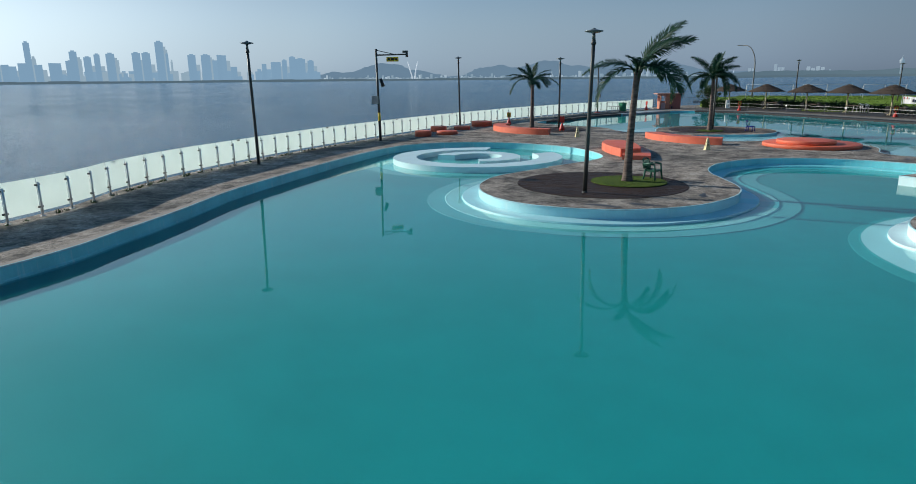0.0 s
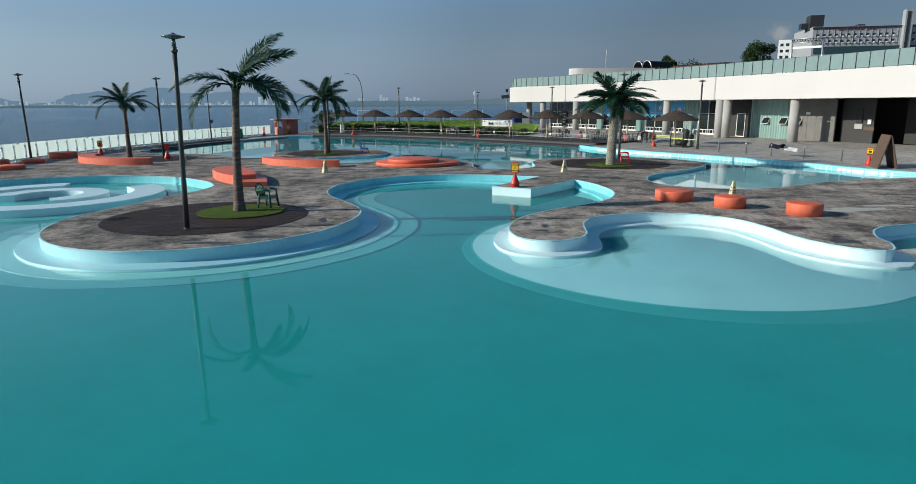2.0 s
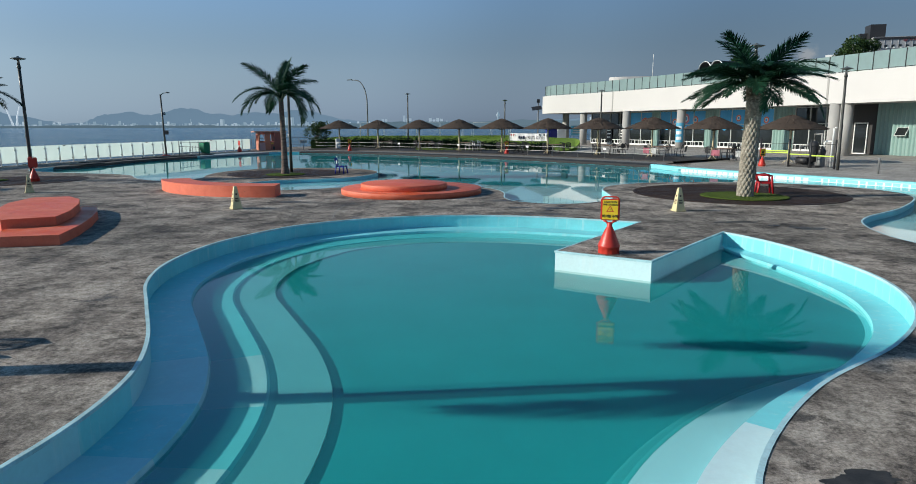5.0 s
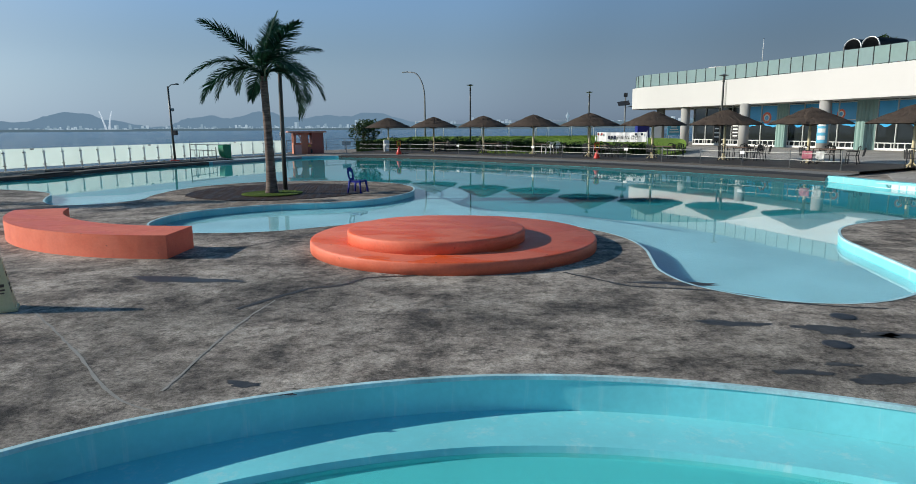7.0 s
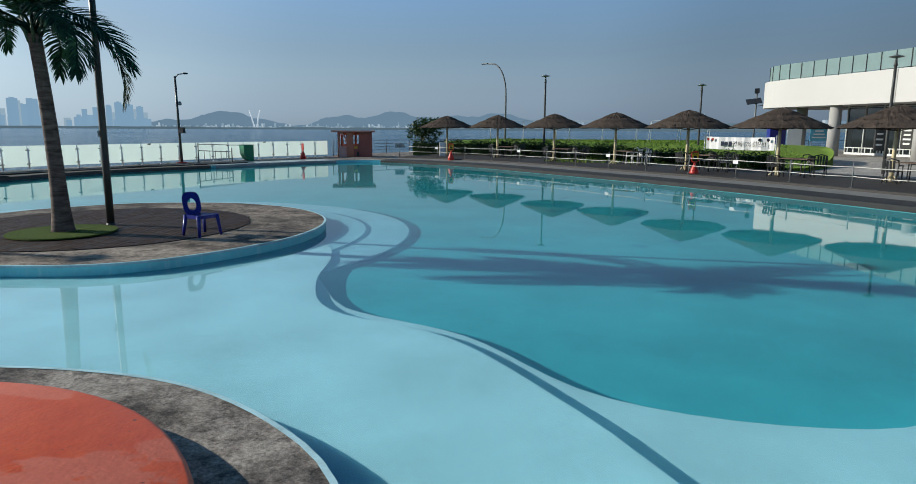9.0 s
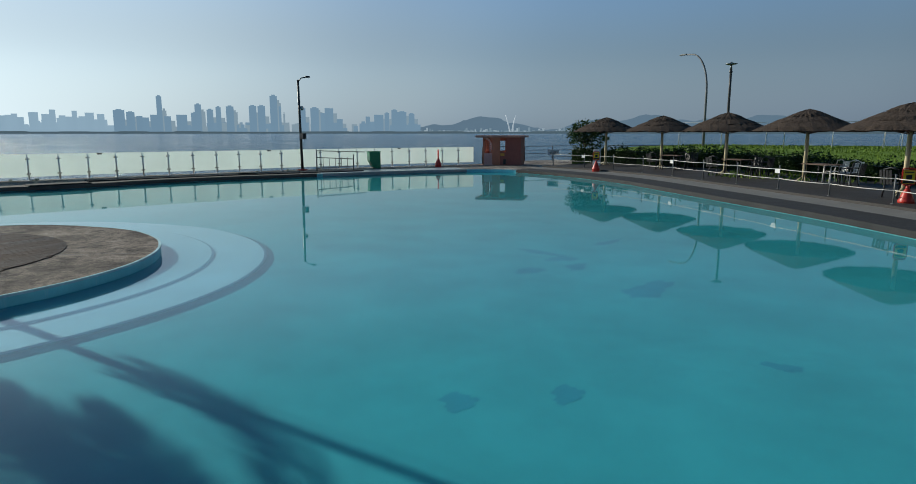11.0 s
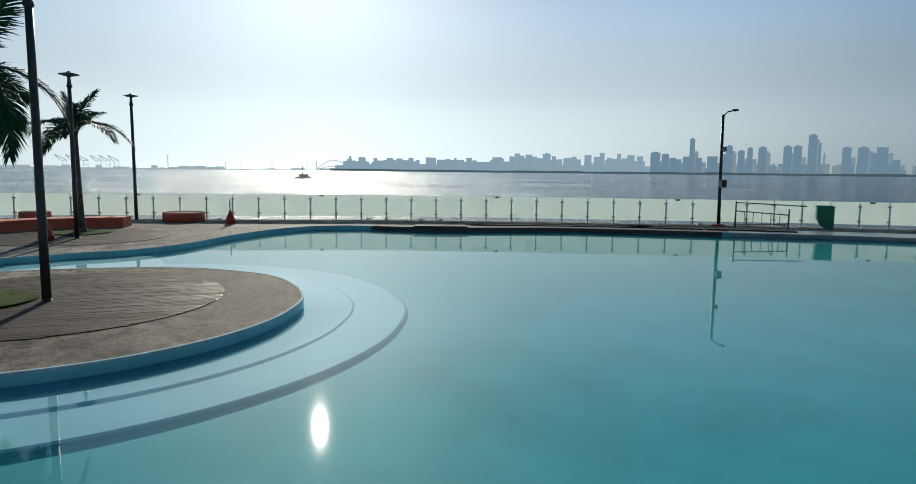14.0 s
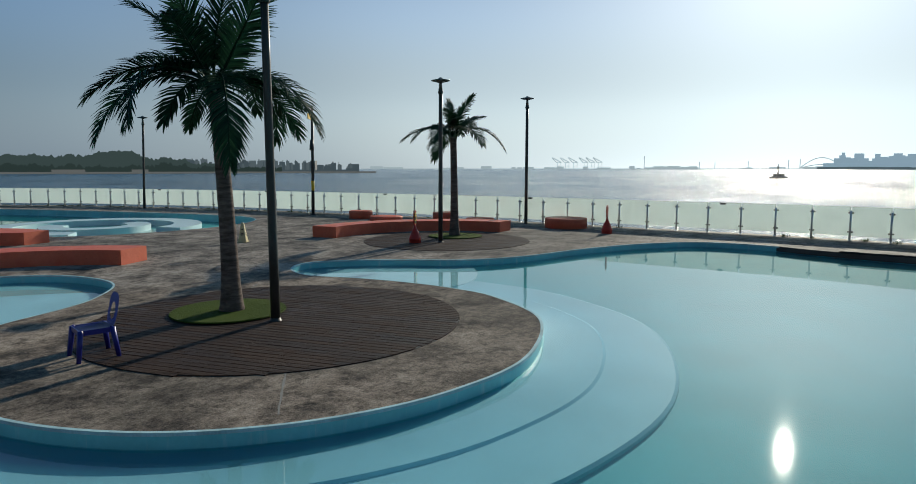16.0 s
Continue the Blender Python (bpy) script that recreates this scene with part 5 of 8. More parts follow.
def arc_bench(cx, cy, r0, r1, h, a0, a1, label):
    b = new_bm()
    ring_wall(b, 0, 0, r0, r1, -0.01, h, a0, a1, 40)
    return solid("curved_bench", b, ORANGE, label, "bench", "orange curved benches", bevel=0.015, at=pose(cx, cy, 0))


arc_bench(-5.86, 21.05, 4.05, 5.05, 0.38, 203.5, 274.8, "long curved orange painted concrete bench by the lagoon")
arc_bench(-18.0, 23.4, 4.05, 5.0, 0.39, 183, 282, "curved orange painted concrete bench round the palm deck")
tiers = thing("stepped_bench", pose(0, 0, 0), "two-step curved orange painted concrete bench", "bench", "orange curved benches")
b = new_bm()
prism(b, [(-10.9, 11.2), (-10.35, 10.0), (-9.75, 9.05), (-9.0, 8.15), (-8.15, 8.65), (-8.45, 9.7), (-9.0, 11.0), (-9.6, 12.1), (-10.25, 12.75), (-11.1, 12.5)], -0.01, 0.40)
part("upper_tier", b, ORANGE, tiers, "", 0.015)
b = new_bm()
prism(b, [(-8.62, 7.1), (-7.34, 7.37), (-7.65, 8.6), (-8.05, 9.8), (-8.6, 11.1), (-9.1, 12.0), (-9.55, 12.05), (-8.98, 11.0), (-8.43, 9.7), (-8.13, 8.65), (-8.9, 8.2)], -0.01, 0.21)
part("lower_tier", b, ORANGE, tiers, "", 0.015)


# plastic chairs
def chair(x, y, rz, mat, label, arms=True, at_z=0.0, tilt=0.0, size=1.0):
    root = thing("plastic_chair", pose(x, y, at_z, tilt, 0, rz) @ Matrix.Scale(size, 4), label, "chair", "plastic chairs")
    w, d = 0.23, 0.22
    b = new_bm()
    n = 8
    rows = []
    for i in range(n + 1):
        yy = -d + 2 * d * i / n
        row = []
        for k in range(n + 1):
            xx = (-w + 2 * w * k / n) * (1 - 0.08 * i / n)
            z = 0.43 - 0.018 * (1 - (xx / w) ** 2) * (1 - (yy / d) ** 2) - (0.025 if i == 0 else 0)
            row.append(b.verts.new((xx, yy, z)))
        rows.append(row)
    for i in range(n):
        for k in range(n):
            b.faces.new((rows[i][k], rows[i][k + 1], rows[i + 1][k + 1], rows[i + 1][k])).smooth = True
    res = bmesh.ops.solidify(b, geom=b.faces[:], thickness=0.014)
    for sx in (-1, 1):
        box(b, (sx * w * 0.95, 0, 0.395), (0.02, 2 * d * 0.92, 0.07))
        box(b, (0, sx * d * 0.95, 0.395), (2 * w * 0.9, 0.02, 0.07))
    part("seat", b, mat, root)
    b = new_bm()
    if arms:
        for k in range(5):
            xx = -0.15 + 0.075 * k
            tube(b, [(xx, d - 0.02, 0.43), (xx * 1.08, d + 0.06, 0.6), (xx * 1.05, d + 0.12, 0.77)], 0.02, 6)
        tube(b, [(-0.21, d + 0.03, 0.45), (-0.225, d + 0.08, 0.62), (-0.19, d + 0.125, 0.77), (-0.09, d + 0.14, 0.82), (0.09, d + 0.14, 0.82), (0.19, d + 0.125, 0.77), (0.225, d + 0.08, 0.62), (0.21, d + 0.03, 0.45)], 0.03, 8)
    else:
        # a moulded back with an oval opening
        ring = []
        m = 28
        for k in range(m):
            a = 2 * math.pi * k / m
            c, s = math.cos(a), math.sin(a)
            outx, outz = 0.215 * (abs(c) ** 0.6) * (1 if c > 0 else -1), 0.235 * (abs(s) ** 0.7) * (1 if s > 0 else -1)
            inx, inz = 0.10 * c, 0.12 * s - 0.02
            zz = lambda h: 0.635 + h
            yy = lambda h: d + 0.055 + 0.22 * h
            ring.append((b.verts.new((outx, yy(outz), zz(outz))), b.verts.new((inx, yy(inz), zz(inz)))))
        for k in range(m):
            j = (k + 1) % m
            b.faces.new((ring[k][0], ring[j][0], ring[j][1], ring[k][1])).smooth = True
        bmesh.ops.solidify(b, geom=b.faces[:], thickness=0.03)
    part("backrest", b, mat, root)
    for sx in (-1, 1):
        for sy in (-1, 1):
            b = new_bm()
            top = 0.64 if (arms and sy < 0) else 0.42
            tube(b, [(sx * (w + 0.03), sy * (d + 0.03), 0.0), (sx * w * 0.95, sy * d * 0.9, 0.42), (sx * (w * 0.98), sy * d * 0.8, top)], [0.03, 0.042, 0.028], 8)
            part("leg", b, mat, root)
        if arms:
            b = new_bm()
            tube(b, [(sx * w, -d * 0.85, 0.63), (sx * (w + 0.02), 0.0, 0.655), (sx * (w - 0.005), d + 0.06, 0.63)], [0.03, 0.036, 0.028], 8)
            part("armrest", b, mat, root)
    return root


chair(-5.8, 1.2, 72, CHAIR_GREEN, "dark green moulded plastic armchair on turf")
chair(-5.07, 26.78, 76, CHAIR_BLUE, "blue moulded plastic chair with an oval back opening", False, size=0.92)
chair(11.09, 16.77, 75, CHAIR_RED, "red moulded plastic armchair under a palm")


# yellow pyramid cones and red cone signs
def wet_cone(x, y, rz, label="pale yellow four-sided wet floor cone"):
    root = thing("wet_floor_cone", pose(x, y, 0, 0, 0, rz), label, "warning cone", "yellow wet floor cones")
    b = new_bm()
    lo, hi, n = 0.15, 0.045, 4
    for z0, z1, r0, r1 in ((0.03, 0.60, lo - 0.02, hi), (0.60, 0.64, hi, hi * 0.7)):
        ring0 = [b.verts.new((sx * r0, sy * r0, z0)) for sx, sy in ((-1, -1), (1, -1), (1, 1), (-1, 1))]
        ring1 = [b.verts.new((sx * r1, sy * r1, z1)) for sx, sy in ((-1, -1), (1, -1), (1, 1), (-1, 1))]
        for k in range(4):
            b.faces.new((ring0[k], ring0[(k + 1) % 4], ring1[(k + 1) % 4], ring1[k]))
        b.faces.new(ring1)
        b.faces.new(ring0[::-1])
    part("cone", b, CREAM, root, "", 0.008)
    b = new_bm()
    box(b, (0, 0, 0.018), (0.31, 0.31, 0.034))
    part("base", b, CREAM, root, "", 0.008)
    for k in range(4):
        m = pose(0, 0, 0, 0, 0, 90 * k)
        for z, w, h in ((0.42, 0.05, 0.05), (0.30, 0.10, 0.035), (0.25, 0.11, 0.02), (0.215, 0.09, 0.015)):
            b = new_bm()
            r = 0.13 + (0.045 - 0.13) * (z - 0.03) / 0.57
            box(b, (0, 0, 0), (w, 0.006, h))
            part("printed_bar", b, LIMB_WOOD, root, "brown printed bar", 0.0, m @ pose(0, -r - 0.001, z, -8.5, 0, 0))
    return root


for x, y, rz in ((-5.75, 13.07, 35), (6.6, 12.3, 10), (-14.6, 17.75, 35), (10.75, 2.3, 5)):
    wet_cone(x, y, rz)


def text_mesh(s, size, mat, name, heavy=0.0):
    cu = bpy.data.curves.new(name, 'FONT')
    cu.body, cu.size, cu.align_x, cu.align_y, cu.extrude = s, size, 'CENTER', 'CENTER', 0.001
    cu.offset = heavy
    tmp = bpy.data.objects.new(name, cu)
    scene.collection.objects.link(tmp)
    me = bpy.data.meshes.new_from_object(tmp.evaluated_get(bpy.context.evaluated_depsgraph_get()))
    bpy.data.objects.remove(tmp)
    bpy.data.curves.remove(cu)
    me.materials.clear()
    me.materials.append(mat)
    me.name = name
    return me


TEXT_A = text_mesh("CAUTION", 0.052, BLACK, "lettering", 0.001)
TEXT_B = text_mesh("WET FLOOR", 0.046, BLACK, "lettering", 0.001)
TEXT_C = text_mesh("미끄럼 주의", 0.058, BLACK, "lettering", 0.002)


def cone_sign(x, y, rz, full=True, at_z=0.0, label="red plastic cone stand with a yellow wet floor sign"):
    root = thing("cone_sign", pose(x, y, at_z, 0, 0, rz), label, "warning sign", "red cone signs")
    b = new_bm()
    lathe(b, [(0.192, 0.0), (0.192, 0.015), (0.19, 0.105), (0.198, 0.115), (0.20, 0.15), (0.188, 0.165), (0.182, 0.185), (0.11, 0.37), (0.062, 0.47), (0.058, 0.475), (0.05, 0.485), (0.046, 0.55), (0.03, 0.57)], 48)
    # flutes round the skirt
    for v in b.verts:
        if v.co.z < 0.11:
            k = 1 - 0.045 * max(0.0, math.sin(12 * math.atan2(v.co.y, v.co.x)))
            v.co.x *= k
            v.co.y *= k
    part("cone_base", b, REDP, root, "red weighted cone base")
    b = new_bm()
    box(b, (0, 0, 0.80), (0.34, 0.036, 0.40))
    part("sign_frame", b, REDP, root, "red plastic sign frame", 0.016)
    for sx in (-1, 1):
        b = new_bm()
        tube(b, [(sx * 0.12, 0, 0.60), (sx * 0.055, 0, 0.575), (sx * 0.03, 0, 0.53)], [0.016, 0.02, 0.016], 8)
        part("bracket", b, REDP, root, "red bracket under the sign")
    b = new_bm()
    tube(b, [(-0.152, 0, 0.985), (-0.135, 0, 1.015), (-0.09, 0, 1.035), (0.09, 0, 1.035), (0.135, 0, 1.015), (0.152, 0, 0.985)], 0.015, 8)
    part("handle", b, REDP, root)
    for side in ((0, 180) if full else (0,)):
        m = pose(0, 0, 0.80, 0, 0, side)
        b = new_bm()
        box(b, (0, -0.02, 0), (0.275, 0.006, 0.355))
        panel = part("sign_face", b, YELLOW, root, "yellow printed sign face", 0.0, m)
        if full:
            part("lettering", TEXT_A, None, root, "black lettering", 0.0, m @ pose(0, -0.025, 0.14, 90))
            part("lettering", TEXT_B, None, root, "black lettering", 0.0, m @ pose(0, -0.025, 0.092, 90))
            part("lettering", TEXT_C, None, root, "heavy black lettering", 0.0, m @ pose(0, -0.025, -0.12, 90))
            b = new_bm()
            for a, c in ((0.078, REDP), (0.052, YELLOW)):
                b = new_bm()
                yy = -0.0245 if a > 0.06 else -0.0265
                vs = [b.verts.new((a * math.cos(radians(t)), yy, a * math.sin(radians(t)) - 0.0)) for t in (90, 210, 330)]
                b.faces.new(vs)
                part("warning_triangle", b, c, root, "", 0.0, m)
            b = new_bm()
            tube(b, [(0, -0.028, 0.022), (0, -0.028, -0.008)], 0.006, 6)
            part("symbol", b, BLACK, root, "", 0.0, m)
        else:
            for z, w, h in ((0.13, 0.22, 0.03), (0.0, 0.14, 0.11), (-0.13, 0.26, 0.07)):
                b = new_bm()
                box(b, (0, -0.025, z), (w, 0.004, h))
                part("printed_bar", b, BLACK, panel, "black printed bar")
    return root


cone_sign(3.27, 6.42, -16)
for x, y, rz in ((4.75, 46.5, 20), (-9.2, 55.9, 30), (-19.3, 55.2, 142), (-23.8, 26.75, 12), (-17.5, 22.6, 205), (23.85, 13.9, -40)):
    cone_sign(x, y, rz, False, 0.06 if y > 44 and x > -10 else 0.0)


# thatched parasols
def canopy_mesh(seed):
    rnd = random.Random(seed)
    b = new_bm()
    n = 60
    for lay, (r0, z0, r1, z1) in enumerate(((0.10, 2.82, 0.75, 2.56), (0.55, 2.60, 1.30, 2.33), (1.05, 2.40, 1.92, 2.04))):
        rings = []
        for j, t in enumerate((0.0, 0.35, 0.7, 1.0)):
            ring = []
            for k in range(n):
                a = 2 * math.pi * k / n
                rag = (rnd.uniform(-0.06, 0.06) if j == 3 else rnd.uniform(-0.012, 0.012))
                r = r0 + (r1 - r0) * t + rag
                z = z0 + (z1 - z0) * t + 0.03 * math.sin(math.pi * t) + rnd.uniform(-0.015, 0.015) - (0.03 * rnd.random() if j == 3 else 0)
                ring.append(b.verts.new((r * math.cos(a), r * math.sin(a), z)))
            rings.append(ring)
        for q0, q1 in zip(rings, rings[1:]):
            for k in range(n):
                b.faces.new((q0[k], q1[k], q1[(k + 1) % n], q0[(k + 1) % n]))
        low = [b.verts.new((v.co.x * 0.94, v.co.y * 0.94, v.co.z - 0.03)) for v in rings[-1]]
        for k in range(n):
            b.faces.new((rings[-1][k], low[k], low[(k + 1) % n], rings[-1][(k + 1) % n]))
    # loose straws along the eave and the slopes
    for k in range(420):
        a = rnd.uniform(0, 2 * math.pi)
        r = rnd.choice((0.72, 1.26, 1.86)) + rnd.uniform(-0.25, 0.0)
        z = 2.86 - 0.41 * r + 0.035
        ln, w = rnd.uniform(0.12, 0.26), rnd.uniform(0.008, 0.016)
        c, s = math.cos(a), math.sin(a)
        o, t = Vector((c, s, 0)), Vector((-s, c, 0))
        p0 = Vector((r * c, r * s, z))
        p1 = p0 + o * ln + t * rnd.uniform(-0.04, 0.04) - Vector((0, 0, ln * 0.47))
        b.faces.new([b.verts.new(q) for q in (p0 - t * w, p0 + t * w, p1 + t * w * 0.4, p1 - t * w * 0.4)])
    return mesh_of("canopy", b, THATCH)


CANOPY = [canopy_mesh(k) for k in (11, 12, 13)]


def parasol(x, y, rz, k):
    root = thing("thatched_parasol", pose(x, y, 0.16, 0, 0, rz), "thatched parasol with a brown straw roof on a cream post", "parasol", "thatched parasols")
    b = new_bm()
    tube(b, [(0, 0, 0), (0, 0, 1.2), (0, 0, 2.55)], [0.075, 0.07, 0.06], 12)
    part("post", b, POSTCREAM, root)
    part("canopy", CANOPY[k % 3], None, root, "dark weathered straw canopy", 0.0, pose(0, 0, -0.08))
    b = new_bm()
    lathe(b, [(0.14, 2.70), (0.12, 2.78), (0.05, 2.83), (0.0, 2.85)], 16)
    part("cap", b, THATCH, root, "", 0.0, pose(0, 0, -0.07))
    for a in (0, 90, 180, 270):
        b = new_bm()
        tube(b, [(0.30, 0, 0.02), (0.07, 0, 0.22)], 0.02, 6)
        part("foot_brace", b, POSTCREAM, root, "", 0.0, pose(0, 0, 0, 0, 0, a))
        b = new_bm()
        tube(b, [(0.05, 0, 1.85), (1.5, 0, 2.16)], 0.022, 6)
        part("rib", b, LIMB_WOOD, root, "", 0.0, pose(0, 0, 0, 0, 0, a + 20))
    return root


PARASOLS = [(-10.95, 60.6), (-6.85, 58.7), (-2.65, 55.5), (1.03, 52.95), (4.52, 48.8), (7.95, 46.2), (11.4, 43.9), (14.5, 40.6), (17.3, 36.8), (19.87, 32.15)]
for k, (x, y) in enumerate(PARASOLS):
    parasol(x, y, 37 * k, k)


# glass fence along the sea
def along(line, gap, start=0.0):
    """Points on a line every gap metres, with the heading there."""
    seg = np.linalg.norm(np.diff(line, axis=0), axis=1)
    s = np.concatenate([[0], np.cumsum(seg)])
    out = []
    for d in np.arange(start, s[-1], gap):
        p = np.array([np.interp(d, s, line[:, i]) for i in (0, 1)])
        q = np.array([np.interp(min(d + 0.3, s[-1]), s, line[:, i]) for i in (0, 1)])
        o = np.array([np.interp(max(d - 0.3, 0), s, line[:, i]) for i in (0, 1)])
        out.append((p, math.degrees(math.atan2(*(q - o)[::-1]))))
    return out


glass_fence = thing("glass_fence", pose(0, 0, 0), "frosted glass panel fence on steel posts along the sea", "fence", kind="structure")
b = new_bm()
tube(b, [(0, 0, 0), (0, 0, 1.0)], 0.034, 12)
lathe(b, [(0.075, 0), (0.075, 0.012), (0.045, 0.02)], 12)
POST = mesh_of("post", b, STEEL)
b = new_bm()
for z in (0.28, 0.92):
    box(b, (0, 0.028, z), (0.16, 0.07, 0.05))
CLAMP = mesh_of("clamp", b, DARKMETAL, 0.006)
GAP = 1.16
b = new_bm()
box(b, (GAP / 2, 0.06, 0.64), (GAP - 0.035, 0.012, 0.98))
PANEL = mesh_of("glass_panel", b, GLASSFENCE)
stations = [st for st in along(fence_line, GAP, 0.77) if st[0][1] > -30]
for (p, a), (q, _) in zip(stations, stations[1:]):
    a = math.degrees(math.atan2(q[1] - p[1], q[0] - p[0]))
    m = pose(p[0], p[1], 0, 0, 0, a)
    post = part("post", POST, None, glass_fence, "", 0.0, m)
    part("clamp", CLAMP, None, post)
    part("glass_panel", PANEL, None, glass_fence, "", 0.0, m)
b = new_bm()
box(b, (0, 0, 0), (0.2, 0.02, 0.07))
PLATE = mesh_of("name_plate", b, BLACK)
for k, (p, a) in enumerate(stations[3::7]):
    part("name_plate", PLATE, None, glass_fence, "small black plate", 0.0, pose(p[0], p[1], 1.09, 0, 0, a) @ pose(0.5, 0.045, 0))


# == pool building
FASCIA = [(36.4, 0.0), (35.2, 6.0), (33.4, 15.0), (31.4, 24.5), (29.9, 30.5), (28.3, 36.0), (26.7, 41.5), (24.9, 46.5), (23.0, 51.2), (20.8, 56.5), (18.1, 62.8), (14.9, 68.8), (12.3, 73.0), (11.6, 75.2), (12.0, 77.2), (14.0, 79.0), (18.0, 80.5), (26.0, 82.0)]
fas = np.array(spline(FASCIA, 0.5))
tf = np.gradient(fas, axis=0)
fin = np.stack([tf[:, 1], -tf[:, 0]], 1) / np.linalg.norm(tf, axis=1)[:, None]
if fin[10][0] < 0:
    fin = -fin
BASE = 0.24
hall = thing("pool_house", pose(0, 0, 0), "white curved two-level pool house with green glass roof railing", "building")
v, f = strips([fas + fin * 0.35, fas, fas, fas + fin * 0.3, fas + fin * 0.3, fas + fin * 9, fas + fin * 9, fas + fin * 0.35], [3.80, 3.80, 5.86, 5.86, 5.70, 5.70, 3.83, 3.83], False)
part("fascia", from_numpy("fascia", v, f, WHITE), None, hall, "broad white rendered fascia band")
for d in (27.6, 9.0):
    i = int(np.argmin(np.abs(fas[:, 1] - (41.0 if d > 20 else 64.0))))
    b = new_bm()
    box(b, (0, 0, 0), (0.16, 0.05, 2.02))
    part("movement_joint", b, GREY, hall, "grey vertical joint strip", 0.0, pose(fas[i][0], fas[i][1], 4.83, 0, 0, math.degrees(math.atan2(tf[i][1], tf[i][0]))) @ pose(0, 0.0, 0))
# roof railing
rail_line = fas + fin * 0.35
RGAP = 1.15
rst = along(rail_line, RGAP)
b = new_bm()
box(b, (RGAP / 2, 0, 0.65), (RGAP - 0.04, 0.014, 1.1))
RPANEL = mesh_of("railing_panel", b, GLASSROOF)
b = new_bm()
box(b, (0, 0.03, 0.6), (0.03, 0.05, 1.2))
for z in (0.3, 0.95):
    box(b, (0, -0.015, z), (0.07, 0.03, 0.06))
RPOST = mesh_of("railing_post", b, DARKMETAL)
railing = part("roof_railing", from_numpy("roof_railing", *strips([rail_line, rail_line + fin * 0.05], [5.862, 5.93], False), FRAME), None, hall, "green frosted glass railing on the roof")
b = new_bm()
box(b, (RGAP / 2, -0.014, 1.13), (0.34, 0.006, 0.1))
RLABEL = mesh_of("railing_label", b, WHITEP)
b = new_bm()
box(b, (RGAP / 2, -0.016, 0.74), (RGAP - 0.06, 0.006, 0.86))
RBANNER = mesh_of("railing_banner", b, FILM_PALE)
for k, ((p, a), (q, _)) in enumerate(zip(rst, rst[1:])):
    a = math.degrees(math.atan2(q[1] - p[1], q[0] - p[0]))
    m = pose(p[0], p[1], 5.87, 0, 0, a)
    pn = part("railing_panel", RPANEL, None, railing, "", 0.0, m)
    if 48.4 < p[1] < 51.9:
        part("railing_banner", RBANNER, None, pn, "pale banner sheet behind the glass")
    elif k % 5 == 2:
        part("railing_label", RLABEL, None, pn, "small white label")
    part("railing_post", RPOST, None, railing, "", 0.0, m)
# columns
b = new_bm()
lathe(b, [(0.40, -0.3), (0.40, 3.6)], 28)
COL = mesh_of("column", b, GREY)
for x, y in ((30.0, 32.5), (27.7, 39.9), (27.3, 40.6), (24.9, 47.9), (21.7, 55.5), (18.4, 62.2), (15.4, 69.3), (14.4, 75.2)):
    part("column", COL, None, hall, "round grey concrete column", 0.0, pose(x, y, BASE))
b = new_bm()
ring_wall(b, 0, 0, 0.405, 0.412, 0.55, 2.35, 150, 290, 18)
part("column_poster", b, SIGNBLUE, hall, "blue and white poster wrapped round a column", 0.0, pose(21.7, 55.5, BASE))
for z in (0.8, 1.3, 1.75):
    b = new_bm()
    ring_wall(b, 0, 0, 0.412, 0.416, z, z + 0.28, 190, 265, 10)
    part("printed_bar", b, WHITEP, hall, "white printed bar", 0.0, pose(21.7, 55.5, BASE))


def wall_at(yy):
    """Place and heading of the glazed wall, at a distance up the plan."""
    line = fas + fin * 3.6
    i = int(np.argmin(np.abs(line[: int(np.argmin(fas[:, 0])), 1] - yy)))
    return line[i]


def bay(y0, y1, z0, z1, mat, name, label="", thick=0.12, out=0.0):
    p, q = wall_at(y0), wall_at(y1)
    ln = np.linalg.norm(q - p)
    b = new_bm()
    box(b, (ln / 2, 0, (z0 + z1) / 2), (ln, thick, z1 - z0))
    return part(name, b, mat, hall, label, 0.0, pose(p[0], p[1], BASE, 0, 0, math.degrees(math.atan2(q[1] - p[1], q[0] - p[0]))) @ pose(0, out, 0)), ln


def ribbed_bay(y0, y1):
    p, q = wall_at(y0), wall_at(y1)
    ln = np.linalg.norm(q - p)
    # one folded sheet with shallow flutes
    xs = np.arange(0.0, ln, 0.04)
    face = np.stack([xs, 0.02 + 0.10 * np.abs(np.sin(xs * math.pi / 0.30))], 1)
    back = np.stack([xs[::-1], np.full(len(xs), -0.1)], 1)
    b = new_bm()
    prism(b, [tuple(q) for q in np.concatenate([face, back])][::-1], 0.0, 3.58)
    part("ribbed_wall", b, GREENCLAD, hall, "pale green ribbed glass wall", 0.0, pose(p[0], p[1], BASE, 0, 0, math.degrees(math.atan2(q[1] - p[1], q[0] - p[0]))))


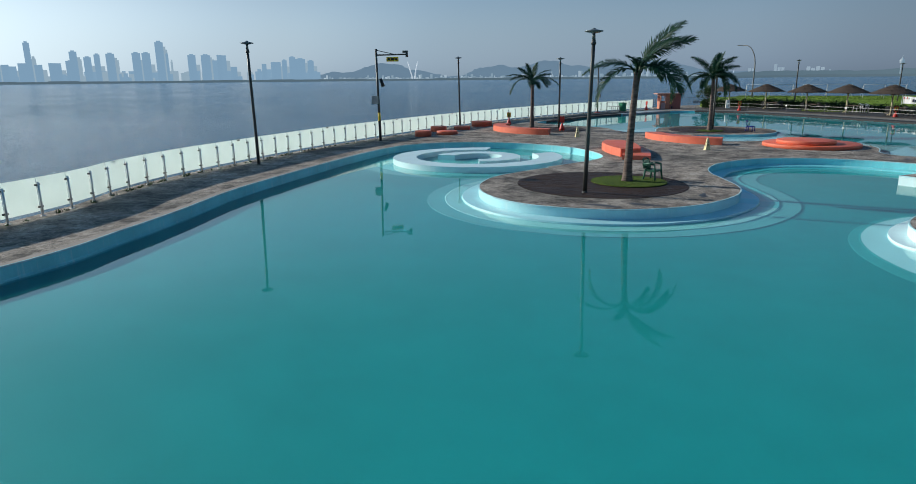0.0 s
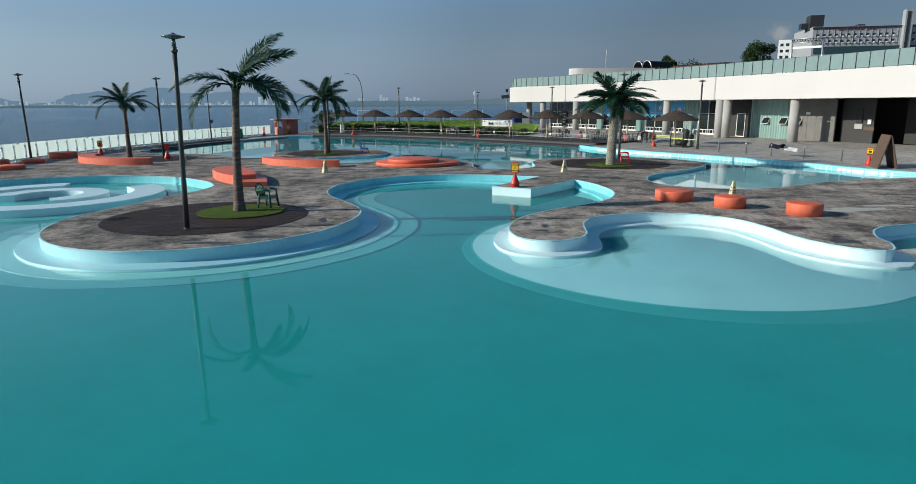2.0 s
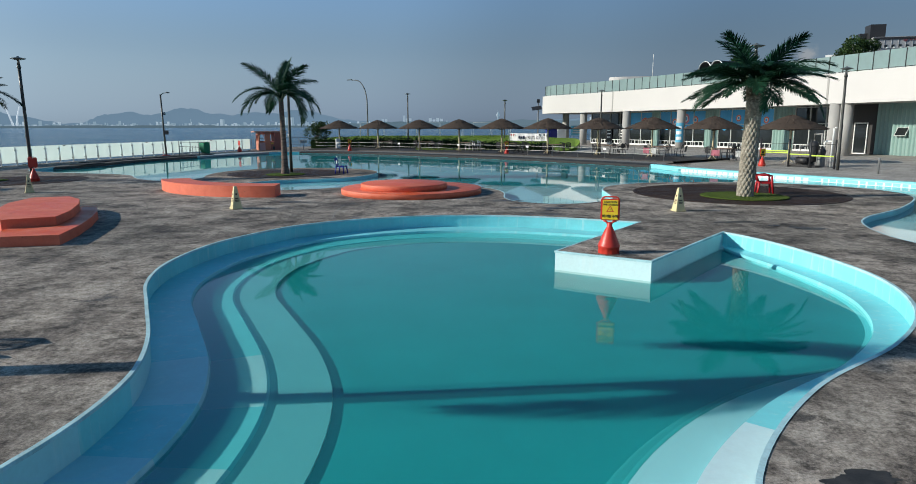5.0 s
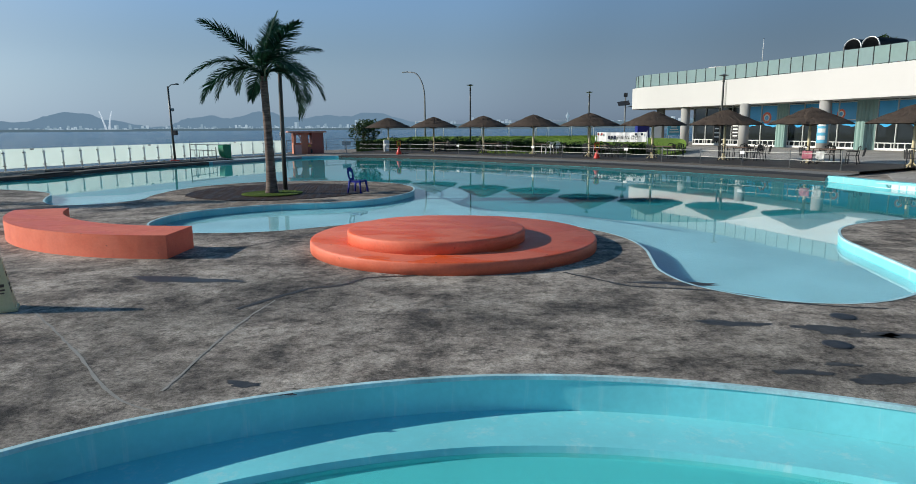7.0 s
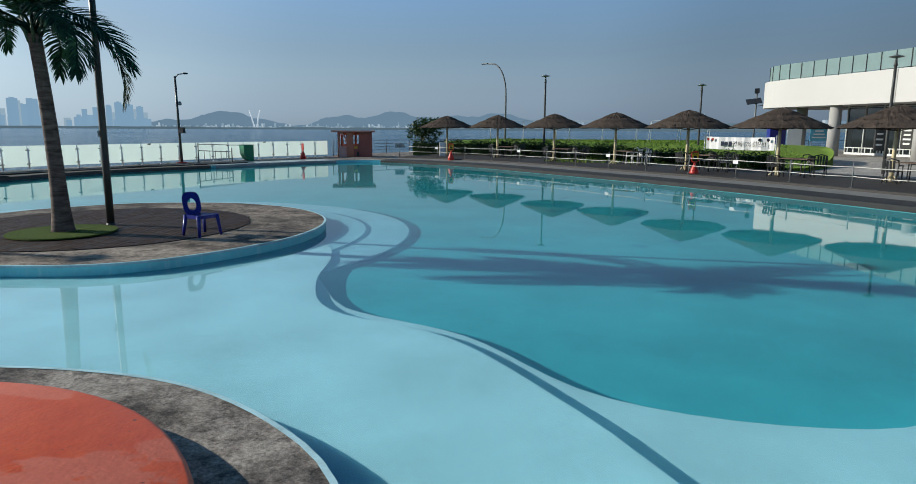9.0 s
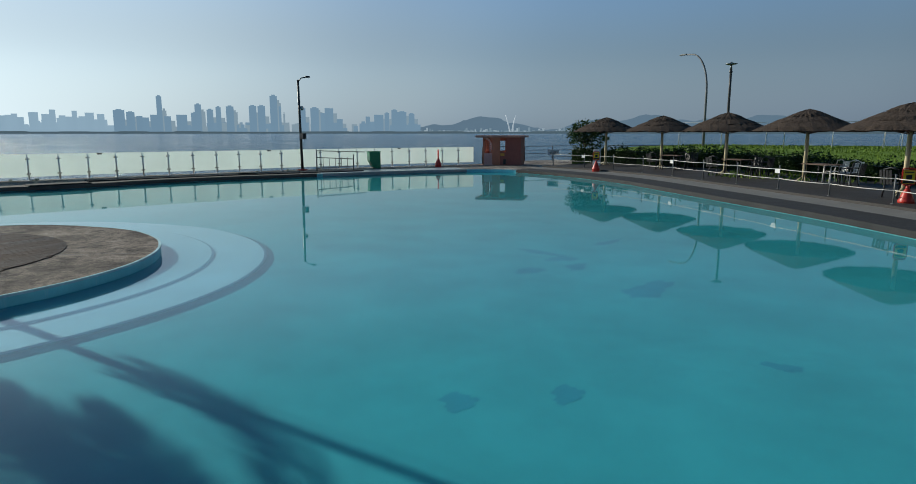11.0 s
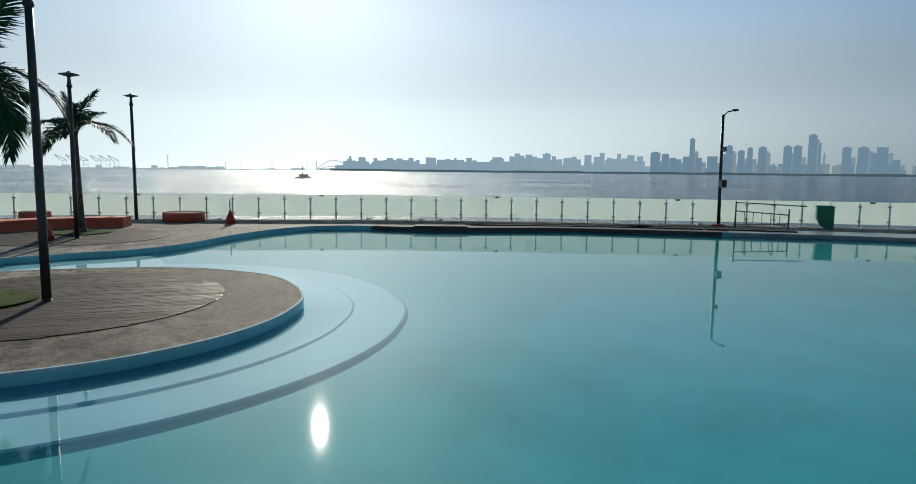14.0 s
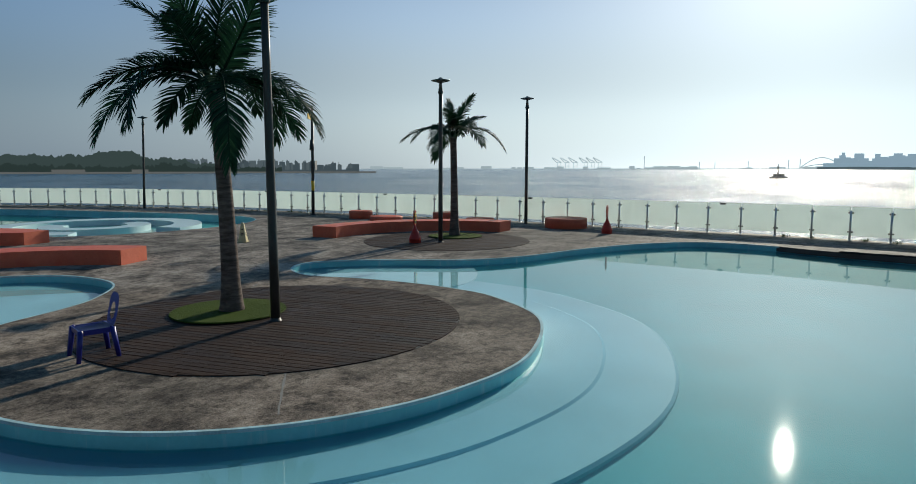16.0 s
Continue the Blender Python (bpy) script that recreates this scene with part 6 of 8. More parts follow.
def window_bay(y0, y1, film, n=3):
    pane, ln = bay(y0, y1, 0.05, 3.58, GLASS_DARK, "window", "dark glazing with pale frames", 0.05, -0.1)
    m = pane.matrix_basis
    for k in range(n + 1):
        b = new_bm()
        box(b, (ln * k / n, 0.06, 1.8), (0.07, 0.1, 3.56))
        part("window_frame", b, FRAME, pane)
    for z in (0.12, 0.55, 2.2, 3.5):
        b = new_bm()
        box(b, (ln / 2, 0.065, z), (ln, 0.09, 0.06 if z > 0.3 else 0.16))
        part("window_frame", b, WHITEP if z < 1 else FRAME, pane)
    for k in range(n * 3):
        b = new_bm()
        box(b, (ln * (k + 0.5) / (n * 3), 0.06, 0.34), (0.05, 0.07, 0.42))
        part("glazing_bar", b, WHITEP, pane)
    if film:
        # printed film with a wavy lower edge and plain round motifs
        b = new_bm()
        top, xs = 3.46, np.linspace(0.05, ln - 0.05, 30)
        up = [b.verts.new((x, 0.032, top)) for x in xs]
        lo = [b.verts.new((x, 0.032, 1.86 - 0.16 * math.sin(x * 2.6) - 0.06 * math.sin(x * 6.1))) for x in xs]
        for k in range(29):
            b.faces.new((up[k], up[k + 1], lo[k + 1], lo[k]))
        sheet_ob = part("window_film", b, BLUEFILM, pane, "blue printed window film")
        rnd = random.Random(int(y0))
        for k in range(n - 1):
            cx, cz, r = ln * (k + 0.7 + rnd.uniform(-0.2, 0.2)) / n, 2.6 + rnd.uniform(-0.3, 0.3), rnd.uniform(0.26, 0.5)
            for rr, mt, dy in ((r, PINK if k % 2 else ORANGE, 0.036), (r * 0.62, WHITEP, 0.039), (r * 0.4, BLUEFILM, 0.042)):
                b = new_bm()
                vs = [b.verts.new((cx + rr * math.cos(2 * math.pi * t / 20), dy, cz + rr * math.sin(2 * math.pi * t / 20))) for t in range(20)]
                b.faces.new(vs)
                part("printed_motif", b, mt, pane, "round printed motif")


ribbed_bay(35.3, 41.2)
window_bay(43.6, 47.8, False, 3)
ribbed_bay(47.8, 49.5)
window_bay(49.5, 55.5, True, 4)
ribbed_bay(55.5, 56.9)
window_bay(56.9, 62.6, True, 4)
ribbed_bay(62.6, 63.9)
window_bay(63.9, 67.0, True, 2)
window_bay(67.1, 72.3, False, 4)
for yy, h in ((67.3, 1.5), (69.4, 1.9)):
    p, q = wall_at(yy), wall_at(yy + 1.0)
    b = new_bm()
    box(b, (0.45, 0.1, 1.35), (0.95, 0.04, h))
    board = part("sign_board", b, BLACK, hall, "black sign board with white printed bars", 0.0, pose(p[0], p[1], BASE, 0, 0, math.degrees(math.atan2(q[1] - p[1], q[0] - p[0]))))
    for k in range(4):
        b = new_bm()
        box(b, (0.45, 0.125, 1.35 + h * (0.32 - 0.2 * k)), (0.6 - 0.08 * (k % 2), 0.01, 0.12))
        part("printed_bar", b, WHITEP, board, "white printed bar")
# a dark sheet stands for the shade inside the entrance
bay(41.2, 43.6, 0, 3.6, DARKIN, "entrance_recess", "recessed entrance toned dark for its shade")
stone, ln = bay(32.0, 35.3, 0, 3.6, STONE, "stone_wall", "grey stone-clad wall")
for k in range(4):
    for j in range(6):
        b = new_bm()
        box(b, (ln * (k + 0.5) / 4, 0.068, 0.3 + 0.6 * j), (ln / 4 - 0.02, 0.02, 0.585))
        part("stone_panel", b, STONE, stone)
# wall colour lowered to hold the shade of the recess
bay(29.2, 32.0, 0, 3.6, GREY_DARK, "recess_wall", "recessed stone wall toned dark for its shade", 0.12, -0.7)
# door in the recess
p, q = wall_at(41.4), wall_at(42.8)
ang = math.degrees(math.atan2(q[1] - p[1], q[0] - p[0]))
door = part("door", mesh_of("door", (lambda bb: (box(bb, (0.55, 0.12, 1.1), (1.0, 0.05, 2.2)), bb)[1])(new_bm()), GLASS_DARK), None, hall, "glass door in a white frame", 0.0, pose(p[0], p[1], BASE, 0, 0, ang))
for x, z, sx, sz in ((0.03, 1.1, 0.07, 2.26), (1.07, 1.1, 0.07, 2.26), (0.55, 2.24, 1.1, 0.07), (0.55, 0.05, 1.1, 0.1)):
    b = new_bm()
    box(b, (x, 0.14, z), (sx, 0.07, sz))
    part("door_frame", b, WHITEP, door)
# hopper windows tilted open in the ribbed wall
for yy in (39.2, 37.2, 35.4):
    p, q = wall_at(yy), wall_at(yy + 1.0)
    ang = math.degrees(math.atan2(q[1] - p[1], q[0] - p[0]))
    win = part("hopper_window", mesh_of("hopper_window", (lambda bb: (box(bb, (0, 0, 0), (0.8, 0.03, 0.62)), bb)[1])(new_bm()), GLASS_DARK), None, hall, "small dark window tilted open", 0.0, pose(p[0], p[1], BASE + 1.65, 0, 0, ang) @ pose(0, 0.22, 0.0, 28))
    for x, z, sx, sz in ((-0.4, 0, 0.05, 0.66), (0.4, 0, 0.05, 0.66), (0, 0.32, 0.84, 0.05), (0, -0.32, 0.84, 0.05)):
        b = new_bm()
        box(b, (x, 0, z), (sx, 0.05, sz))
        part("window_frame", b, FRAME, win)
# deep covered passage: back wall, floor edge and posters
# passage walls are coloured as dark as their shade
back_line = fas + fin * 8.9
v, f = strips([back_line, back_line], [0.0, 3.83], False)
part("back_wall", from_numpy("back_wall", v, f, DARKIN), None, hall, "back wall of the covered passage, toned dark for shade")
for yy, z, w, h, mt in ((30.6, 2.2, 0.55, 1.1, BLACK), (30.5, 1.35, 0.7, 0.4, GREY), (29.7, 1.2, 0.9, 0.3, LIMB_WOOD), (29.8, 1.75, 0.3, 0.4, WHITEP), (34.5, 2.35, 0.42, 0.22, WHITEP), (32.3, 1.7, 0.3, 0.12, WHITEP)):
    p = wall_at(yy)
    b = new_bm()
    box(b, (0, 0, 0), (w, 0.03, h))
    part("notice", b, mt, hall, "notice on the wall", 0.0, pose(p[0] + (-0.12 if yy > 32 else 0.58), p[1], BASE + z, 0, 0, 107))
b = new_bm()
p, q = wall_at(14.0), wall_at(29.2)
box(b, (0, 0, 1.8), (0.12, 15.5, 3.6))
part("passage_wall", b, DARKIN, hall, "wall of the covered passage, toned dark for shade", 0.0, pose((p[0] + q[0]) / 2 + 3.2, (p[1] + q[1]) / 2, BASE, 0, 0, 12))

# on the roof
# the roof runs on behind the parapet
inner = [tuple(p) for p in (fas + fin * 8.8)[: int(np.argmin(fas[:, 0])) - 6 : 4]]
b = new_bm()
prism(b, inner + [(30.0, 84.0), (50.0, 84.0), (60.0, 40.0), (66.0, 1.0)], 5.2, 5.69)
part("roof_deck", b, GREY, hall, "grey flat roof deck")
upper = thing("pavilion", pose(30.3, 95.6, 0) @ Matrix.Diagonal((1.2, 1.2, 1, 1)), "white curved pavilion rising behind the pool house", "pavilion")
plan = [(-4.5, 1.0), (-4.0, -1.0), (0, -2.0), (6.0, -2.6), (9.5, -2.8), (10.0, 3), (0, 4)]
b = new_bm()
prism(b, spline(plan, 0.5, True), 8.55, 9.6)
part("roof", b, WHITE, upper, "broad white curved roof band", 0.06)
# dark glass body stands in for the shade below the roof band
b = new_bm()
prism(b, spline([(x * 0.9 + 0.3, y * 0.82 + 0.1) for x, y in plan], 0.5, True), 0, 8.6)
part("body", b, GLASS_DARK, upper, "recessed body in dark glass for shade under the roof")
b = new_bm()
prism(b, [(3.0, -3.6), (9.0, -4.0), (9.2, -2.7), (3.2, -2.2)], 8.3, 8.45)
part("soffit", b, LIMB_WOOD, upper, "brown timber soffit")
for x, y in ((3.2, -3.3), (8.8, -3.8)):
    b = new_bm()
    tube(b, [(x, y, 0), (x, y, 8.32)], 0.1, 10)
    part("post", b, WHITEP, upper)
arch_root = thing("roof_arch", pose(26.0, 60.2, 5.69, 0, 0, -62), "black twin-arched steel canopy on the roof", "canopy")
for x0 in (-0.72, 0.72):
    r = 0.72
    b = new_bm()
    ring = [(x0 + r * math.cos(t), 2.2 + r * 0.98 * math.sin(t)) for t in np.linspace(0, math.pi, 18)]
    v0 = [[b.verts.new((x, yy, z)) for x, z in ring] for yy in (0, 3.4)]
    for k in range(17):
        b.faces.new((v0[0][k], v0[0][k + 1], v0[1][k + 1], v0[1][k]))
    bmesh.ops.solidify(b, geom=b.faces[:], thickness=0.06)
    part("vault", b, DARKMETAL, arch_root, "dark curved vault sheet")
    b = new_bm()
    tube(b, [(x, -0.04, z) for x, z in ring], 0.055, 8)
    part("arch_rim", b, GALV, arch_root, "pale steel arch rim")
for x in (-1.44, 0.0, 1.44):
    for y in (0.0, 3.4):
        b = new_bm()
        tube(b, [(x, y, 0), (x, y, 2.24)], 0.055, 8)
        part("support", b, GALV, arch_root)
mast = thing("flag_mast", pose(30.6, 94.3, 9.6), "thin pale mast on the pavilion roof", "mast")
b = new_bm()
tube(b, [(0, 0, 0), (0.03, 0, 3.3)], [0.05, 0.03], 8)
part("pole", b, WHITEP, mast)
b = new_bm()
lathe(b, [(0.0, -0.05), (0.07, 0.0), (0.0, 0.06)], 10, (0.03, 0, 3.32))
part("finial", b, DARKMETAL, mast)


def roof_pergola(x, y, rz, length, depth, h):
    root = thing("roof_pergola", pose(x, y, 5.69, 0, 0, rz), "brown timber pergola on the roof", "pergola", "roof pergolas")
    for yy in (-depth / 2 + 0.3, depth / 2 - 0.3):
        b = new_bm()
        box(b, (0, yy, h), (length, 0.14, 0.2))
        part("beam", b, PERGOLA_WOOD, root, "long dark brown beam")
        for k in range(4):
            b = new_bm()
            box(b, (-length / 2 + 0.4 + (length - 0.8) * k / 3, yy, h / 2 - 0.05), (0.15, 0.15, h - 0.1))
            part("post", b, PERGOLA_WOOD, root)
    n = int(length / 0.6)
    for k in range(n + 1):
        b = new_bm()
        box(b, (-length / 2 + 0.1 + (length - 0.2) * k / n, 0, h + 0.15), (0.07, depth, 0.12))
        part("rafter", b, PERGOLA_WOOD, root)
    return root


roof_pergola(35.2, 64.2, -62, 8.5, 2.6, 2.55)
roof_pergola(43.5, 54.5, -68, 8.0, 2.6, 2.75)
gantry = thing("steel_gantry", pose(38.4, 46.2, 5.69, 0, 0, -44), "grey steel truss frame standing on the roof terrace", "gantry")
for x in (-1.45, 1.45):
    b = new_bm()
    tube(b, [(x, 0, 0), (x * 0.98, 0, 4.2)], 0.07, 8)
    part("leg", b, GALV, gantry)
    b = new_bm()
    tube(b, [(x, 1.5, 0), (x * 0.98, 0.05, 3.6)], 0.05, 8)
    part("brace", b, GALV, gantry, "raking brace")
for z, y in ((4.2, -0.18), (4.2, 0.18), (3.85, 0.0)):
    b = new_bm()
    tube(b, [(-1.6, y, z), (1.6, y, z)], 0.05, 8)
    part("chord", b, GALV, gantry, "truss chord")
for k in range(12):
    b = new_bm()
    x = -1.5 + 0.25 * k
    tube(b, [(x, -0.18, 4.2), (x + 0.125, 0, 3.85), (x + 0.25, 0.18, 4.2)], 0.035, 6)
    part("lattice", b, DARKMETAL, gantry, "dark lattice bar")
b = new_bm()
box(b, (0, -0.05, 3.35), (2.7, 0.06, 0.22))
part("panel", b, WHITEP, gantry, "pale hanging strip")


def leaf_cloud(b, centres, count, size, rnd, flat=1.0):
    """Many small leaves scattered in clumps."""
    for _ in range(count):
        c, r = rnd.choice(centres)
        u = Vector((rnd.gauss(0, 1), rnd.gauss(0, 1), rnd.gauss(0, 1) * flat)).normalized() * r * rnd.uniform(0.55, 1.05)
        p = Vector(c) + u
        a = Vector((rnd.gauss(0, 1), rnd.gauss(0, 1), rnd.gauss(0, 0.6))).normalized()
        t = a.cross(Vector((rnd.gauss(0, 1), rnd.gauss(0, 1), rnd.gauss(0, 1)))).normalized()
        s = size * rnd.uniform(0.6, 1.3)
        b.faces.new([b.verts.new(q) for q in (p - a * s, p + t * s * 0.4, p + a * s, p - t * s * 0.4)])


def small_tree(x, y, z, h, spread, seed, label, leaves=900, size=0.16, name="tree"):
    rnd = random.Random(seed)
    root = thing(name, pose(x, y, z), label, "tree")
    b = new_bm()
    tube(b, [(0, 0, -0.05), (0.03 * h, 0.0, h * 0.35), (0.0, 0.04 * h, h * 0.85)], [0.05 * h * 0.6, 0.035 * h * 0.6, 0.01 * h], 8)
    part("trunk", b, BRANCH, root)
    centres = []
    for k in range(9):
        a = rnd.uniform(0, 2 * math.pi)
        rr, zz = spread * rnd.uniform(0.25, 0.75), h * rnd.uniform(0.45, 0.92)
        c = (rr * math.cos(a), rr * math.sin(a), zz)
        centres.append((c, spread * rnd.uniform(0.28, 0.45)))
        b = new_bm()
        tube(b, [(0.02 * h, 0, h * 0.35 + 0.25 * (zz - h * 0.4)), c], [0.018 * h, 0.006 * h], 6)
        part("limb", b, BRANCH, root)
    b = new_bm()
    leaf_cloud(b, centres, leaves, size, rnd, 0.8)
    me = bpy.data.meshes.new("crown")
    b.to_mesh(me)
    b.free()
    me.materials.append(TREE)
    part("crown", me, None, root, "uneven dark green crown")


small_tree(32.4, 69.0, 5.69, 4.0, 1.7, 3, "small dark pine on the roof terrace", 2600)
small_tree(34.6, 67.6, 5.69, 3.3, 2.2, 4, "sparse shrub tree on the roof terrace", 800)
small_tree(40.6, 60.6, 5.69, 5.0, 2.3, 5, "dark green pine on the roof terrace", 4200)
small_tree(-13.9, 63.5, 0.2, 2.55, 1.75, 6, "small windswept tree by the hedge and railing", 1500, 0.13)

# office block and flats beyond the roof
office = thing("office_building", pose(108.5, 165, 0, 0, 0, -14), "large grey office block with window rows and maroon roof sign", "building")
b = new_bm()
box(b, (32, 9, 12.3), (64, 18, 24.6))
part("body", b, OFFICE, office, "grey metal-clad walls", 0.0)
b = new_bm()
box(b, (1.7, 5, 26.0), (3.6, 4, 4.2))
part("plant_room", b, DARKMETAL, office, "dark plant room on the roof")
for x, w, h in ((-1.0, 1.8, 1.6), (14.0, 1.8, 1.0)):
    b = new_bm()
    box(b, (x, 6, 24.5 + h / 2), (w, 2.5, h))
    part("roof_hatch", b, DARKMETAL, office, "low dark roof housing")
b = new_bm()
box(b, (23.4, -0.6, 14.2), (1.9, 2.0, 28.4))
part("stair_tower", b, OFFICE, office)
b = new_bm()
box(b, (23.2, -1.65, 15.4), (0.7, 0.15, 25))
part("stair_window", b, GLASS_DARK, office, "dark glazed strip")
b = new_bm()
box(b, (32, -0.05, 24.2), (64.3, 0.4, 0.5))
part("parapet", b, DARKMETAL, office)
b = new_bm()
box(b, (32, -0.12, 18.2), (63.0, 0.15, 1.9))
part("window_band", b, GLASS_TEAL, office, "dark teal glazed band")
b = new_bm()
box(b, (32, -0.12, 15.7), (63.0, 0.15, 1.7))
part("window_band", b, GLASS_TEAL, office, "dark teal glazed band")
for k in range(40):
    b = new_bm()
    box(b, (0.8 + 1.6 * k, -0.06, 21.7), (0.07, 0.14, 4.6))
    part("cladding_rib", b, OFFICE, office)
b = new_bm()
box(b, (0, 0, 0), (0.7, 0.1, 0.62))
OWIN = mesh_of("office_window", b, GLASS_DARK)
b = new_bm()
box(b, (0.25, -0.2, -0.42), (0.42, 0.3, 0.3))
OBOX = mesh_of("cooling_unit", b, WHITEP)
for fl in range(2):
    for k in range(22):
        w = part("window", OWIN, None, office, "", 0.0, pose(1.2 + 1.6 * k + (2.0 if k > 12 else 0), -0.06, 22.3 - 1.7 * fl))
        part("cooling_unit", OBOX, None, w)
b = new_bm()
lathe(b, [(0.0, 0.0), (0.5, 0.0), (0.5, 0.1)], 16)
part("roof_sign_badge", b, SIGN_MAROON, office, "round maroon sign badge", 0.0, pose(7.1, -0.1, 23.8, 90))
for k in range(9):
    b = new_bm()
    box(b, (8.3 + 0.85 * k + (0.5 if k > 5 else 0), -0.12, 23.75), (0.42, 0.16, 0.42))
    part("roof_sign_bar", b, SIGN_MAROON, office, "dull maroon sign bar")
flats = thing("apartment_tower", pose(152, 250, 0, 0, 0, -32), "white apartment tower far behind the roof", "building")
b = new_bm()
box(b, (0, 0, 14.5), (13, 10, 29))
part("wall", b, WHITEP, flats)
b = new_bm()
box(b, (0, 0, 0), (1.2, 0.1, 1.1))
FWIN = mesh_of("flat_window", b, GLASS_DARK)
for fl in range(6):
    for k in range(6):
        part("window", FWIN, None, flats, "", 0.0, pose(-5.2 + 2.1 * k, -5.02, 15 + 2.4 * fl))


# == lagoon side: hut, gate, ropes, hedge, tables
hut = thing("kiosk_hut", pose(-17.85, 59.9, 0, 0, 0, 25) @ Matrix.Diagonal((1, 1, 1.09, 1)), "small orange and red painted kiosk with a flat roof", "kiosk")
b = new_bm()
box(b, (0, 0, 1.66), (3.1, 2.3, 0.12))
part("roof", b, HUT_ROOF, hut, "flat overhanging red roof", 0.02)
for x, y, sx, sy, mt in ((-1.05, 0, 0.14, 1.7, HUT), (0.85, 0.0, 0.95, 1.72, HUT_RED), (0.15, 0.8, 2.2, 0.12, HUT)):
    b = new_bm()
    if x < -1:
        box(b, (x, y, 0.4), (sx, sy, 0.8))
        box(b, (x, y, 1.5), (sx, sy, 0.2))
        for yy in (-0.78, 0.0, 0.78):
            box(b, (x, yy, 1.1), (sx - 0.01, 0.14, 0.7))
    elif sy < 0.2:
        box(b, (x, y, 0.4), (sx, sy, 0.8))
        box(b, (x, y, 1.5), (sx, sy, 0.2))
        for xx in (-0.85, 0.15, 1.1):
            box(b, (xx, y, 1.1), (0.16, sy - 0.01, 0.7))
    else:
        box(b, (x, y, 0.8), (sx, sy, 1.6))
    part("wall", b, mt, hut, "", 0.0)
b = new_bm()
box(b, (-0.25, -0.82, 0.8), (0.5, 0.18, 1.6))
part("pillar", b, HUT, hut, "broad orange painted pillar", 0.04)
b = new_bm()
box(b, (0.19, -0.79, 0.38), (0.40, 0.14, 0.76))
part("low_wall", b, HUT_RED, hut, "low wall under the serving hatch", 0.02)
b = new_bm()
box(b, (0.16, -0.875, 0.62), (0.26, 0.02, 0.15))
part("notice", b, HUT_YELLOW, hut, "small yellow notice", 0.005)
b = new_bm()
box(b, (0.3, -0.875, 0.2), (0.16, 0.02, 0.3))
part("vent", b, DARKMETAL, hut, "small dark vent", 0.005)
b = new_bm()
box(b, (-0.75, -0.83, 0.35), (0.55, 0.06, 0.7))
part("low_wall", b, HUT_PINK, hut, "faded pink low wall", 0.01)
b = new_bm()
tube(b, [(-0.95, -0.83, 1.58), (-0.72, -0.83, 1.45), (-0.55, -0.83, 1.22), (-0.5, -0.83, 0.9)], 0.06, 8)
part("arch_brace", b, HUT_PINK, hut, "curved pink brace under the roof")

gate = thing("steel_barrier", pose(-21.85, 48.0, 0, 0, 0, 64), "low galvanised steel barrier frame by the fence", "barrier")
for x, h in ((0.0, 1.15), (2.05, 0.85)):
    b = new_bm()
    tube(b, [(x, 0, 0), (x, 0, h)], 0.035, 8)
    part("post", b, POLEGREY, gate)
for z0, z1, x1 in ((1.08, 0.98, 2.7), (0.72, 0.6, 2.05), (0.12, 0.22, 2.05)):
    b = new_bm()
    tube(b, [(0, 0, z0), (x1, 0, z1)], 0.022, 8)
    part("rail", b, POLEGREY, gate)
for k in range(5):
    b = new_bm()
    tube(b, [(0.35 + 0.34 * k, 0, 0.15), (0.35 + 0.34 * k, 0, 0.7)], 0.016, 6)
    part("bar", b, POLEGREY, gate)
bin_ = thing("green_bin", pose(-21.15, 51.6, 0, 0, 0, 60) @ Matrix.Diagonal((0.72, 0.72, 1.0, 1)), "green plastic barrow-shaped bin tipped on its side", "bin")
b = new_bm()
poly = [(-0.45, 0.95), (-0.42, 0.45), (-0.2, 0.12), (0.15, 0.0), (0.45, 0.0), (0.45, 0.95)]
lo = [b.verts.new((x, -0.42, z)) for x, z in poly]
hi = [b.verts.new((x, 0.42, z)) for x, z in poly]
for k in range(len(poly)):
    j = (k + 1) % len(poly)
    if k != 5:
        b.faces.new((lo[k], lo[j], hi[j], hi[k]))
b.faces.new(lo[::-1])
b.faces.new(hi)
part("tub", b, BIN_GREEN, bin_, "", 0.03)
b = new_bm()
tube(b, [(-0.46, -0.44, 0.96), (0.46, -0.44, 0.96), (0.46, 0.44, 0.96), (-0.46, 0.44, 0.96), (-0.46, -0.44, 0.96)], 0.025, 8)
part("rim", b, BIN_GREEN, bin_)

# dark rubber mats on the west edge of the lagoon
for x, y, rz, ln, w in ((-22.35, 35.4, 84, 2.2, 0.9), (-22.6, 40.5, 78, 7.5, 0.8), (-21.6, 44.7, 70, 3.0, 0.9), (-20.4, 47.8, 68, 3.4, 0.7)):
    b = new_bm()
    box(b, (0, 0, 0.03), (ln, w, 0.06))
    solid("rubber_mat", b, RUBBER, "dark rubber mat laid along the pool edge", "mat", "rubber mats", bevel=0.02, at=pose(x, y, 0, 0, 0, rz))

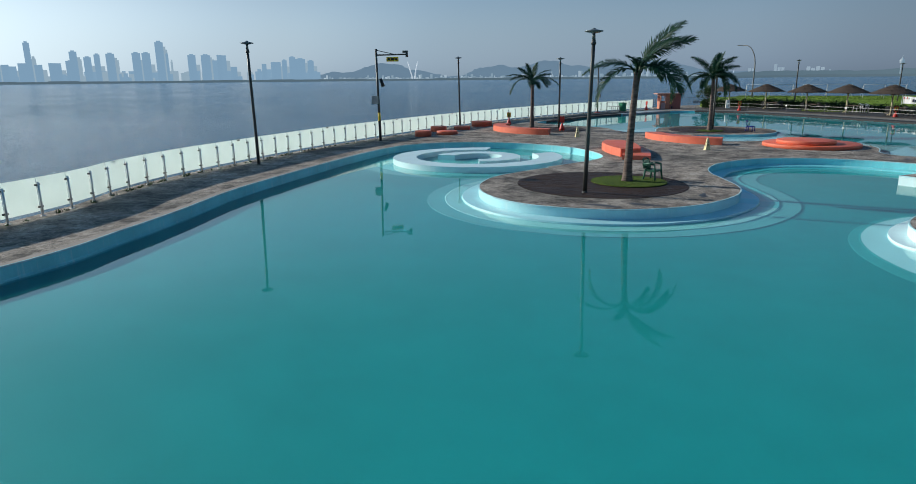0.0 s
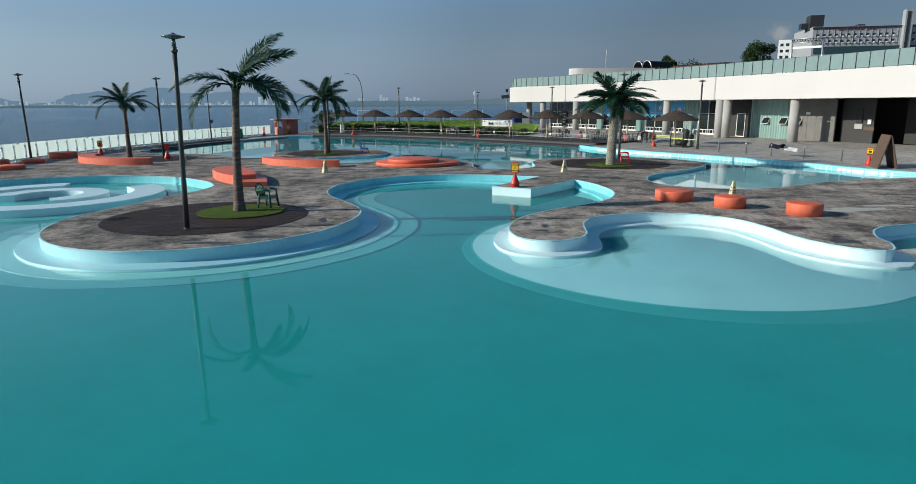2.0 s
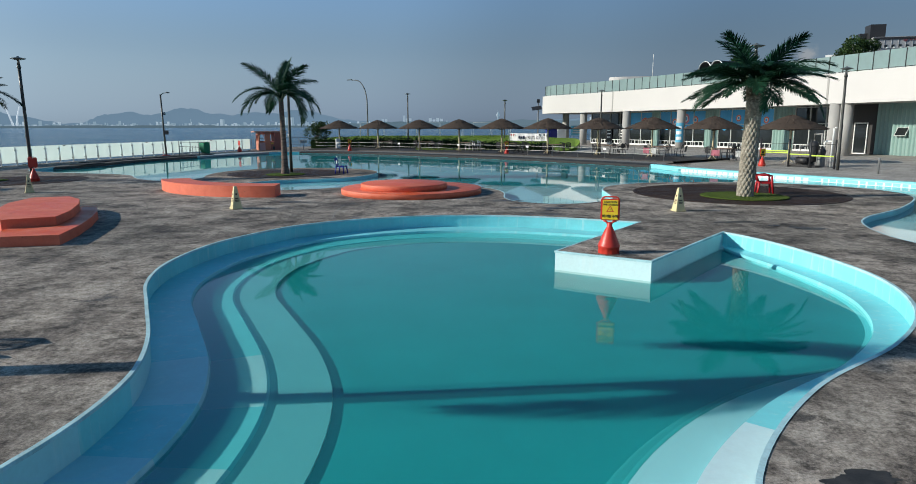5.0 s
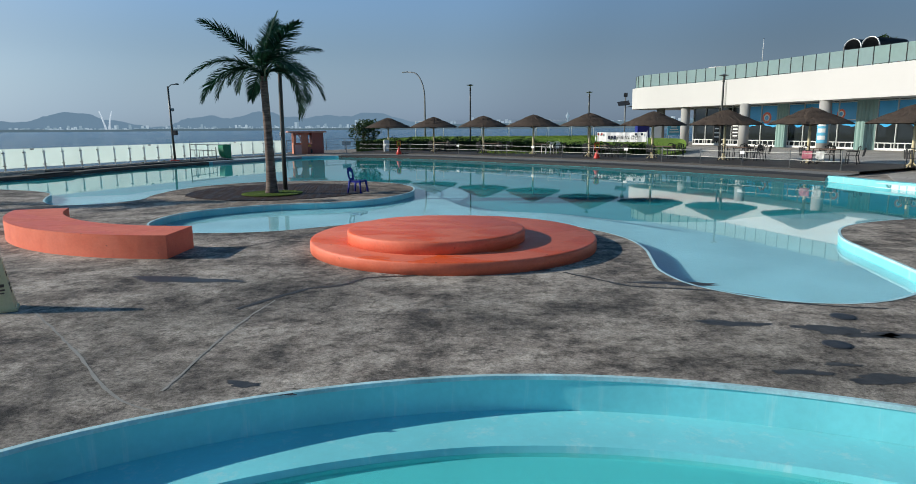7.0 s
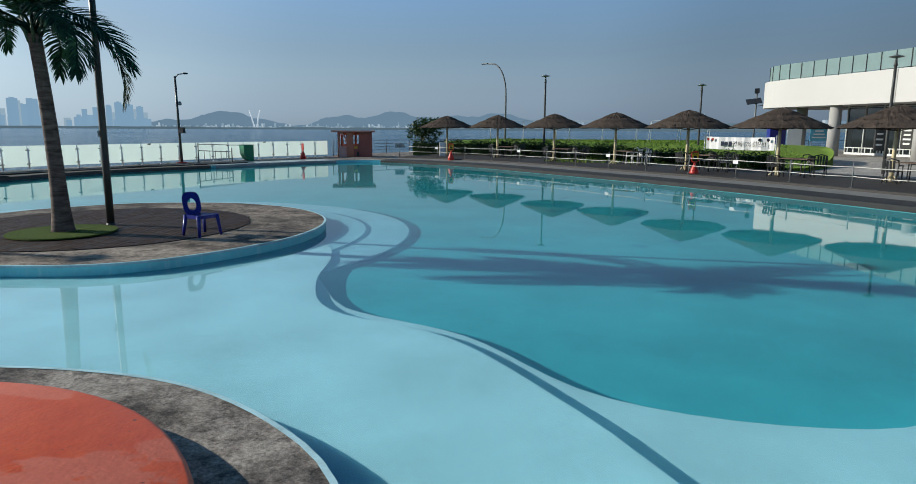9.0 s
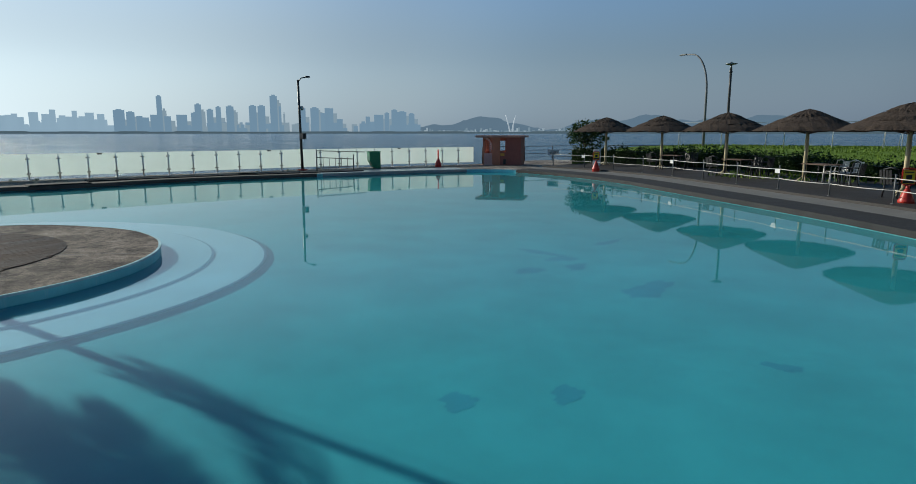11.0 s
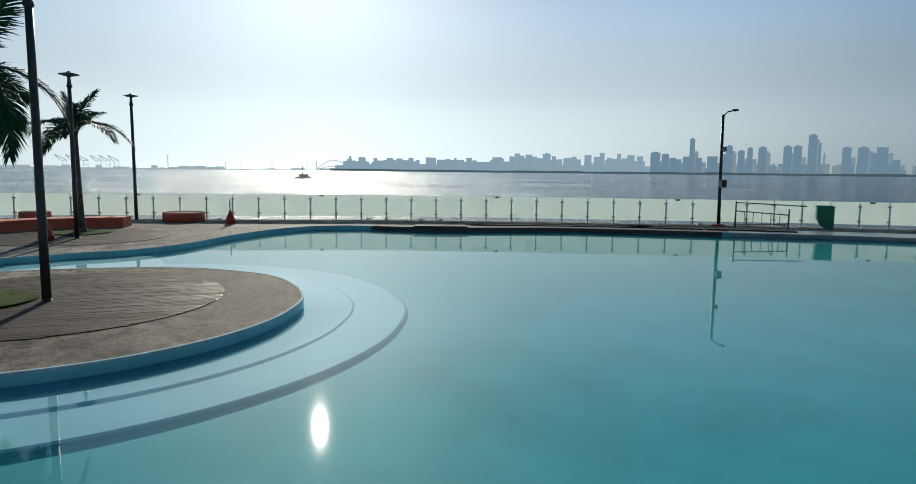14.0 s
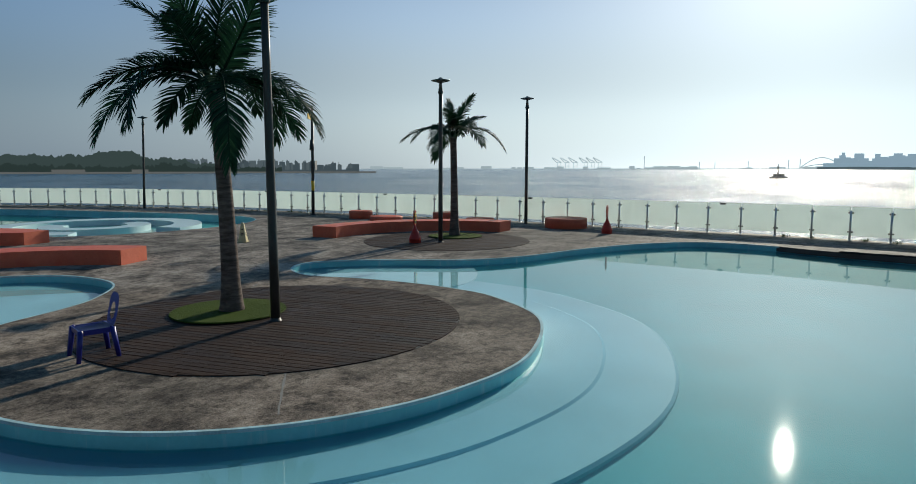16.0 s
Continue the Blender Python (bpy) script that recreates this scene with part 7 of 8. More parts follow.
# rope barrier along the terrace
rope = thing("rope_barrier", pose(0, 0, 0), "white rope barrier on thin steel posts along the terrace", "barrier", kind="structure")
line = edge_n[4:] + out_n[4:] * 2.45
rp = along(line, 2.35)
b = new_bm()
tube(b, [(0, 0, 0), (0, 0, 0.8)], 0.022, 8)
lathe(b, [(0.06, 0), (0.06, 0.012), (0.03, 0.02)], 10)
RPOLE = mesh_of("post", b, POLEGREY)
for (p, a), (q, _) in zip(rp, rp[1:]):
    part("post", RPOLE, None, rope, "", 0.0, pose(p[0], p[1], 0.15))
    for z in (0.36, 0.68):
        b = new_bm()
        c = 0.5 * (p + q)
        tube(b, [(p[0], p[1], 0.15 + z), (0.5 * (p[0] + c[0]), 0.5 * (p[1] + c[1]), 0.135 + z), (c[0], c[1], 0.13 + z), (0.5 * (q[0] + c[0]), 0.5 * (q[1] + c[1]), 0.135 + z), (q[0], q[1], 0.15 + z)], 0.013, 6)
        part("rope", b, ROPE, rope, "white sagging rope")
rnd = random.Random(5)
for (p, a) in rp[2::3]:
    b = new_bm()
    box(b, (0, 0, 0), (0.24, 0.012, 0.14))
    solid("notice_plate", b, WHITEP, "small white notice hung on the rope", "sign", "rope notices", at=pose(p[0] - 0.05, p[1] - 0.05, 0.15 + 0.62, 0, 0, a + 180))

# hedge and meadow edge
b = new_bm()
rnd = random.Random(21)
hedge_line = np.array(spline([(-14.0, 62.9), (-8.5, 61.9), (-3.6, 60.0), (1.4, 56.6), (5.9, 52.4), (8.6, 50.2)], 0.35))
cent = [((float(x), float(y), (0.66 if x < -2 else max(0.40, 0.66 - 0.045 * (x + 2))) + rnd.uniform(-0.06, 0.16)), rnd.uniform(0.42, 0.66)) for x, y in hedge_line]
leaf_cloud(b, cent, 22000, 0.075, rnd, 0.95)
me = bpy.data.meshes.new("hedge")
b.to_mesh(me)
b.free()
me.materials.append(HEDGE)
tagged(new("hedge", me), "clipped dark green hedge behind the parasols", "hedge", kind="stuff")
b = new_bm()
for (x, y), in [(q,) for q in hedge_line]:
    box(b, (x, y, 0.42 if x > 0 else 0.5), (0.55, 0.55, 0.7 if x > 0 else 0.9), None)
tagged(new("hedge_core", mesh_of("hedge_core", b, HEDGE)), "dense dark inside of the hedge", "hedge", kind="stuff")
b = new_bm()
rnd = random.Random(22)
for _ in range(14000):
    x, y = rnd.uniform(-12, 11), rnd.uniform(53, 80)
    if y < 63 - 1.0 * (x + 12) + 0.0 and x > -3 and y < 60 - 0.85 * x:
        continue
    if x < -3 and y < 63.2:
        continue
    h, w, a = rnd.uniform(0.05, 0.13), rnd.uniform(0.02, 0.05), rnd.uniform(0, 6.28)
    c, s = math.cos(a) * w, math.sin(a) * w
    b.faces.new([b.verts.new(q) for q in ((x - c, y - s, lawn_z(x, y) - 0.02), (x + c, y + s, lawn_z(x, y) - 0.02), (x + rnd.uniform(-0.05, 0.05), y + rnd.uniform(-0.05, 0.05), lawn_z(x, y) + h))])
me = bpy.data.meshes.new("grass")
b.to_mesh(me)
b.free()
me.materials.append(LAWN)
tagged(new("grass", me), "short uneven green grass blades on the lawn", "grass", kind="stuff")

# railing at the shore behind the lawn
shore = thing("shore_railing", pose(0, 0, 0), "dark steel railing along the shore", "railing", kind="structure")
st = [q for q in along(coast_n - np.array([-0.5, 1.2]), 2.4, 2.0) if q[0][0] < 60]
b = new_bm()
tube(b, [(0, 0, 0), (0, 0, 1.1)], 0.03, 6)
SPOST = mesh_of("post", b, DARKMETAL)
for (p, a), (q, _) in zip(st, st[1:]):
    part("post", SPOST, None, shore, "", 0.0, pose(p[0], p[1], 0))
    for z in (0.3, 0.55, 0.8, 1.08):
        b = new_bm()
        tube(b, [(p[0], p[1], z), (q[0], q[1], z)], 0.022 if z > 1 else 0.014, 6, False)
        part("rail", b, DARKMETAL, shore)

# thin white frames standing on the lawn
for x, y, w, rz in ((-7.5, 71.0, 5.5, 12), (-1.0, 72.0, 5.5, 10), (5.0, 70.0, 4.5, 15)):
    fr = thing("goal_frame", pose(x, y, lawn_z(x, y) - 0.1, 0, 0, rz), "thin white steel frame standing on the lawn", "frame", "white frames on the lawn")
    for dx in (-w / 2, 0, w / 2):
        b = new_bm()
        tube(b, [(dx, 0, -0.1), (dx, 0, 1.75)], 0.022, 6)
        tube(b, [(dx, 1.0, -0.1), (dx, 0.1, 1.7)], 0.016, 6)
        part("upright", b, FRAME, fr)
    b = new_bm()
    tube(b, [(-w / 2, 0, 1.75), (w / 2, 0, 1.75)], 0.016, 6)
    part("crossbar", b, FRAME, fr)

# banner beside the lawn
banner = thing("banner", pose(7.6, 56.2, 0, 0, 0, -40), "white cloth banner with dark lettering tied to two posts", "banner")
b = new_bm()
n = 24
g = [[b.verts.new((-2.1 + 4.2 * i / n, 0.05 * math.sin(i * 0.9) + 0.03 * math.sin(i * 2.1), 0.95 + 0.7 * j - 0.03 * math.sin(math.pi * i / n))) for i in range(n + 1)] for j in (0, 1)]
for i in range(n):
    b.faces.new((g[0][i], g[0][i + 1], g[1][i + 1], g[1][i]))
cloth = part("cloth", b, BANNER, banner)
for k, x in enumerate((-0.95, -0.7, -0.45)):
    b = new_bm()
    box(b, (x, -0.11, 1.26), (0.2, 0.01, 0.26 - 0.04 * (k % 2)))
    part("printed_bar", b, NAVY, banner, "dark printed bar")
for word, x in (("카페", 0.0), ("5%", 0.62), ("할인!!", 1.3)):
    part("lettering", text_mesh(word, 0.34, BLACK, "lettering"), None, banner, "dark lettering", 0.0, pose(x, -0.12, 1.24, 90))
for x in (-1.9, -1.6, 1.3, 1.8):
    b = new_bm()
    lathe(b, [(0.0, 0.0), (0.09, 0.0)], 12)
    part("printed_dot", b, REDP if x < 0 else NAVY, banner, "printed dot", 0.0, pose(x, -0.11, 1.5, 90))
for x in (-2.2, 2.2):
    b = new_bm()
    tube(b, [(x, 0, 0), (x, 0, 1.75)], 0.03, 8)
    part("post", b, GALV, banner)


# terrace tables and metal chairs
def metal_chair(x, y, rz, mat=DARKMETAL, z=0.17, label="black metal garden armchair on the terrace"):
    root = thing("garden_chair", pose(x, y, z, 0, 0, rz), label, "chair", "terrace chairs")
    b = new_bm()
    box(b, (0, 0, 0.43), (0.44, 0.43, 0.025))
    part("seat", b, mat, root, "", 0.01)
    for k in range(4):
        b = new_bm()
        box(b, (-0.15 + 0.1 * k, 0.25, 0.645), (0.07, 0.02, 0.41), pose(0, 0.0, 0, -11) @ pose(0, 0.12, 0.05))
        part("back_bar", b, mat, root)
    b = new_bm()
    tube(b, [(-0.22, 0.21, 0.43), (-0.22, 0.29, 0.82), (0, 0.31, 0.88), (0.22, 0.29, 0.82), (0.22, 0.21, 0.43)], 0.026, 6)
    part("backrest", b, mat, root)
    for sx in (-1, 1):
        b = new_bm()
        tube(b, [(sx * 0.23, -0.22, 0.0), (sx * 0.23, -0.2, 0.43), (sx * 0.24, -0.18, 0.64), (sx * 0.24, 0.25, 0.64)], 0.024, 6)
        tube(b, [(sx * 0.23, 0.28, 0.0), (sx * 0.22, 0.2, 0.45)], 0.024, 6)
        part("leg", b, mat, root)


def metal_table(x, y, rz, z=0.17, mat=LIMB_WOOD):
    root = thing("terrace_table", pose(x, y, z, 0, 0, rz), "brown slatted table with dark metal legs on the terrace", "table", "terrace tables")
    for k in range(6):
        b = new_bm()
        box(b, (0, -0.33 + 0.132 * k, 0.72), (1.3, 0.115, 0.03))
        part("slat", b, mat, root)
    for sx in (-1, 1):
        for sy in (-1, 1):
            b = new_bm()
            tube(b, [(sx * 0.55, sy * 0.32, 0), (sx * 0.5, sy * 0.28, 0.71)], 0.022, 6)
            part("leg", b, DARKMETAL, root)


rnd = random.Random(9)
for k, (x, y) in enumerate(PARASOLS[1:9]):
    n = out_n[int(np.argmin(((edge_n - np.array([x, y])) ** 2).sum(1)))]
    a = math.degrees(math.atan2(n[1], n[0])) - 90
    tx, ty = x + 0.9 * math.cos(radians(a)), y + 0.9 * math.sin(radians(a))
    metal_table(tx, ty, a)
    for j, (dx, dy, rr) in enumerate(((-0.35, 0.75, 0), (0.4, 0.8, 10), (-0.4, -0.75, 180), (1.15, 0.1, -80))):
        if rnd.random() < 0.78:
            c, s = math.cos(radians(a)), math.sin(radians(a))
            metal_chair(tx + c * dx - s * dy, ty + s * dx + c * dy, a + rr + rnd.uniform(-20, 20), WHITEP if (k == 2 and j < 2) else DARKMETAL, 0.17,
                        "white plastic garden armchair on the terrace" if (k == 2 and j < 2) else "black metal garden armchair on the terrace")
# towels on the ropes
for (x, y, mt, w) in ((13.6, 37.2, WHITEP, 0.4), (13.25, 37.7, PINK, 0.5), (16.2, 33.6, PINK, 0.55), (16.9, 32.1, WHITEP, 0.3)):
    b = new_bm()
    n = 6
    g = [[b.verts.new((-w / 2 + w * i / n, sgn * 0.03 + 0.015 * math.sin(i * 1.7), z)) for i in range(n + 1)] for sgn, z in ((-1, 0.5), (-0.4, 0.83), (0.4, 0.83), (1, 0.46))]
    for q0, q1 in zip(g, g[1:]):
        for i in range(n):
            b.faces.new((q0[i], q0[i + 1], q1[i + 1], q1[i]))
    bmesh.ops.solidify(b, geom=b.faces[:], thickness=0.008)
    solid("towel", b, mt, "towel hung over the rope barrier to dry", "towel", "towels on the rope", at=pose(x, y, 0.05, 0, 0, -58))

# bollards along the plaza edge
b = new_bm()
lathe(b, [(0.05, 0), (0.05, 0.72), (0.055, 0.73), (0.055, 0.78), (0.0, 0.8)], 12)
BOLLARD = mesh_of("bollard", b, GALV)
for x, y in ((20.3, 24.8), (21.2, 22.6), (22.0, 20.8), (22.9, 18.6), (23.9, 16.4), (24.7, 14.5)):
    o = new("bollard", BOLLARD)
    o.matrix_basis = pose(x, y, 0.02)
    tagged(o, "slim grey steel bollard at the plaza edge", "bollard", "plaza bollards")
b = new_bm()
n = 10
g = [[b.verts.new((-0.5 + 1.0 * i / n, sgn * 0.12 + 0.04 * math.sin(i * 1.3), z + 0.04 * math.sin(i * 0.8))) for i in range(n + 1)] for sgn, z in ((-1, 0.55), (-0.3, 0.82), (0.4, 0.8), (1, 0.6))]
for q0, q1 in zip(g, g[1:]):
    for i in range(n):
        b.faces.new((q0[i], q0[i + 1], q1[i + 1], q1[i]))
bmesh.ops.solidify(b, geom=b.faces[:], thickness=0.01)
cl = thing("garment", pose(22.2, 20.5, 0.02, 0, 0, -60), "dark blue and white cloth draped over a bollard", "cloth")
part("dark_cloth", b, NAVY, cl)
b = new_bm()
g = [[b.verts.new((0.4 + 1.0 * i / n, sgn * 0.1 + 0.03 * math.sin(i * 1.1), z - 0.012 * i)) for i in range(n + 1)] for sgn, z in ((-1, 0.5), (0, 0.74), (1, 0.5))]
for q0, q1 in zip(g, g[1:]):
    for i in range(n):
        b.faces.new((q0[i], q0[i + 1], q1[i + 1], q1[i]))
bmesh.ops.solidify(b, geom=b.faces[:], thickness=0.01)
part("white_cloth", b, WHITEP, cl)

# big wooden A-frame stand with a small poster
stand = thing("sign_stand", pose(23.95, 12.9, 0.02, 0, 0, 70), "large dark brown wooden A-frame stand", "sign stand")
for sy, rx in ((-0.45, -14), (0.45, 14)):
    b = new_bm()
    box(b, (0, 0, 0.9), (1.6, 0.06, 1.8))
    part("board", b, LIMB_WOOD, stand, "", 0.02, pose(0, sy, 0, rx))
poster = part("poster", mesh_of("poster", (lambda bb: (box(bb, (0.1, -0.05, 0.35), (0.9, 0.02, 0.6)), bb)[1])(new_bm()), SIGNBLUE), None, stand, "blue poster", 0.0, pose(0, -0.45, 0, -14))

# pump and fenced plant under the last parasol
pump = thing("water_pump", pose(19.3, 29.6, 0.1, 0, 0, -60), "black and grey water pump with pipes on the plaza", "pump")
b = new_bm()
tube(b, [(-0.3, 0, 0.35), (0.35, 0, 0.35)], 0.19, 14)
part("motor", b, DARKMETAL, pump)
b = new_bm()
lathe(b, [(0.16, 0.0), (0.17, 0.3), (0.26, 0.8), (0.24, 1.0), (0.1, 1.1)], 16, (0.5, 0.1, 0.3))
part("filter_tank", b, DARKMETAL, pump)
b = new_bm()
tube(b, [(0.5, 0.1, 1.35), (0.5, 0.1, 1.75), (0.9, 0.1, 1.78), (0.92, 0.1, 1.2)], 0.05, 8)
tube(b, [(-0.2, 0, 0.5), (-0.2, 0.1, 1.1), (0.2, 0.15, 1.15)], 0.05, 8)
part("pipe", b, GREY, pump, "grey plastic pipe")
b = new_bm()
box(b, (0.2, 0, 0.06), (1.5, 0.7, 0.12))
part("base", b, DARKMETAL, pump, "", 0.01)
TAPE = painted("tape_yellow_green", (0.45, 0.60, 0.05), 0.5)
tape = thing("tape_barrier", pose(18.6, 29.9, 0.05, 0, 0, -60), "black wire mesh barrier strung with yellow-green tape", "barrier")
for x in (-1.6, 0.1, 1.3, 2.6):
    b = new_bm()
    tube(b, [(x, 0, 0), (x, 0, 1.55)], 0.05, 8)
    part("post", b, DARKMETAL, tape)
for x0, x1, z in ((-1.6, 0.1, 0.8), (0.1, 1.3, 0.74), (1.3, 2.6, 0.7), (-1.6, 0.1, 0.9)):
    b = new_bm()
    box(b, ((x0 + x1) / 2, 0, z), (x1 - x0, 0.008, 0.06))
    part("tape", b, TAPE, tape, "yellow-green plastic tape")
for z in (1.3, 0.14):
    b = new_bm()
    tube(b, [(-1.6, 0.02, z), (2.6, 0.02, z)], 0.012, 6)
    part("rail", b, DARKMETAL, tape)
for k in range(34):
    b = new_bm()
    tube(b, [(-1.55 + 0.124 * k, 0.02, 0.14), (-1.55 + 0.124 * k, 0.02, 1.3)], 0.004, 4)
    part("wire", b, DARKMETAL, tape)
# pump and sand filter with white pipes behind the barrier
pump = thing("pool_pump", pose(18.6, 29.9, 0.05, 0, 0, -60) @ pose(1.45, 0.75, 0), "dark pool pump and sand filter with white pipes", "pump")
b = new_bm()
lathe(b, [(0.16, 0.0), (0.19, 0.04), (0.2, 0.3), (0.2, 0.56), (0.17, 0.6), (0.13, 0.62)], 20)
part("filter_base", b, POLEGREY, pump, "grey ribbed filter body")
b = new_bm()
lathe(b, [(0.14, 0.62), (0.2, 0.78), (0.22, 0.92), (0.2, 0.99), (0.1, 1.05), (0.06, 1.06), (0.06, 1.14), (0.0, 1.15)], 20)
part("filter_tank", b, DARKMETAL, pump, "black dome-topped tank")
b = new_bm()
tube(b, [(-1.0, 0, 0.22), (-0.95, 0, 0.22), (-0.45, 0, 0.22), (-0.4, 0, 0.22)], [0.10, 0.14, 0.14, 0.09], 14)
part("motor", b, POLEGREY, pump, "grey pump motor")
b = new_bm()
box(b, (-0.7, 0, 0.05), (0.75, 0.32, 0.1))
part("motor_foot", b, DARKMETAL, pump, "", 0.02)
for pts in ([(-0.42, 0.05, 0.25), (-0.42, 0.05, 0.86), (-0.36, 0.05, 0.92), (-0.15, 0.03, 0.92)], [(0.05, 0.1, 1.05), (0.05, 0.1, 1.4), (0.1, 0.1, 1.44), (0.42, 0.1, 1.44), (0.46, 0.1, 1.4), (0.46, 0.1, 0.1)], [(0.46, 0.14, 1.4), (0.46, 0.14, 2.1), (0.52, 0.14, 2.15), (0.62, 0.14, 2.15)]):
    b = new_bm()
    tube(b, pts, 0.045, 10)
    part("pipe", b, WHITEP, pump, "white plastic pipe")
cone_sign(17.6, 30.6, 10, False, 0.05)


# == far shore, port and city
def far_box(b, b0, b1, d, z1, z0=-3.2, deep=60.0):
    """A block between two bearings from the pool, at a distance."""
    if d > 2000:
        k = 4300.0 / 2800.0
        d, z1, z0, deep = d * k, z1 * k, z0 * k if z0 > 0 else z0, 40.0
    a0, a1 = radians(b0), radians(b1)
    poly = [(d * math.sin(a), 30 + d * math.cos(a)) for a in (a0, a1)] + [((d + deep) * math.sin(a), 30 + (d + deep) * math.cos(a)) for a in (a1, a0)]
    prism(b, poly[::-1] if b1 > b0 else poly, z0, z1)


# the glow colours carry the haze over city, hills and port
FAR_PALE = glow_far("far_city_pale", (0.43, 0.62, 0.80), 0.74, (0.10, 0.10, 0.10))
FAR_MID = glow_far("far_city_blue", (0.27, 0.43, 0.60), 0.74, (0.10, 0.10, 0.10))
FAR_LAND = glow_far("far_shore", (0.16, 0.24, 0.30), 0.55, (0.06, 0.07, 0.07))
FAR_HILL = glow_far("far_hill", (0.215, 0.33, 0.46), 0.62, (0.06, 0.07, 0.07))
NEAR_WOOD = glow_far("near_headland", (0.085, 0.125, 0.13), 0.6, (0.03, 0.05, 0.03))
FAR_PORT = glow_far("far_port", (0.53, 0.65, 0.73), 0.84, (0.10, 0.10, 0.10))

WEST_CITY = [(-92.9, -91.3, 44), (-93.6, -92.9, 24), (-91.3, -89.3, 33), (-89.0, -88.8, 58), (-88.8, -86.9, 24), (-86.9, -84.8, 34), (-84.7, -82.9, 56), (-82.3, -79.9, 47), (-79.8, -79.0, 70), (-79.0, -78.3, 35), (-78.3, -77.4, 88), (-77.4, -77.0, 79), (-76.9, -76.3, 84), (-76.3, -75.4, 89), (-75.4, -74.7, 88), (-74.6, -73.7, 84), (-73.6, -72.1, 85), (-71.8, -71.2, 83), (-71.0, -70.0, 94), (-69.9, -68.2, 90), (-68.2, -67.6, 84), (-67.4, -66.9, 79)]
MID_CITY = [(-66.3, -65.5, 85), (-65.4, -64.8, 78), (-64.7, -63.8, 63), (-63.2, -62.8, 138), (-63.7, -63.2, 69), (-62.7, -62.2, 64), (-61.8, -61.0, 70), (-60.7, -60.0, 78), (-60.4, -59.9, 110), (-59.5, -59.0, 91), (-58.8, -58.4, 101), (-58.0, -57.4, 104), (-56.2, -55.6, 107), (-55.5, -54.9, 107), (-54.5, -53.9, 147), (-53.8, -53.6, 105), (-52.2, -51.6, 101), (-51.2, -50.5, 101), (-50.4, -49.2, 111), (-49.0, -48.5, 57), (-46.9, -45.8, 65), (-45.8, -45.0, 75), (-44.9, -44.5, 82), (-44.3, -43.8, 94), (-43.8, -43.0, 87), (-42.8, -42.3, 80)]
rnd = random.Random(31)
BACK_ROWS = [(b0 + 0.35, b1 + 0.3, h * (0.62 + 0.3 * ((k * 37) % 10) / 10)) for k, (b0, b1, h) in enumerate(MID_CITY)]
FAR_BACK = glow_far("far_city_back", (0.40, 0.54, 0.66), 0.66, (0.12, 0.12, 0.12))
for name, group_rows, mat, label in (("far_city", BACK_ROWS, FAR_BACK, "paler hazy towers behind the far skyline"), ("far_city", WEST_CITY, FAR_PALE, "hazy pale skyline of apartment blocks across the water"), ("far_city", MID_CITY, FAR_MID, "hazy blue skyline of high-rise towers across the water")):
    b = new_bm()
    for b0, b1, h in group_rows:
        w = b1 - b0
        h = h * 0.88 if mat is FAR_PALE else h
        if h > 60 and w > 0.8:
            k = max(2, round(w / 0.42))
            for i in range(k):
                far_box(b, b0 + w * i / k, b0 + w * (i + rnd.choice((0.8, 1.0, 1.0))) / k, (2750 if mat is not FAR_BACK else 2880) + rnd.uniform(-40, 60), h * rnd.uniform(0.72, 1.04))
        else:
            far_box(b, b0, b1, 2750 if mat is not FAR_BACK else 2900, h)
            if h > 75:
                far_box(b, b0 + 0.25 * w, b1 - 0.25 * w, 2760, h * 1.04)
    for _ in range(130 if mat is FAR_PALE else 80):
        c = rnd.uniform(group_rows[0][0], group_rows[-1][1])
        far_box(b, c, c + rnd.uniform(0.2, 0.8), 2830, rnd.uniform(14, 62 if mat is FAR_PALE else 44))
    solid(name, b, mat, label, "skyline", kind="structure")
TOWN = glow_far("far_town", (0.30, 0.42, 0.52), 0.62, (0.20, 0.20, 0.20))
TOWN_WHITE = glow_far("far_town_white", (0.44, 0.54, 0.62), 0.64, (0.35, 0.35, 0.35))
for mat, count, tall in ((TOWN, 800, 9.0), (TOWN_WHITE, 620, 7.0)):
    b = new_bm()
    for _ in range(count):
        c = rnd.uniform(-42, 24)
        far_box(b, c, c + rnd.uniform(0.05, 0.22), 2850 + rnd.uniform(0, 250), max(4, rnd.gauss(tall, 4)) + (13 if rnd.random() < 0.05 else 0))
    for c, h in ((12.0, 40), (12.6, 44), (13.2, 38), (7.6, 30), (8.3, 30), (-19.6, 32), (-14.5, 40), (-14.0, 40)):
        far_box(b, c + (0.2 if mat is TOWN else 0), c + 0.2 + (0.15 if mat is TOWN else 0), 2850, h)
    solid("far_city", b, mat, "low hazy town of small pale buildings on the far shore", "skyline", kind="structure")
b = new_bm()
a = -94.0
while a < 26:
    far_box(b, a, a + 2.0, 2650, 6.0 + rnd.uniform(-1, 1.5), deep=30)
    a += 2.0
solid("far_shore", b, FAR_LAND, "dark low sea wall of the far shore", "shore", kind="structure")


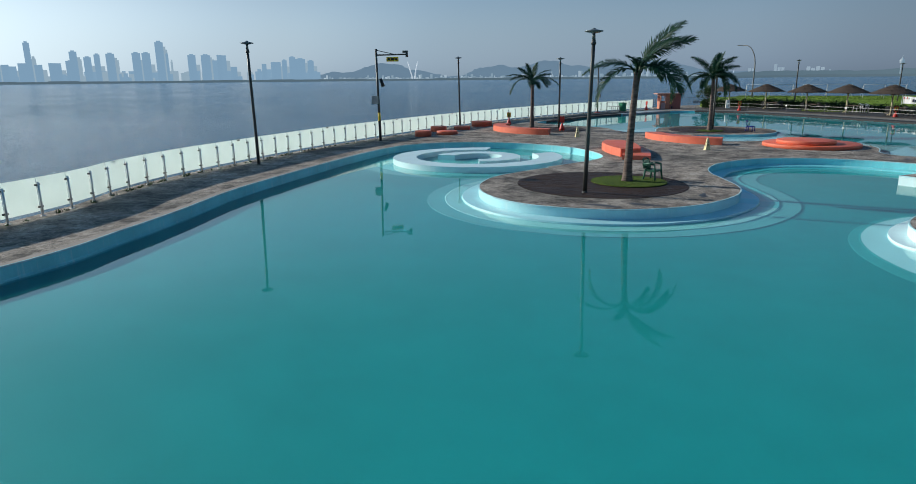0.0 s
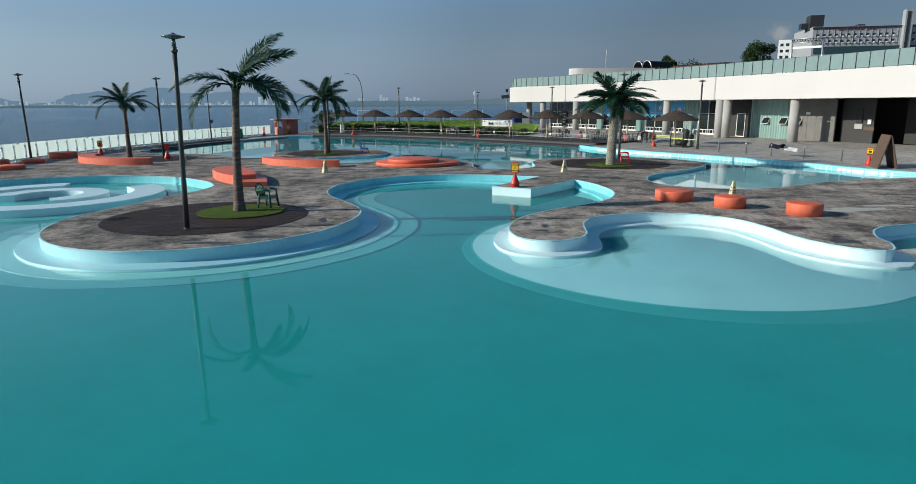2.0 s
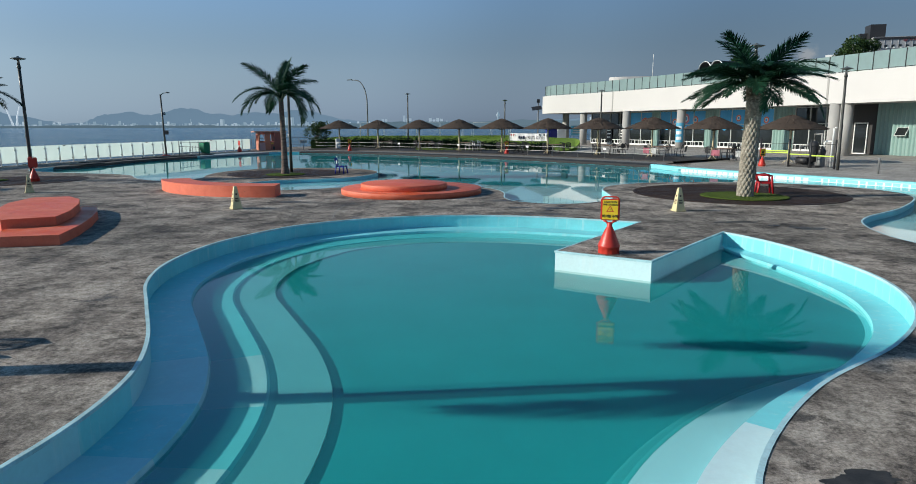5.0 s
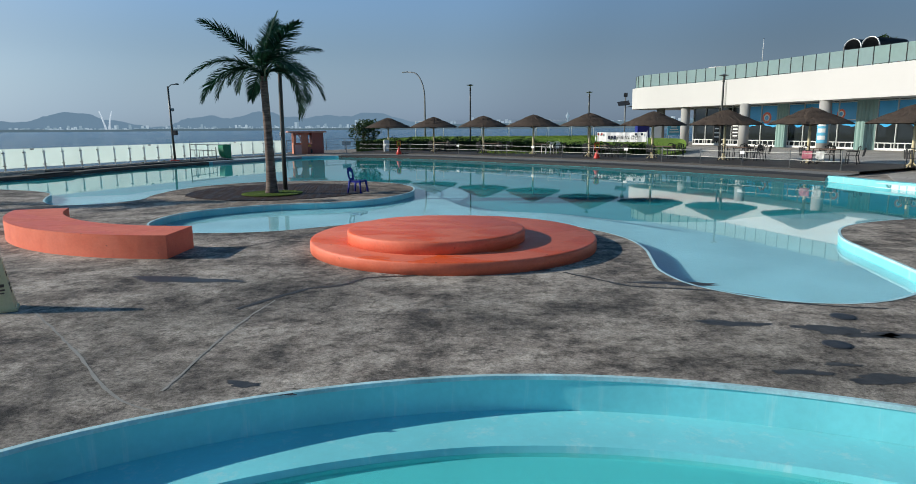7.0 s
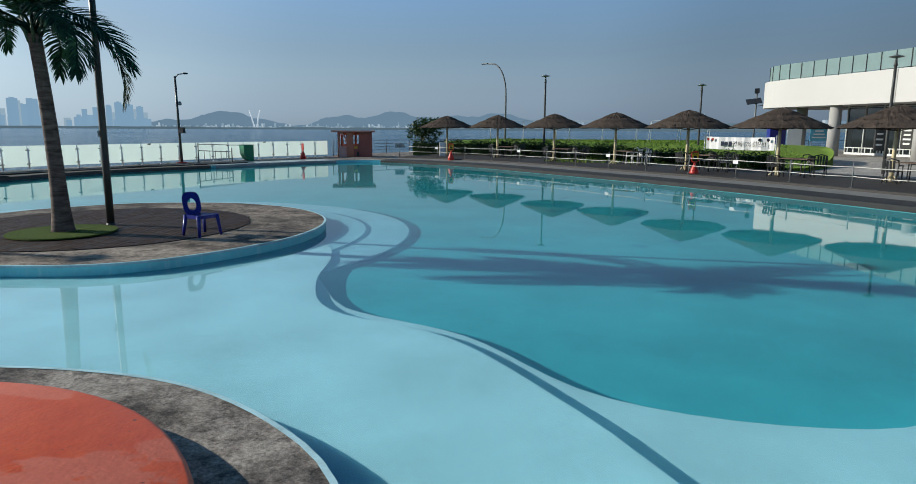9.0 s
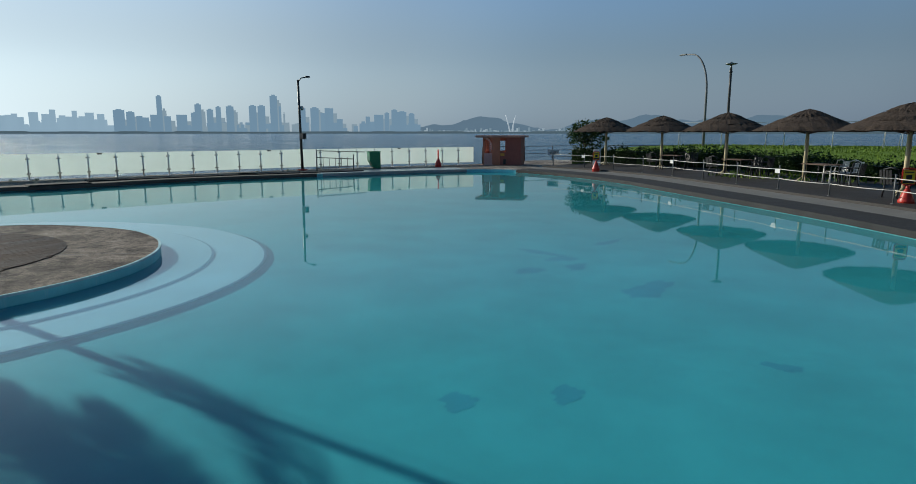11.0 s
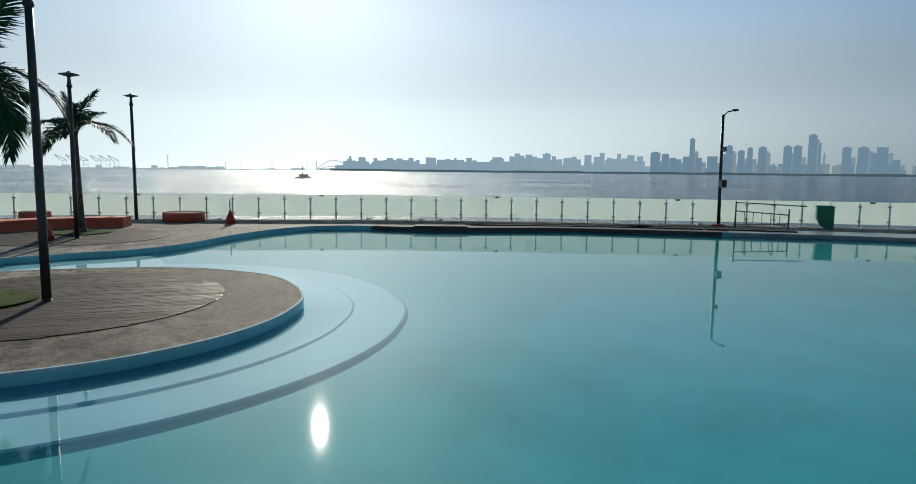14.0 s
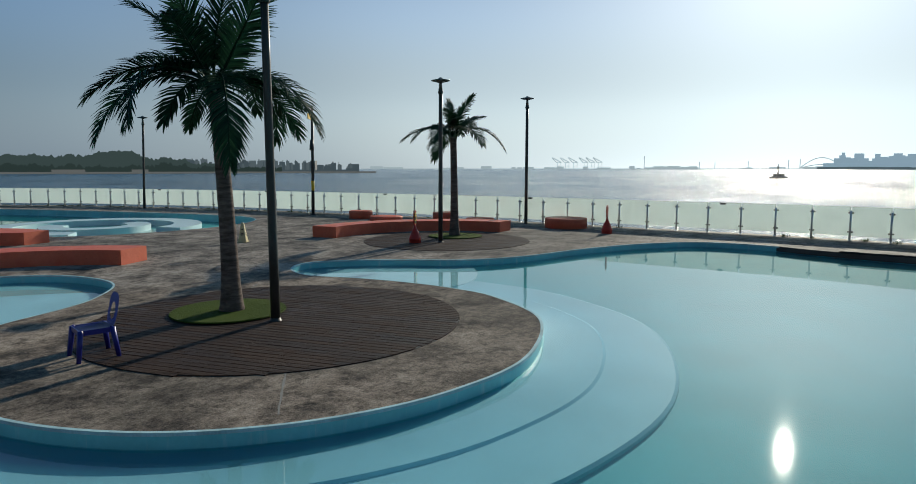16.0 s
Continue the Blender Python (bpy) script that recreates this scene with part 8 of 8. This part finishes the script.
def ridge(name, b0, b1, d, peaks, mat, label, base=4.0, rough=5.0, step=0.25, crowns=0.0):
    n = int((b1 - b0) / step)
    v, f = [], []
    for k in range(n + 1):
        a = b0 + (b1 - b0) * k / n
        h = base + sum(p * math.exp(-((a - c) / w) ** 2) for c, p, w in peaks) + rough * noise.noise((a * 0.9, 0, 3.1)) + 0.4 * rough * noise.noise((a * 3.7, 2, 3.1)) + crowns * (abs(noise.noise((a * 2.9, 5, 1.7))) * 2.2 + noise.noise((a * 11.0, 7, 0.4)))
        v += [(d * math.sin(radians(a)), 30 + d * math.cos(radians(a)), z) for z in (-3.2, max(2.0, h))]
        v.append(((d + 60) * math.sin(radians(a)), 30 + (d + 60) * math.cos(radians(a)), -3.2))
    for k in range(n):
        for i in (0, 1):
            f.append((3 * k + i, 3 * k + 3 + i, 3 * k + 4 + i, 3 * k + 1 + i))
    ob = new(name, from_numpy(name, v, f, mat))
    return tagged(ob, label, "hills", kind="structure")


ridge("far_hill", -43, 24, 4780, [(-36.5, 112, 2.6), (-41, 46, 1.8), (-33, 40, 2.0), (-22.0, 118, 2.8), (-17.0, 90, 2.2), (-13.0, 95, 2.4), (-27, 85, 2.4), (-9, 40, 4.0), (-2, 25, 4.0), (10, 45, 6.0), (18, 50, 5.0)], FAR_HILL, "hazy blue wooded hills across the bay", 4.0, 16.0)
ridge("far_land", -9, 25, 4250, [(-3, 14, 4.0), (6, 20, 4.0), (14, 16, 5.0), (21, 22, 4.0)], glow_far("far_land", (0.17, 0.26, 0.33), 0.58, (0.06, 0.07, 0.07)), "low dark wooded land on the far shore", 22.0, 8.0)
b = new_bm()
for c, w, h in ((-6.16, 0.55, 40), (-4.30, 0.8, 46), (-2.03, 1.3, 36)):
    k = max(2, round(w / 0.3))
    for i in range(k):
        far_box(b, c + w * i / k, c + w * (i + 0.78) / k, 2770, h * rnd.uniform(0.75, 1.05))
solid("far_hall", b, glow_far("far_hall", (0.38, 0.48, 0.57), 0.64, (0.3, 0.3, 0.3)), "large pale buildings on the far shore", "skyline", kind="structure")
b = new_bm()
ta = radians(4.06)
lathe(b, [(5, -3), (4, 62), (11, 68), (12, 80), (6, 85), (1.5, 95), (0.4, 108)], 12, (4200 * math.sin(ta), 30 + 4200 * math.cos(ta), 0))
solid("far_tower", b, glow_far("far_tower_blue", (0.24, 0.36, 0.46), 0.66, (0.2, 0.2, 0.2)), "slim observation tower on the far shore", "tower", kind="structure")
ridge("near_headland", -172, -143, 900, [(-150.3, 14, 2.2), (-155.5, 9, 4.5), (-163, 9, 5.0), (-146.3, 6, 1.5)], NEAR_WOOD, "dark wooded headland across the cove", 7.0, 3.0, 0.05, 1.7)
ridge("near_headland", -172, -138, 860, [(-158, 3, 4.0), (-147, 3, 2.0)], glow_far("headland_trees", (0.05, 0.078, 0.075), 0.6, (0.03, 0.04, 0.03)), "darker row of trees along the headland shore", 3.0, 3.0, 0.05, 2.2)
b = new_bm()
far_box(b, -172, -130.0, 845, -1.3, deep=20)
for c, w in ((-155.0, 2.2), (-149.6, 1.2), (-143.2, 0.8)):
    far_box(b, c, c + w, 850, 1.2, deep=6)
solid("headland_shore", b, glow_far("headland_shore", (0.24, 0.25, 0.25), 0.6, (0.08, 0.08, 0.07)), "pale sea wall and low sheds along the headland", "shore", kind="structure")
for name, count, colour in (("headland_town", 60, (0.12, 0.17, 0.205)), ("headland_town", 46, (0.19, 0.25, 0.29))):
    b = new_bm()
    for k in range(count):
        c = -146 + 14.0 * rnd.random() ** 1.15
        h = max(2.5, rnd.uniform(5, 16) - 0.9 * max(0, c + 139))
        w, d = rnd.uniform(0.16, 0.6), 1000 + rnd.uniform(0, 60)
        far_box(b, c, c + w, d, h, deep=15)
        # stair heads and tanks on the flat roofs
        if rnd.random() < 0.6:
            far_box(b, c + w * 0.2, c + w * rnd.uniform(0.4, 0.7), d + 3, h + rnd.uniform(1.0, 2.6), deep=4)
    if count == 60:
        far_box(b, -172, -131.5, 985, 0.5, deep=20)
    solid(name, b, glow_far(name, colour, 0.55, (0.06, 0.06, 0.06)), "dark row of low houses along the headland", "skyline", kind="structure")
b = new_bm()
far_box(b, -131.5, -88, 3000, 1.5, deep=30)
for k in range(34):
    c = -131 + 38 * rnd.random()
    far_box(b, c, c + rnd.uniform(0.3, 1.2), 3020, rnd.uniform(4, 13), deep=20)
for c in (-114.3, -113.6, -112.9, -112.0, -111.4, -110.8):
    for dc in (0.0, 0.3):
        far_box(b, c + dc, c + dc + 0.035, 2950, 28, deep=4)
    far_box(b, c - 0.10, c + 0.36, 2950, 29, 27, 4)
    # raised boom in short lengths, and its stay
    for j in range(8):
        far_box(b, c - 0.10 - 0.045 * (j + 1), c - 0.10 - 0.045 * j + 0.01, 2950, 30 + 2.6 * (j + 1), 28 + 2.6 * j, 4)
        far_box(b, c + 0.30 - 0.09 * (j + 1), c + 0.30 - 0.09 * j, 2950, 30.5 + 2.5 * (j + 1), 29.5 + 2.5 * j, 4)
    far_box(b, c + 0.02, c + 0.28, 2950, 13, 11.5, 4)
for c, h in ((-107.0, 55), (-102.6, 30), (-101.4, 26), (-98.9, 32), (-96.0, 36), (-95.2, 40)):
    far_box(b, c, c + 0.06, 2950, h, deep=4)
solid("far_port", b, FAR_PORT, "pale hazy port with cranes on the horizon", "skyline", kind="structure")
# arched bridge and the pale V-shaped tower
b = new_bm()
for dz in (0.0, 26.0):
    pts = [(4500 * math.sin(radians(-95.2 + 3.0 * t)), 30 + 4500 * math.cos(radians(-95.2 + 3.0 * t)), 4 + 1.6 * (14 + dz) * math.sin(math.pi * t)) for t in np.linspace(0, 1, 25)]
    tube(b, pts, 3.0, 6)
solid("far_bridge", b, FAR_PORT, "hazy steel arch bridge on the horizon", "bridge", kind="structure")
b = new_bm()
for sx in (-1, 1):
    tube(b, [(-2392 + sx * 5, 3600 + sx * 3, -3), (-2395 + sx * 15, 3597 + sx * 10, 62), (-2395 + sx * 27, 3597 + sx * 18, 116)], [5.2, 4.0, 2.5], 8)
solid("far_tower", b, glow_far("far_tower_white", (0.62, 0.70, 0.78), 0.62, (0.5, 0.5, 0.5)), "pale V-shaped landmark tower across the bay", "tower", kind="structure")
b = new_bm()
prism(b, [(x * 9, y * 5) for x, y in disc(0, 0, 1, 14)], -3.3, -2.2)
prism(b, [(x * 5 - 2, y * 3) for x, y in disc(0, 0, 1, 10)], -2.3, -0.6)
tube(b, [(1, 0, -2), (1, 0, 5)], 0.2, 6)
tube(b, [(5, 0, -2), (5, 0, 4)], 0.18, 6)
solid("rock_islet", b, glow_far("islet_rock", (0.16, 0.18, 0.19), 0.6, (0.06, 0.06, 0.06)), "small dark rocky islet with two poles in the bay", "islet", kind="structure", at=pose(-418, -14, 0))


# white cabinet by the hedge, board on the rail, booth and panels near the end of the building
b = new_bm()
box(b, (0, 0, 0.48), (0.42, 0.4, 0.96))
solid("white_cabinet", b, WHITEP, "small white plastic cabinet on the terrace by the hedge", "cabinet", bevel=0.03, at=pose(-10.9, 59.4, 0.16, 0, 0, 20))
board = thing("notice_board", pose(-14.7, 61.0, 0, 0, 0, 20), "small white notice board on a steel post", "sign")
b = new_bm()
tube(b, [(0, 0, 0), (0, 0, 0.8)], 0.025, 8)
part("post", b, GALV, board)
b = new_bm()
box(b, (0, -0.03, 0.82), (0.72, 0.03, 0.36))
part("panel", b, WHITEP, board, "", 0.008)
for z, w in ((0.9, 0.55), (0.82, 0.6), (0.74, 0.45)):
    b = new_bm()
    box(b, (0, -0.048, z), (w, 0.006, 0.035))
    part("printed_bar", b, DARKMETAL, board, "dark printed bar")
booth = thing("blue_booth", pose(13.0, 77.5, 0.2, 0, 0, 5), "dark blue portable booth beside the lawn", "booth")
b = new_bm()
box(b, (0, 0, 1.0), (1.25, 1.1, 2.0))
part("body", b, CHAIR_BLUE, booth, "", 0.03)
b = new_bm()
box(b, (0, 0, 2.05), (1.35, 1.2, 0.1))
part("roof", b, GREY, booth, "", 0.02)
b = new_bm()
box(b, (0.1, -0.56, 0.95), (0.7, 0.03, 1.75))
part("door", b, CHAIR_BLUE, booth, "", 0.01)
for x, y, w, h, z, mt, label in ((13.6, 73.2, 1.05, 1.95, 0.2, WHITEP, "tall plain white panel standing on the plaza"), (15.6, 74.0, 1.5, 1.15, 1.0, SIGNBLUE, "pale blue printed board standing on the plaza")):
    pn = thing("standing_board", pose(x, y, 0.2, 0, 0, 3), label, "board", "boards by the building end")
    b = new_bm()
    box(b, (0, 0, z + h / 2), (w, 0.05, h))
    part("panel", b, mt, pn, "", 0.01)
    for sx in (-1, 1):
        b = new_bm()
        tube(b, [(sx * w * 0.4, 0.04, 0), (sx * w * 0.4, 0.04, z + h * 0.9)], 0.025, 6)
        part("leg", b, GALV, pn)
    if mt is SIGNBLUE:
        for k in range(3):
            b = new_bm()
            box(b, (-0.1, -0.03, z + 0.3 + 0.25 * k), (1.0 - 0.2 * k, 0.006, 0.1))
            part("printed_bar", b, WHITEP, pn, "white printed bar")
solar = thing("solar_lamp", pose(12.0, 83.0, 0.0) @ Matrix.Diagonal((1, 1, 0.9, 1)), "grey pole with a tilted solar panel and camera head", "street lamp")
b = new_bm()
tube(b, [(0, 0, 0), (0, 0, 3.0), (0, 0, 6.1)], [0.09, 0.08, 0.07], 10)
part("pole", b, POLEGREY, solar)
b = new_bm()
box(b, (0, 0, 0), (1.3, 0.9, 0.06))
part("solar_panel", b, DARKMETAL, solar, "dark tilted solar panel", 0.0, pose(-0.25, -0.35, 5.2, 35, -8, 0))
b = new_bm()
box(b, (0, 0, 6.25), (0.4, 0.3, 0.5))
part("battery_box", b, DARKMETAL, solar, "", 0.03)
b = new_bm()
tube(b, [(0, 0, 4.7), (0.5, -0.2, 4.8)], 0.03, 6)
box(b, (0.65, -0.25, 4.8), (0.4, 0.16, 0.12))
part("lamp_head", b, LAMPHEAD, solar)


# == marks on the deck
def seam(pts, w0, mat, label, wander=0.03, seed=1):
    """A narrow, uneven filled seam lying on the deck."""
    rnd = random.Random(seed)
    line = np.array(spline(pts, 0.12))
    line = line + np.array([[rnd.gauss(0, wander) * 0.4, rnd.gauss(0, wander) * 0.4] for _ in line])
    t = np.gradient(line, axis=0)
    n = np.stack([-t[:, 1], t[:, 0]], 1) / np.maximum(np.linalg.norm(t, axis=1)[:, None], 1e-6)
    w = np.array([w0 * rnd.uniform(0.6, 1.3) for _ in line])[:, None]
    v, f = strips([line - n * w, line + n * w], [0.004, 0.004], False)
    ob = new("deck_seam", from_numpy("deck_seam", v, f, mat))
    return tagged(ob, label, "seam", kind="structure")


TAR = painted("tar_filler", (0.035, 0.033, 0.032), 0.6, 0.3, 5, 0.3)
GROUT = painted("pale_joint_filler", (0.27, 0.26, 0.235), 0.85, 0.2, 6, 0.3)
seam([(-3.1, 13.3), (-2.75, 13.95), (-2.55, 14.3), (-2.15, 14.5), (-2.0, 14.85), (-1.65, 15.05), (-1.05, 15.15)], 0.035, TAR, "dark tar-filled crack in the deck", seed=2)
seam([(0.75, 15.45), (1.15, 15.05), (1.55, 14.72), (2.05, 14.62), (2.5, 14.55), (2.9, 14.3), (3.3, 14.0), (4.2, 13.85)], 0.03, TAR, "dark tar-filled crack in the deck", seed=3)
seam([(-5.3, 13.0), (-4.0, 11.85), (-3.0, 10.9), (-2.4, 10.6)], 0.013, GROUT, "pale filled joint in the deck", 0.012, seed=4)
seam([(-2.65, 11.0), (-2.8, 12.6), (-2.78, 13.7)], 0.013, GROUT, "pale filled joint in the deck", 0.012, seed=5)
seam([(-8.6, 24.9), (-9.15, 24.75), (-9.65, 24.4), (-10.3, 24.45), (-11.0, 24.2)], 0.013, GROUT, "pale filled joint in the deck", 0.012, seed=6)
seam([(-6.2, 17.9), (-7.2, 18.2), (-8.3, 18.4), (-9.6, 18.9)], 0.013, GROUT, "pale filled joint in the deck", 0.012, seed=7)
seam([(-3.0, 20.1), (-3.6, 19.0), (-4.4, 17.6), (-4.9, 16.6)], 0.02, TAR, "dark crack in the deck", seed=8)
seam([(-5.0, 30.3), (-5.9, 29.4), (-6.2, 29.1)], 0.013, GROUT, "pale filled joint in the deck", 0.012, seed=9)
# joints between the slabs of the west walk
for k in range(8, len(sw) - 4, 6):
    p, n = sw[k], ways_s[k]
    q = fence_line[int(np.argmin(((fence_line - p) ** 2).sum(1)))]
    if p[1] > 7 or p[1] < -30:
        continue
    seam([tuple(p + n * 0.3), tuple(p + n * 0.3 + (q - p - n * 0.3) * 0.5), tuple(p + (q - p) * 0.93)], 0.014, GROUT, "pale joint between the slabs of the walk", 0.008, seed=100 + k)
# weeds under the fence
b = new_bm()
rnd = random.Random(77)
spots = [(fence_line[i], rnd.uniform(0.05, 0.16)) for i in range(len(fence_line)) if (-18 < fence_line[i][1] < 8 and rnd.random() < 0.45) or rnd.random() < 0.03]
for (x, y), r in spots:
    for _ in range(26):
        a, d = rnd.uniform(0, 6.28), rnd.uniform(0, r * 1.6)
        px, py, h, w = x + 0.1 + d * math.cos(a), y + d * math.sin(a), rnd.uniform(0.03, r), rnd.uniform(0.01, 0.025)
        c, s_ = math.cos(a + 1.5) * w, math.sin(a + 1.5) * w
        b.faces.new([b.verts.new(q) for q in ((px - c, py - s_, 0.0), (px + c, py + s_, 0.0), (px + c * 0.6 + rnd.uniform(-0.04, 0.04), py + rnd.uniform(-0.04, 0.04), h))])
me = bpy.data.meshes.new("weeds")
b.to_mesh(me)
b.free()
me.materials.append(HEDGE)
tagged(new("weeds", me), "low green weeds growing along the foot of the fence", "weeds", kind="stuff")
b = new_bm()
lathe(b, [(0.13, 0.001), (0.13, 0.006), (0.1, 0.008), (0.0, 0.008)], 20)
DRAIN = mesh_of("drain_cover", b, DARKMETAL)
for x, y in ((3.57, 13.48), (3.08, 12.54), (7.9, 9.6)):
    o = new("drain_cover", DRAIN)
    o.matrix_basis = pose(x, y, 0)
    tagged(o, "small round dark drain cover set in the deck", "drain cover", "drain covers")
# worn pale patch and wet stains on the deck
def blot(cx, cy, rx, ry, mat, label, seed, z=0.003):
    rnd = random.Random(seed)
    ph = [rnd.uniform(0, 6.28) for _ in range(4)]
    pts = []
    for k in range(64):
        a = 2 * math.pi * k / 64
        r = 1 + 0.22 * math.sin(2 * a + ph[0]) + 0.16 * math.sin(3 * a + ph[1]) + 0.1 * math.sin(7 * a + ph[2]) + 0.06 * math.sin(13 * a + ph[3]) + rnd.uniform(-0.05, 0.05)
        pts.append((cx + rx * r * math.cos(a), cy + ry * r * math.sin(a)))
    ob = new("deck_stain", sheet("deck_stain", [pts], z, mat))
    return tagged(ob, label, "stain", kind="structure")


WET = Mat("wet_patch")
WET.bsdf(WET.ramp(WET.noise(9, 6, 0.7), [(0.35, (0.022, 0.02, 0.018)), (0.65, (0.06, 0.054, 0.048))]), 0.42, 0, WET.bump(WET.noise(20, 5), 0.2, 0.01), 0.3)
WET = WET.m
for k, (x, y, rx, ry) in enumerate(((2.18, 14.88, 0.50, 0.10), (2.31, 13.15, 0.30, 0.11), (3.24, 13.01, 0.34, 0.13), (3.57, 12.85, 0.24, 0.09), (3.88, 12.84, 0.25, 0.09), (2.47, 11.80, 0.20, 0.07), (3.06, 11.69, 0.30, 0.10), (2.87, 12.01, 0.12, 0.05), (-2.08, 11.19, 0.14, 0.06), (-1.68, 11.02, 0.09, 0.03), (-4.46, 14.66, 0.75, 0.16),
                                   (-6.0, -4.4, 0.5, 0.15), (-4.9, -3.7, 0.5, 0.13), (2.75, -3.3, 0.22, 0.12), (2.95, -2.6, 0.12, 0.2), (2.5, -2.2, 0.1, 0.16), (3.1, -1.3, 0.25, 0.1), (7.3, 10.2, 0.5, 0.15), (8.5, 9.2, 0.4, 0.2), (9.8, -3.4, 0.35, 0.3), (10.1, -5.2, 0.3, 0.4), (-3.6, -1.2, 0.12, 0.35))):
    blot(x, y, rx, ry, WET, "dark damp stain on the concrete deck", 40 + k)
PALE = painted("pale_worn_concrete", (0.42, 0.40, 0.36), 0.85, 0.2, 3, 0.3)
for k, (x, y, rx, ry) in enumerate(((13.6, -0.4, 1.2, 0.35), (15.2, 0.3, 0.8, 0.25), (12.4, 0.9, 0.5, 0.12))):
    blot(x, y, rx, ry, PALE, "pale worn patch on the concrete deck", 70 + k)
STAIN = pool_paint("pool_floor_stain", (0.036, 0.31, 0.42), 0.2, 0.0)
for k, (x, y, rx, ry) in enumerate(((0.5, 34.14, 0.16, 0.34), (0.42, 35.33, 0.2, 0.3), (0.97, 34.9, 0.15, 0.3), (0.32, 37.46, 0.14, 0.4),
                                   (-0.17, 35.63, 0.5, 0.13), (2.56, 34.14, 0.3, 0.5), (3.47, 30.07, 0.12, 0.22), (4.82, 31.95, 0.16, 0.12), (2.81, 29.35, 0.14, 0.2))):
    blot(x, y, rx, ry, STAIN, "faint dark stain on the lagoon floor", 90 + k, -0.377)
